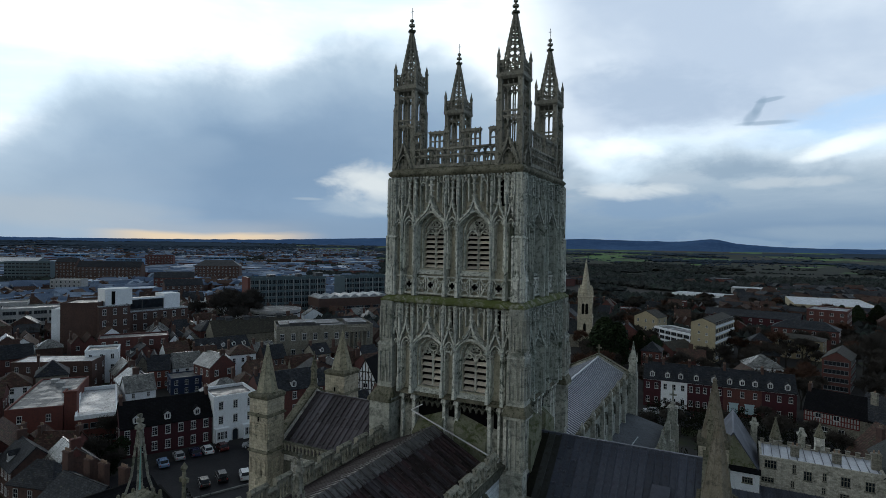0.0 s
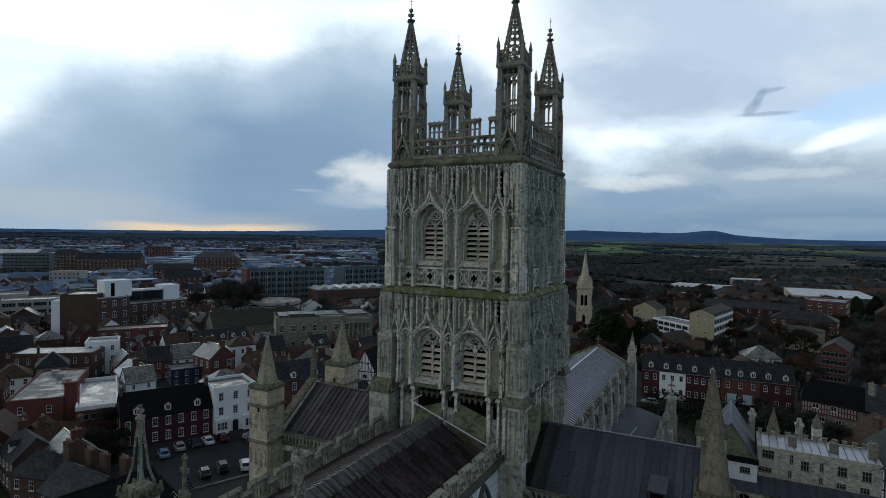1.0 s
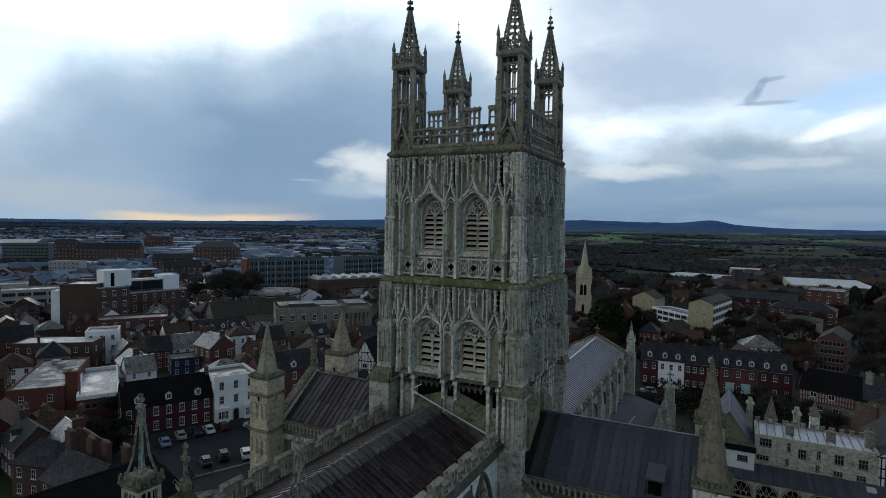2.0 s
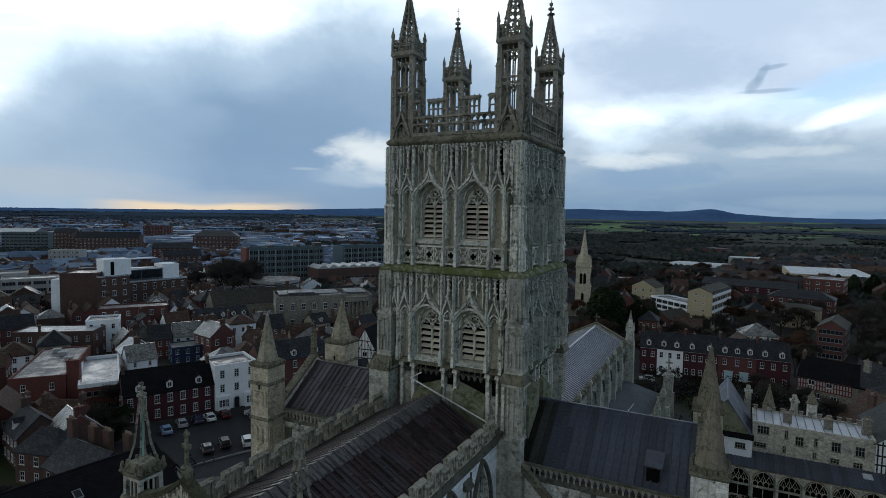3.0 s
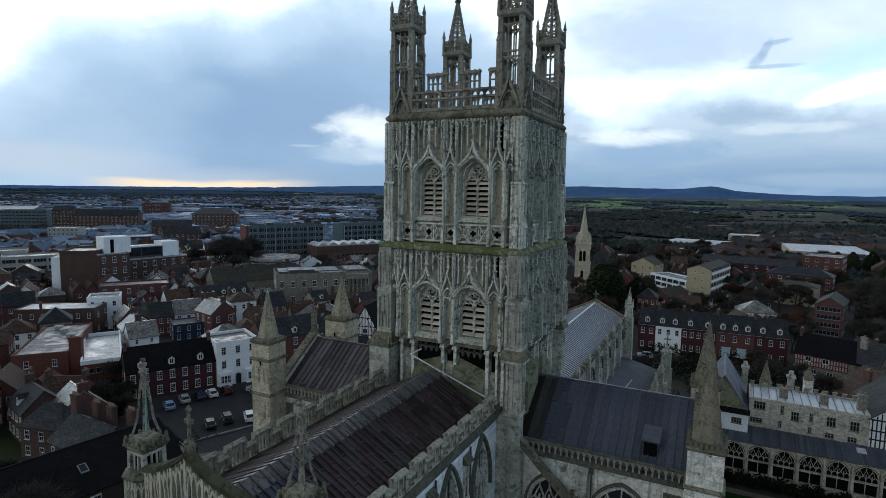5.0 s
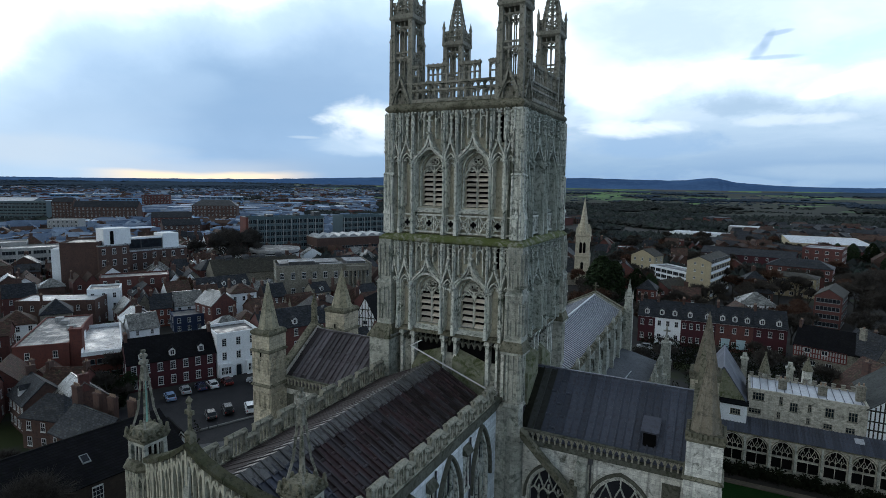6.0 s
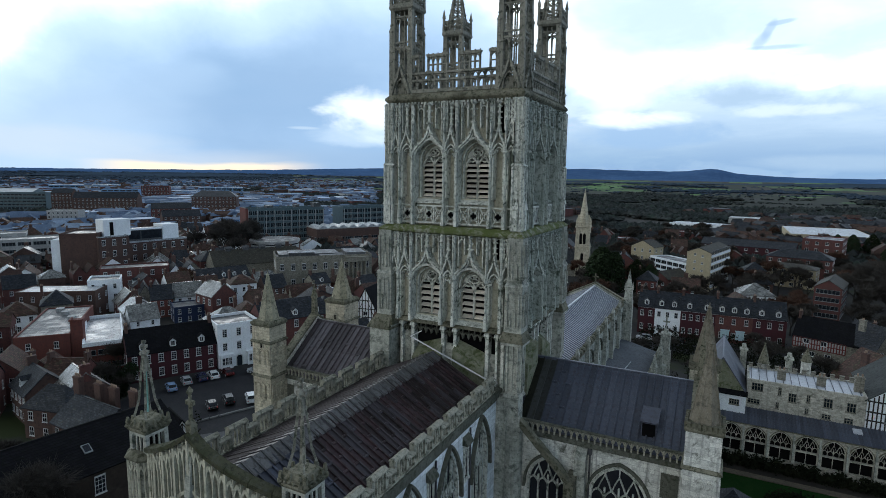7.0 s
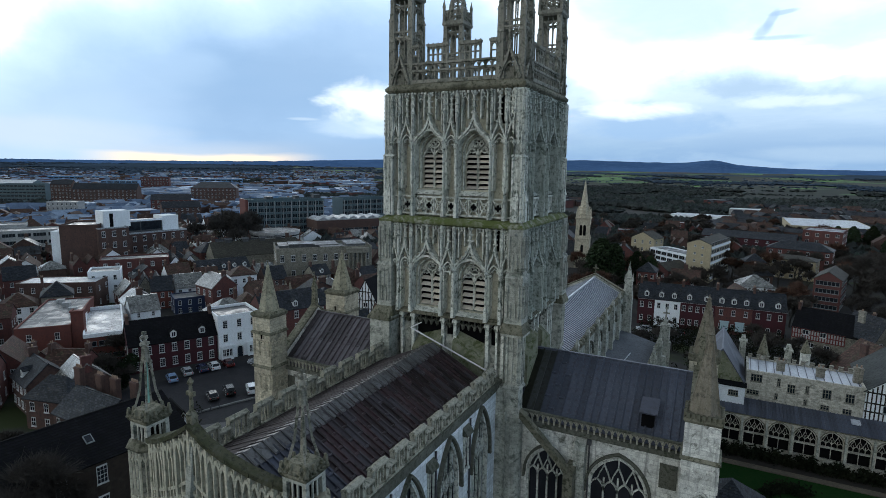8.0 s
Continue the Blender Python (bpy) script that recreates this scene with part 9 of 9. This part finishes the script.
def free(x, y, pad):
    for inv, x0, x1, y0, y1 in boxes_:
        p = inv @ Vector((x, y, 0))
        if x0 - pad < p.x < x1 + pad and y0 - pad < p.y < y1 + pad:
            return False
    return True


def infill():
    rng = random.Random(21)
    eye = Vector((21.7, -50.4))
    count = 0
    walls = [(BRICK_RED, "red brick"), (BRICK_RED, "red brick"), (BRICK_BROWN, "brown brick"), (BRICK_BROWN, "brown brick"), (RENDER_WHITE, "white rendered"), (BRICK_ORANGE, "orange brick"),
             (RENDER_WHITE, "white rendered"), (BRICK_RED, "red brick"), (STONE_TOWN, "grey stone")]
    roofs = [(SLATE, "slate"), (SLATE, "slate"), (SLATE, "slate"), (TILE, "tiled"), (TILE, "tiled"), (TILE, "tiled"), (SLATE_PALE, "glint-pale slate")]
    for turn, step_u, step_v, left in ((62, 8.9, 11.6, True), (6, 14, 19, False)):
        ca, sa = math.cos(radians(turn)), math.sin(radians(turn))
        for i in range(-60, 61):
            for j in range(-60, 61):
                u, v = i * step_u + rng.uniform(-1.2, 1.2), j * step_v + rng.uniform(-1.5, 1.5)
                x, y = u * ca - v * sa, u * sa + v * ca
                d = (Vector((x, y)) - eye).length
                yaw = math.degrees(math.atan2(-(x - eye.x), y - eye.y))
                wall, wl = rng.choice(walls if left else walls[:4])
                roof, rl = rng.choice(roofs)
                kind = rng.choice(("gable", "gable", "gable", "end", "end", "end", "pair", "hip", "hip", "flat"))
                if left and not (32 < yaw < 69 and 137 < d < 400) or not left and not (-13 < yaw < 19 and 215 < d < 420):
                    continue
                if not left and rng.random() < 0.62:
                    continue
                if left and j % 4 == 0 and d < 260 and rng.random() < 0.8:
                    continue
                if -90 < x < -50 and -8 < y < 55 or not free(x, y, 5.4 if left else 9):
                    continue
                w, dp = rng.uniform(5.8, 8.6), rng.uniform(7.5, 10.5)
                h = rng.uniform(5.0, 8.2) if d < 260 else rng.uniform(5.0, 9.0)
                if left and yaw < 49 and d > 205:
                    h = rng.uniform(4.2, 5.6)
                    if rng.random() < 0.35:
                        continue
                if kind == "flat":
                    roof, rl = rng.choice(((FELT, "flat"), (FLAT_ROOF, "flat grey"), (WHITE_ROOF, "flat white")))
                    w += 4 * (not left)
                rot = turn + rng.choice((0, 0, 0, 90, -90)) + rng.uniform(-7, 7)
                if rot - turn > 45:
                    x, y = x + w * 0.5 * ca, y + w * 0.5 * sa
                near = d < 235
                m = Matrix.Rotation(radians(rot), 2)
                cx = Vector((x, y)) - m @ Vector((w / 2, dp / 2))
                building("house", f"{wl} town house with {rl} roof", cx.x, cx.y, rot, w, dp, h, wall, roof, kind, rh=rng.uniform(2.4, 3.8), floors=2 if h < 8 else 3,
                         bays=3 if near else 2, win=(0.95, 1.45) if near else (1.2, 1.5), style="sash" if near else "plain", sides=near,
                         chimneys=(1 if rng.random() < 0.85 else 0) if kind != "flat" else 0, group=TERR, dormers=1 if kind == "gable" and rng.random() < 0.3 else 0)
                count += 1
    return count


infill()


def far_town():
    """Roofs and sheds that dwindle towards the plain, too many and too small to count."""
    rng = random.Random(8)
    bins = {}
    eye = Vector((21.7, -50.4))

    def put(key, x, y, rot, w, d, h, rh):
        s = bins.setdefault(key, Shape())
        c, sn = math.cos(rot), math.sin(rot)

        def at(a, b, z):
            return (x + a * c - b * sn, y + a * sn + b * c, z)
        if rh > 0:
            s.rings([[at(u, -d / 2, h), at(u, 0, h + rh), at(u, d / 2, h)] for u in (-w / 2, w / 2)])
        else:
            s.rings([[at(-w / 2, -d / 2, h), at(w / 2, -d / 2, h), at(w / 2, d / 2, h), at(-w / 2, d / 2, h)], [at(-w / 2, -d / 2, h + 0.5), at(w / 2, -d / 2, h + 0.5), at(w / 2, d / 2, h + 0.5), at(-w / 2, d / 2, h + 0.5)]])
        return at

    for _ in range(7600):
        yaw = rng.uniform(22, 72) if rng.random() < 0.92 else rng.uniform(-15, 22)
        d = 400 * (7.4 if yaw > 34 else 2.0) ** rng.random()
        x, y = eye.x - d * math.sin(radians(yaw)), eye.y + d * math.cos(radians(yaw))
        shed = rng.random() < 0.07 + 0.16 * (yaw > 34 and 650 < d < 1350)
        rot = radians(rng.choice((62, 152, 30, 120)) + rng.uniform(-8, 8))
        if yaw < 34 and noise.noise(Vector((x * 0.004, y * 0.004, 3))) < 0.12:
            continue
        if not free(x, y, 14):
            continue
        if noise.noise(Vector((x * 0.006, y * 0.006, 9))) < -0.20:
            continue
        if shed:
            w, dp, h = rng.uniform(18, 50), rng.uniform(14, 30), rng.uniform(5, 9)
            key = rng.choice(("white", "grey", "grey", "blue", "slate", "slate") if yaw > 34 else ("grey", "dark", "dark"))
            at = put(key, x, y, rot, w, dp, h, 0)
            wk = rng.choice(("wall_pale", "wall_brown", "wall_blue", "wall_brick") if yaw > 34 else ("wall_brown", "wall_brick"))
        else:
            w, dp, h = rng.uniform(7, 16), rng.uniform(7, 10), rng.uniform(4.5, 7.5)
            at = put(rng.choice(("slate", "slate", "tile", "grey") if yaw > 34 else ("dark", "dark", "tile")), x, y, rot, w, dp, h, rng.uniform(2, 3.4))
            wk = rng.choice(("wall_brick", "wall_brick", "wall_brown", "wall_brown", "wall_brown", "wall_pale"))
        s = bins.setdefault(wk, Shape())
        s.rings([[at(-w / 2 + 0.2, -dp / 2 + 0.2, z), at(w / 2 - 0.2, -dp / 2 + 0.2, z), at(w / 2 - 0.2, dp / 2 - 0.2, z), at(-w / 2 + 0.2, dp / 2 - 0.2, z)] for z in (0, h)])
        g = bins.setdefault("panes", Shape())
        for side in (-1, 1):
            for k in range(3):
                a = -w / 2 + w * (k + 0.5) / 3
                for z in (1.2, 3.6):
                    if z + 1.3 < h:
                        b = side * (dp / 2 - 0.15)
                        g.face([at(a - 0.8, b, z), at(a + 0.8, b, z), at(a + 0.8, b, z + 1.3), at(a - 0.8, b, z + 1.3)])
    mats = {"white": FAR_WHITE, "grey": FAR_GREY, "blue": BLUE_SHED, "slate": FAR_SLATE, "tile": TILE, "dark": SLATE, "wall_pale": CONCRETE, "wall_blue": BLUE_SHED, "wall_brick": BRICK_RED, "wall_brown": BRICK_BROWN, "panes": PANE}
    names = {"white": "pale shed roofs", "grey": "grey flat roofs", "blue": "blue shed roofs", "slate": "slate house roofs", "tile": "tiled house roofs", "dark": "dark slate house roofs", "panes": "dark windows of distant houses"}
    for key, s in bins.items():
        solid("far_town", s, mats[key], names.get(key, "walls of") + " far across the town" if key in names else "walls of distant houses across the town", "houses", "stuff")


# far roof colours are lifted and blued to carry the distance haze
FAR_WHITE = surface("hazed_white_sheeting", [(0.56, 0.61, 0.70), (0.42, 0.47, 0.55)], scale=0.1, rough=0.95, bump=0, spec=0.05)
FAR_GREY = surface("hazed_grey_roofing", [(0.24, 0.30, 0.39), (0.15, 0.195, 0.265)], scale=0.1, rough=0.95, bump=0, spec=0.05)
FAR_SLATE = surface("hazed_far_slate", [(0.090, 0.125, 0.190), (0.125, 0.165, 0.240)], scale=0.1, rough=0.95, bump=0, spec=0.05)
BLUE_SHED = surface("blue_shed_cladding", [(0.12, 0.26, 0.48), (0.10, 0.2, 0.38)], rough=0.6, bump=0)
far_town()
# both wood colours carry painted haze, the distant one bluer
FAR_WOOD = surface("hazed_plain_wood", [(0.031, 0.037, 0.038), (0.042, 0.045, 0.043), (0.030, 0.041, 0.035)], scale=0.02, grain=0.6, rough=1.0, bump=0, per_piece=0.35, island=True, spec=0.02)
DISTANT_WOOD = surface("hazed_distant_wood", [(0.040, 0.057, 0.082), (0.054, 0.071, 0.096), (0.044, 0.062, 0.074)], scale=0.01, grain=0.3, rough=1.0, bump=0, per_piece=0.22, island=True, spec=0.0)


def woods():
    """Hedgerow trees and winter woods over the plain, and gardens' trees between the far roofs."""
    rng = random.Random(4)
    near, far = Shape(), Shape()
    eye = Vector((21.7, -50.4))

    def lift(d):
        """The plain's height, d metres out."""
        return max(0.0, (d - 2000) * 0.0086)

    def clump(s, x, y, z, r, h):
        """One ragged mass of twigs."""
        i = s.pts([(x + r * rng.uniform(0.6, 1.25) * math.cos(a), y + r * rng.uniform(0.6, 1.25) * math.sin(a), z + h * rng.uniform(0.2, 0.6)) for a in (0.2, 1.5, 2.7, 4.0, 5.3)]
                  + [(x + r * rng.uniform(-0.4, 0.4), y + r * rng.uniform(-0.4, 0.4), z + h * rng.uniform(0.85, 1.15)), (x, y, z - 0.2 * h)])
        for k in range(5):
            j = (k + 1) % 5
            s.f.extend([[i[k], i[j], i[5]], [i[j], i[k], i[6]]])
    for _ in range(78000):
        yaw = rng.uniform(-16, 72)
        d = 300 * (22 if yaw > 34 else 10) ** rng.random()
        x, y = eye.x - d * math.sin(radians(yaw)), eye.y + d * math.cos(radians(yaw))
        k = noise.noise(Vector((x * 0.0035, y * 0.0035, 1))) + 0.4 * noise.noise(Vector((x * 0.015, y * 0.015, 2)))
        hedge = abs(noise.noise(Vector((x * 0.0016, y * 0.0048, 6)))) < 0.022 and d > 1000
        least = (0.08 if d < 1500 else -0.22) if yaw > 42 else -0.08 if d < 700 else -0.06 if d < 1350 else 0.26
        if not hedge and k < least or d < 430 and not free(x, y, 6):
            continue
        h = rng.uniform(4, 9) * (0.75 + 0.25 * min(1, d / 900)) * (0.6 if hedge else 1)
        for _ in range(5 if d < 700 else 3):
            r = h * rng.uniform(0.2, 0.42) * (1 + d / 1100)
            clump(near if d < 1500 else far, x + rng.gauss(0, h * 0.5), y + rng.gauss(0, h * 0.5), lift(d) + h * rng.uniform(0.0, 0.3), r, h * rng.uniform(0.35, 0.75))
    solid("woods", near, FAR_WOOD, "bare winter woods and hedgerows over the plain, tinted bluish for haze", "woods", "stuff")
    solid("woods", far, DISTANT_WOOD, "distant woods and hedgerows below the horizon, blue-grey with painted haze", "woods", "stuff")


woods()


def street_trees():
    """Bare garden trees between the houses to the north-west and west."""
    rng = random.Random(31)
    eye = Vector((21.7, -50.4))
    n = 0
    while n < 330:
        yaw = rng.uniform(-14, 17) if n < 290 else rng.uniform(33, 68)
        d = rng.uniform(185, 480)
        x, y = eye.x - d * math.sin(radians(yaw)), eye.y + d * math.cos(radians(yaw))
        n += 1
        if free(x, y, 2.5):
            tree(x, y, rng.uniform(7, 14), RUSTY if rng.random() < 0.18 else BARE, BT, rng.uniform(0.9, 1.3), rng)


street_trees()
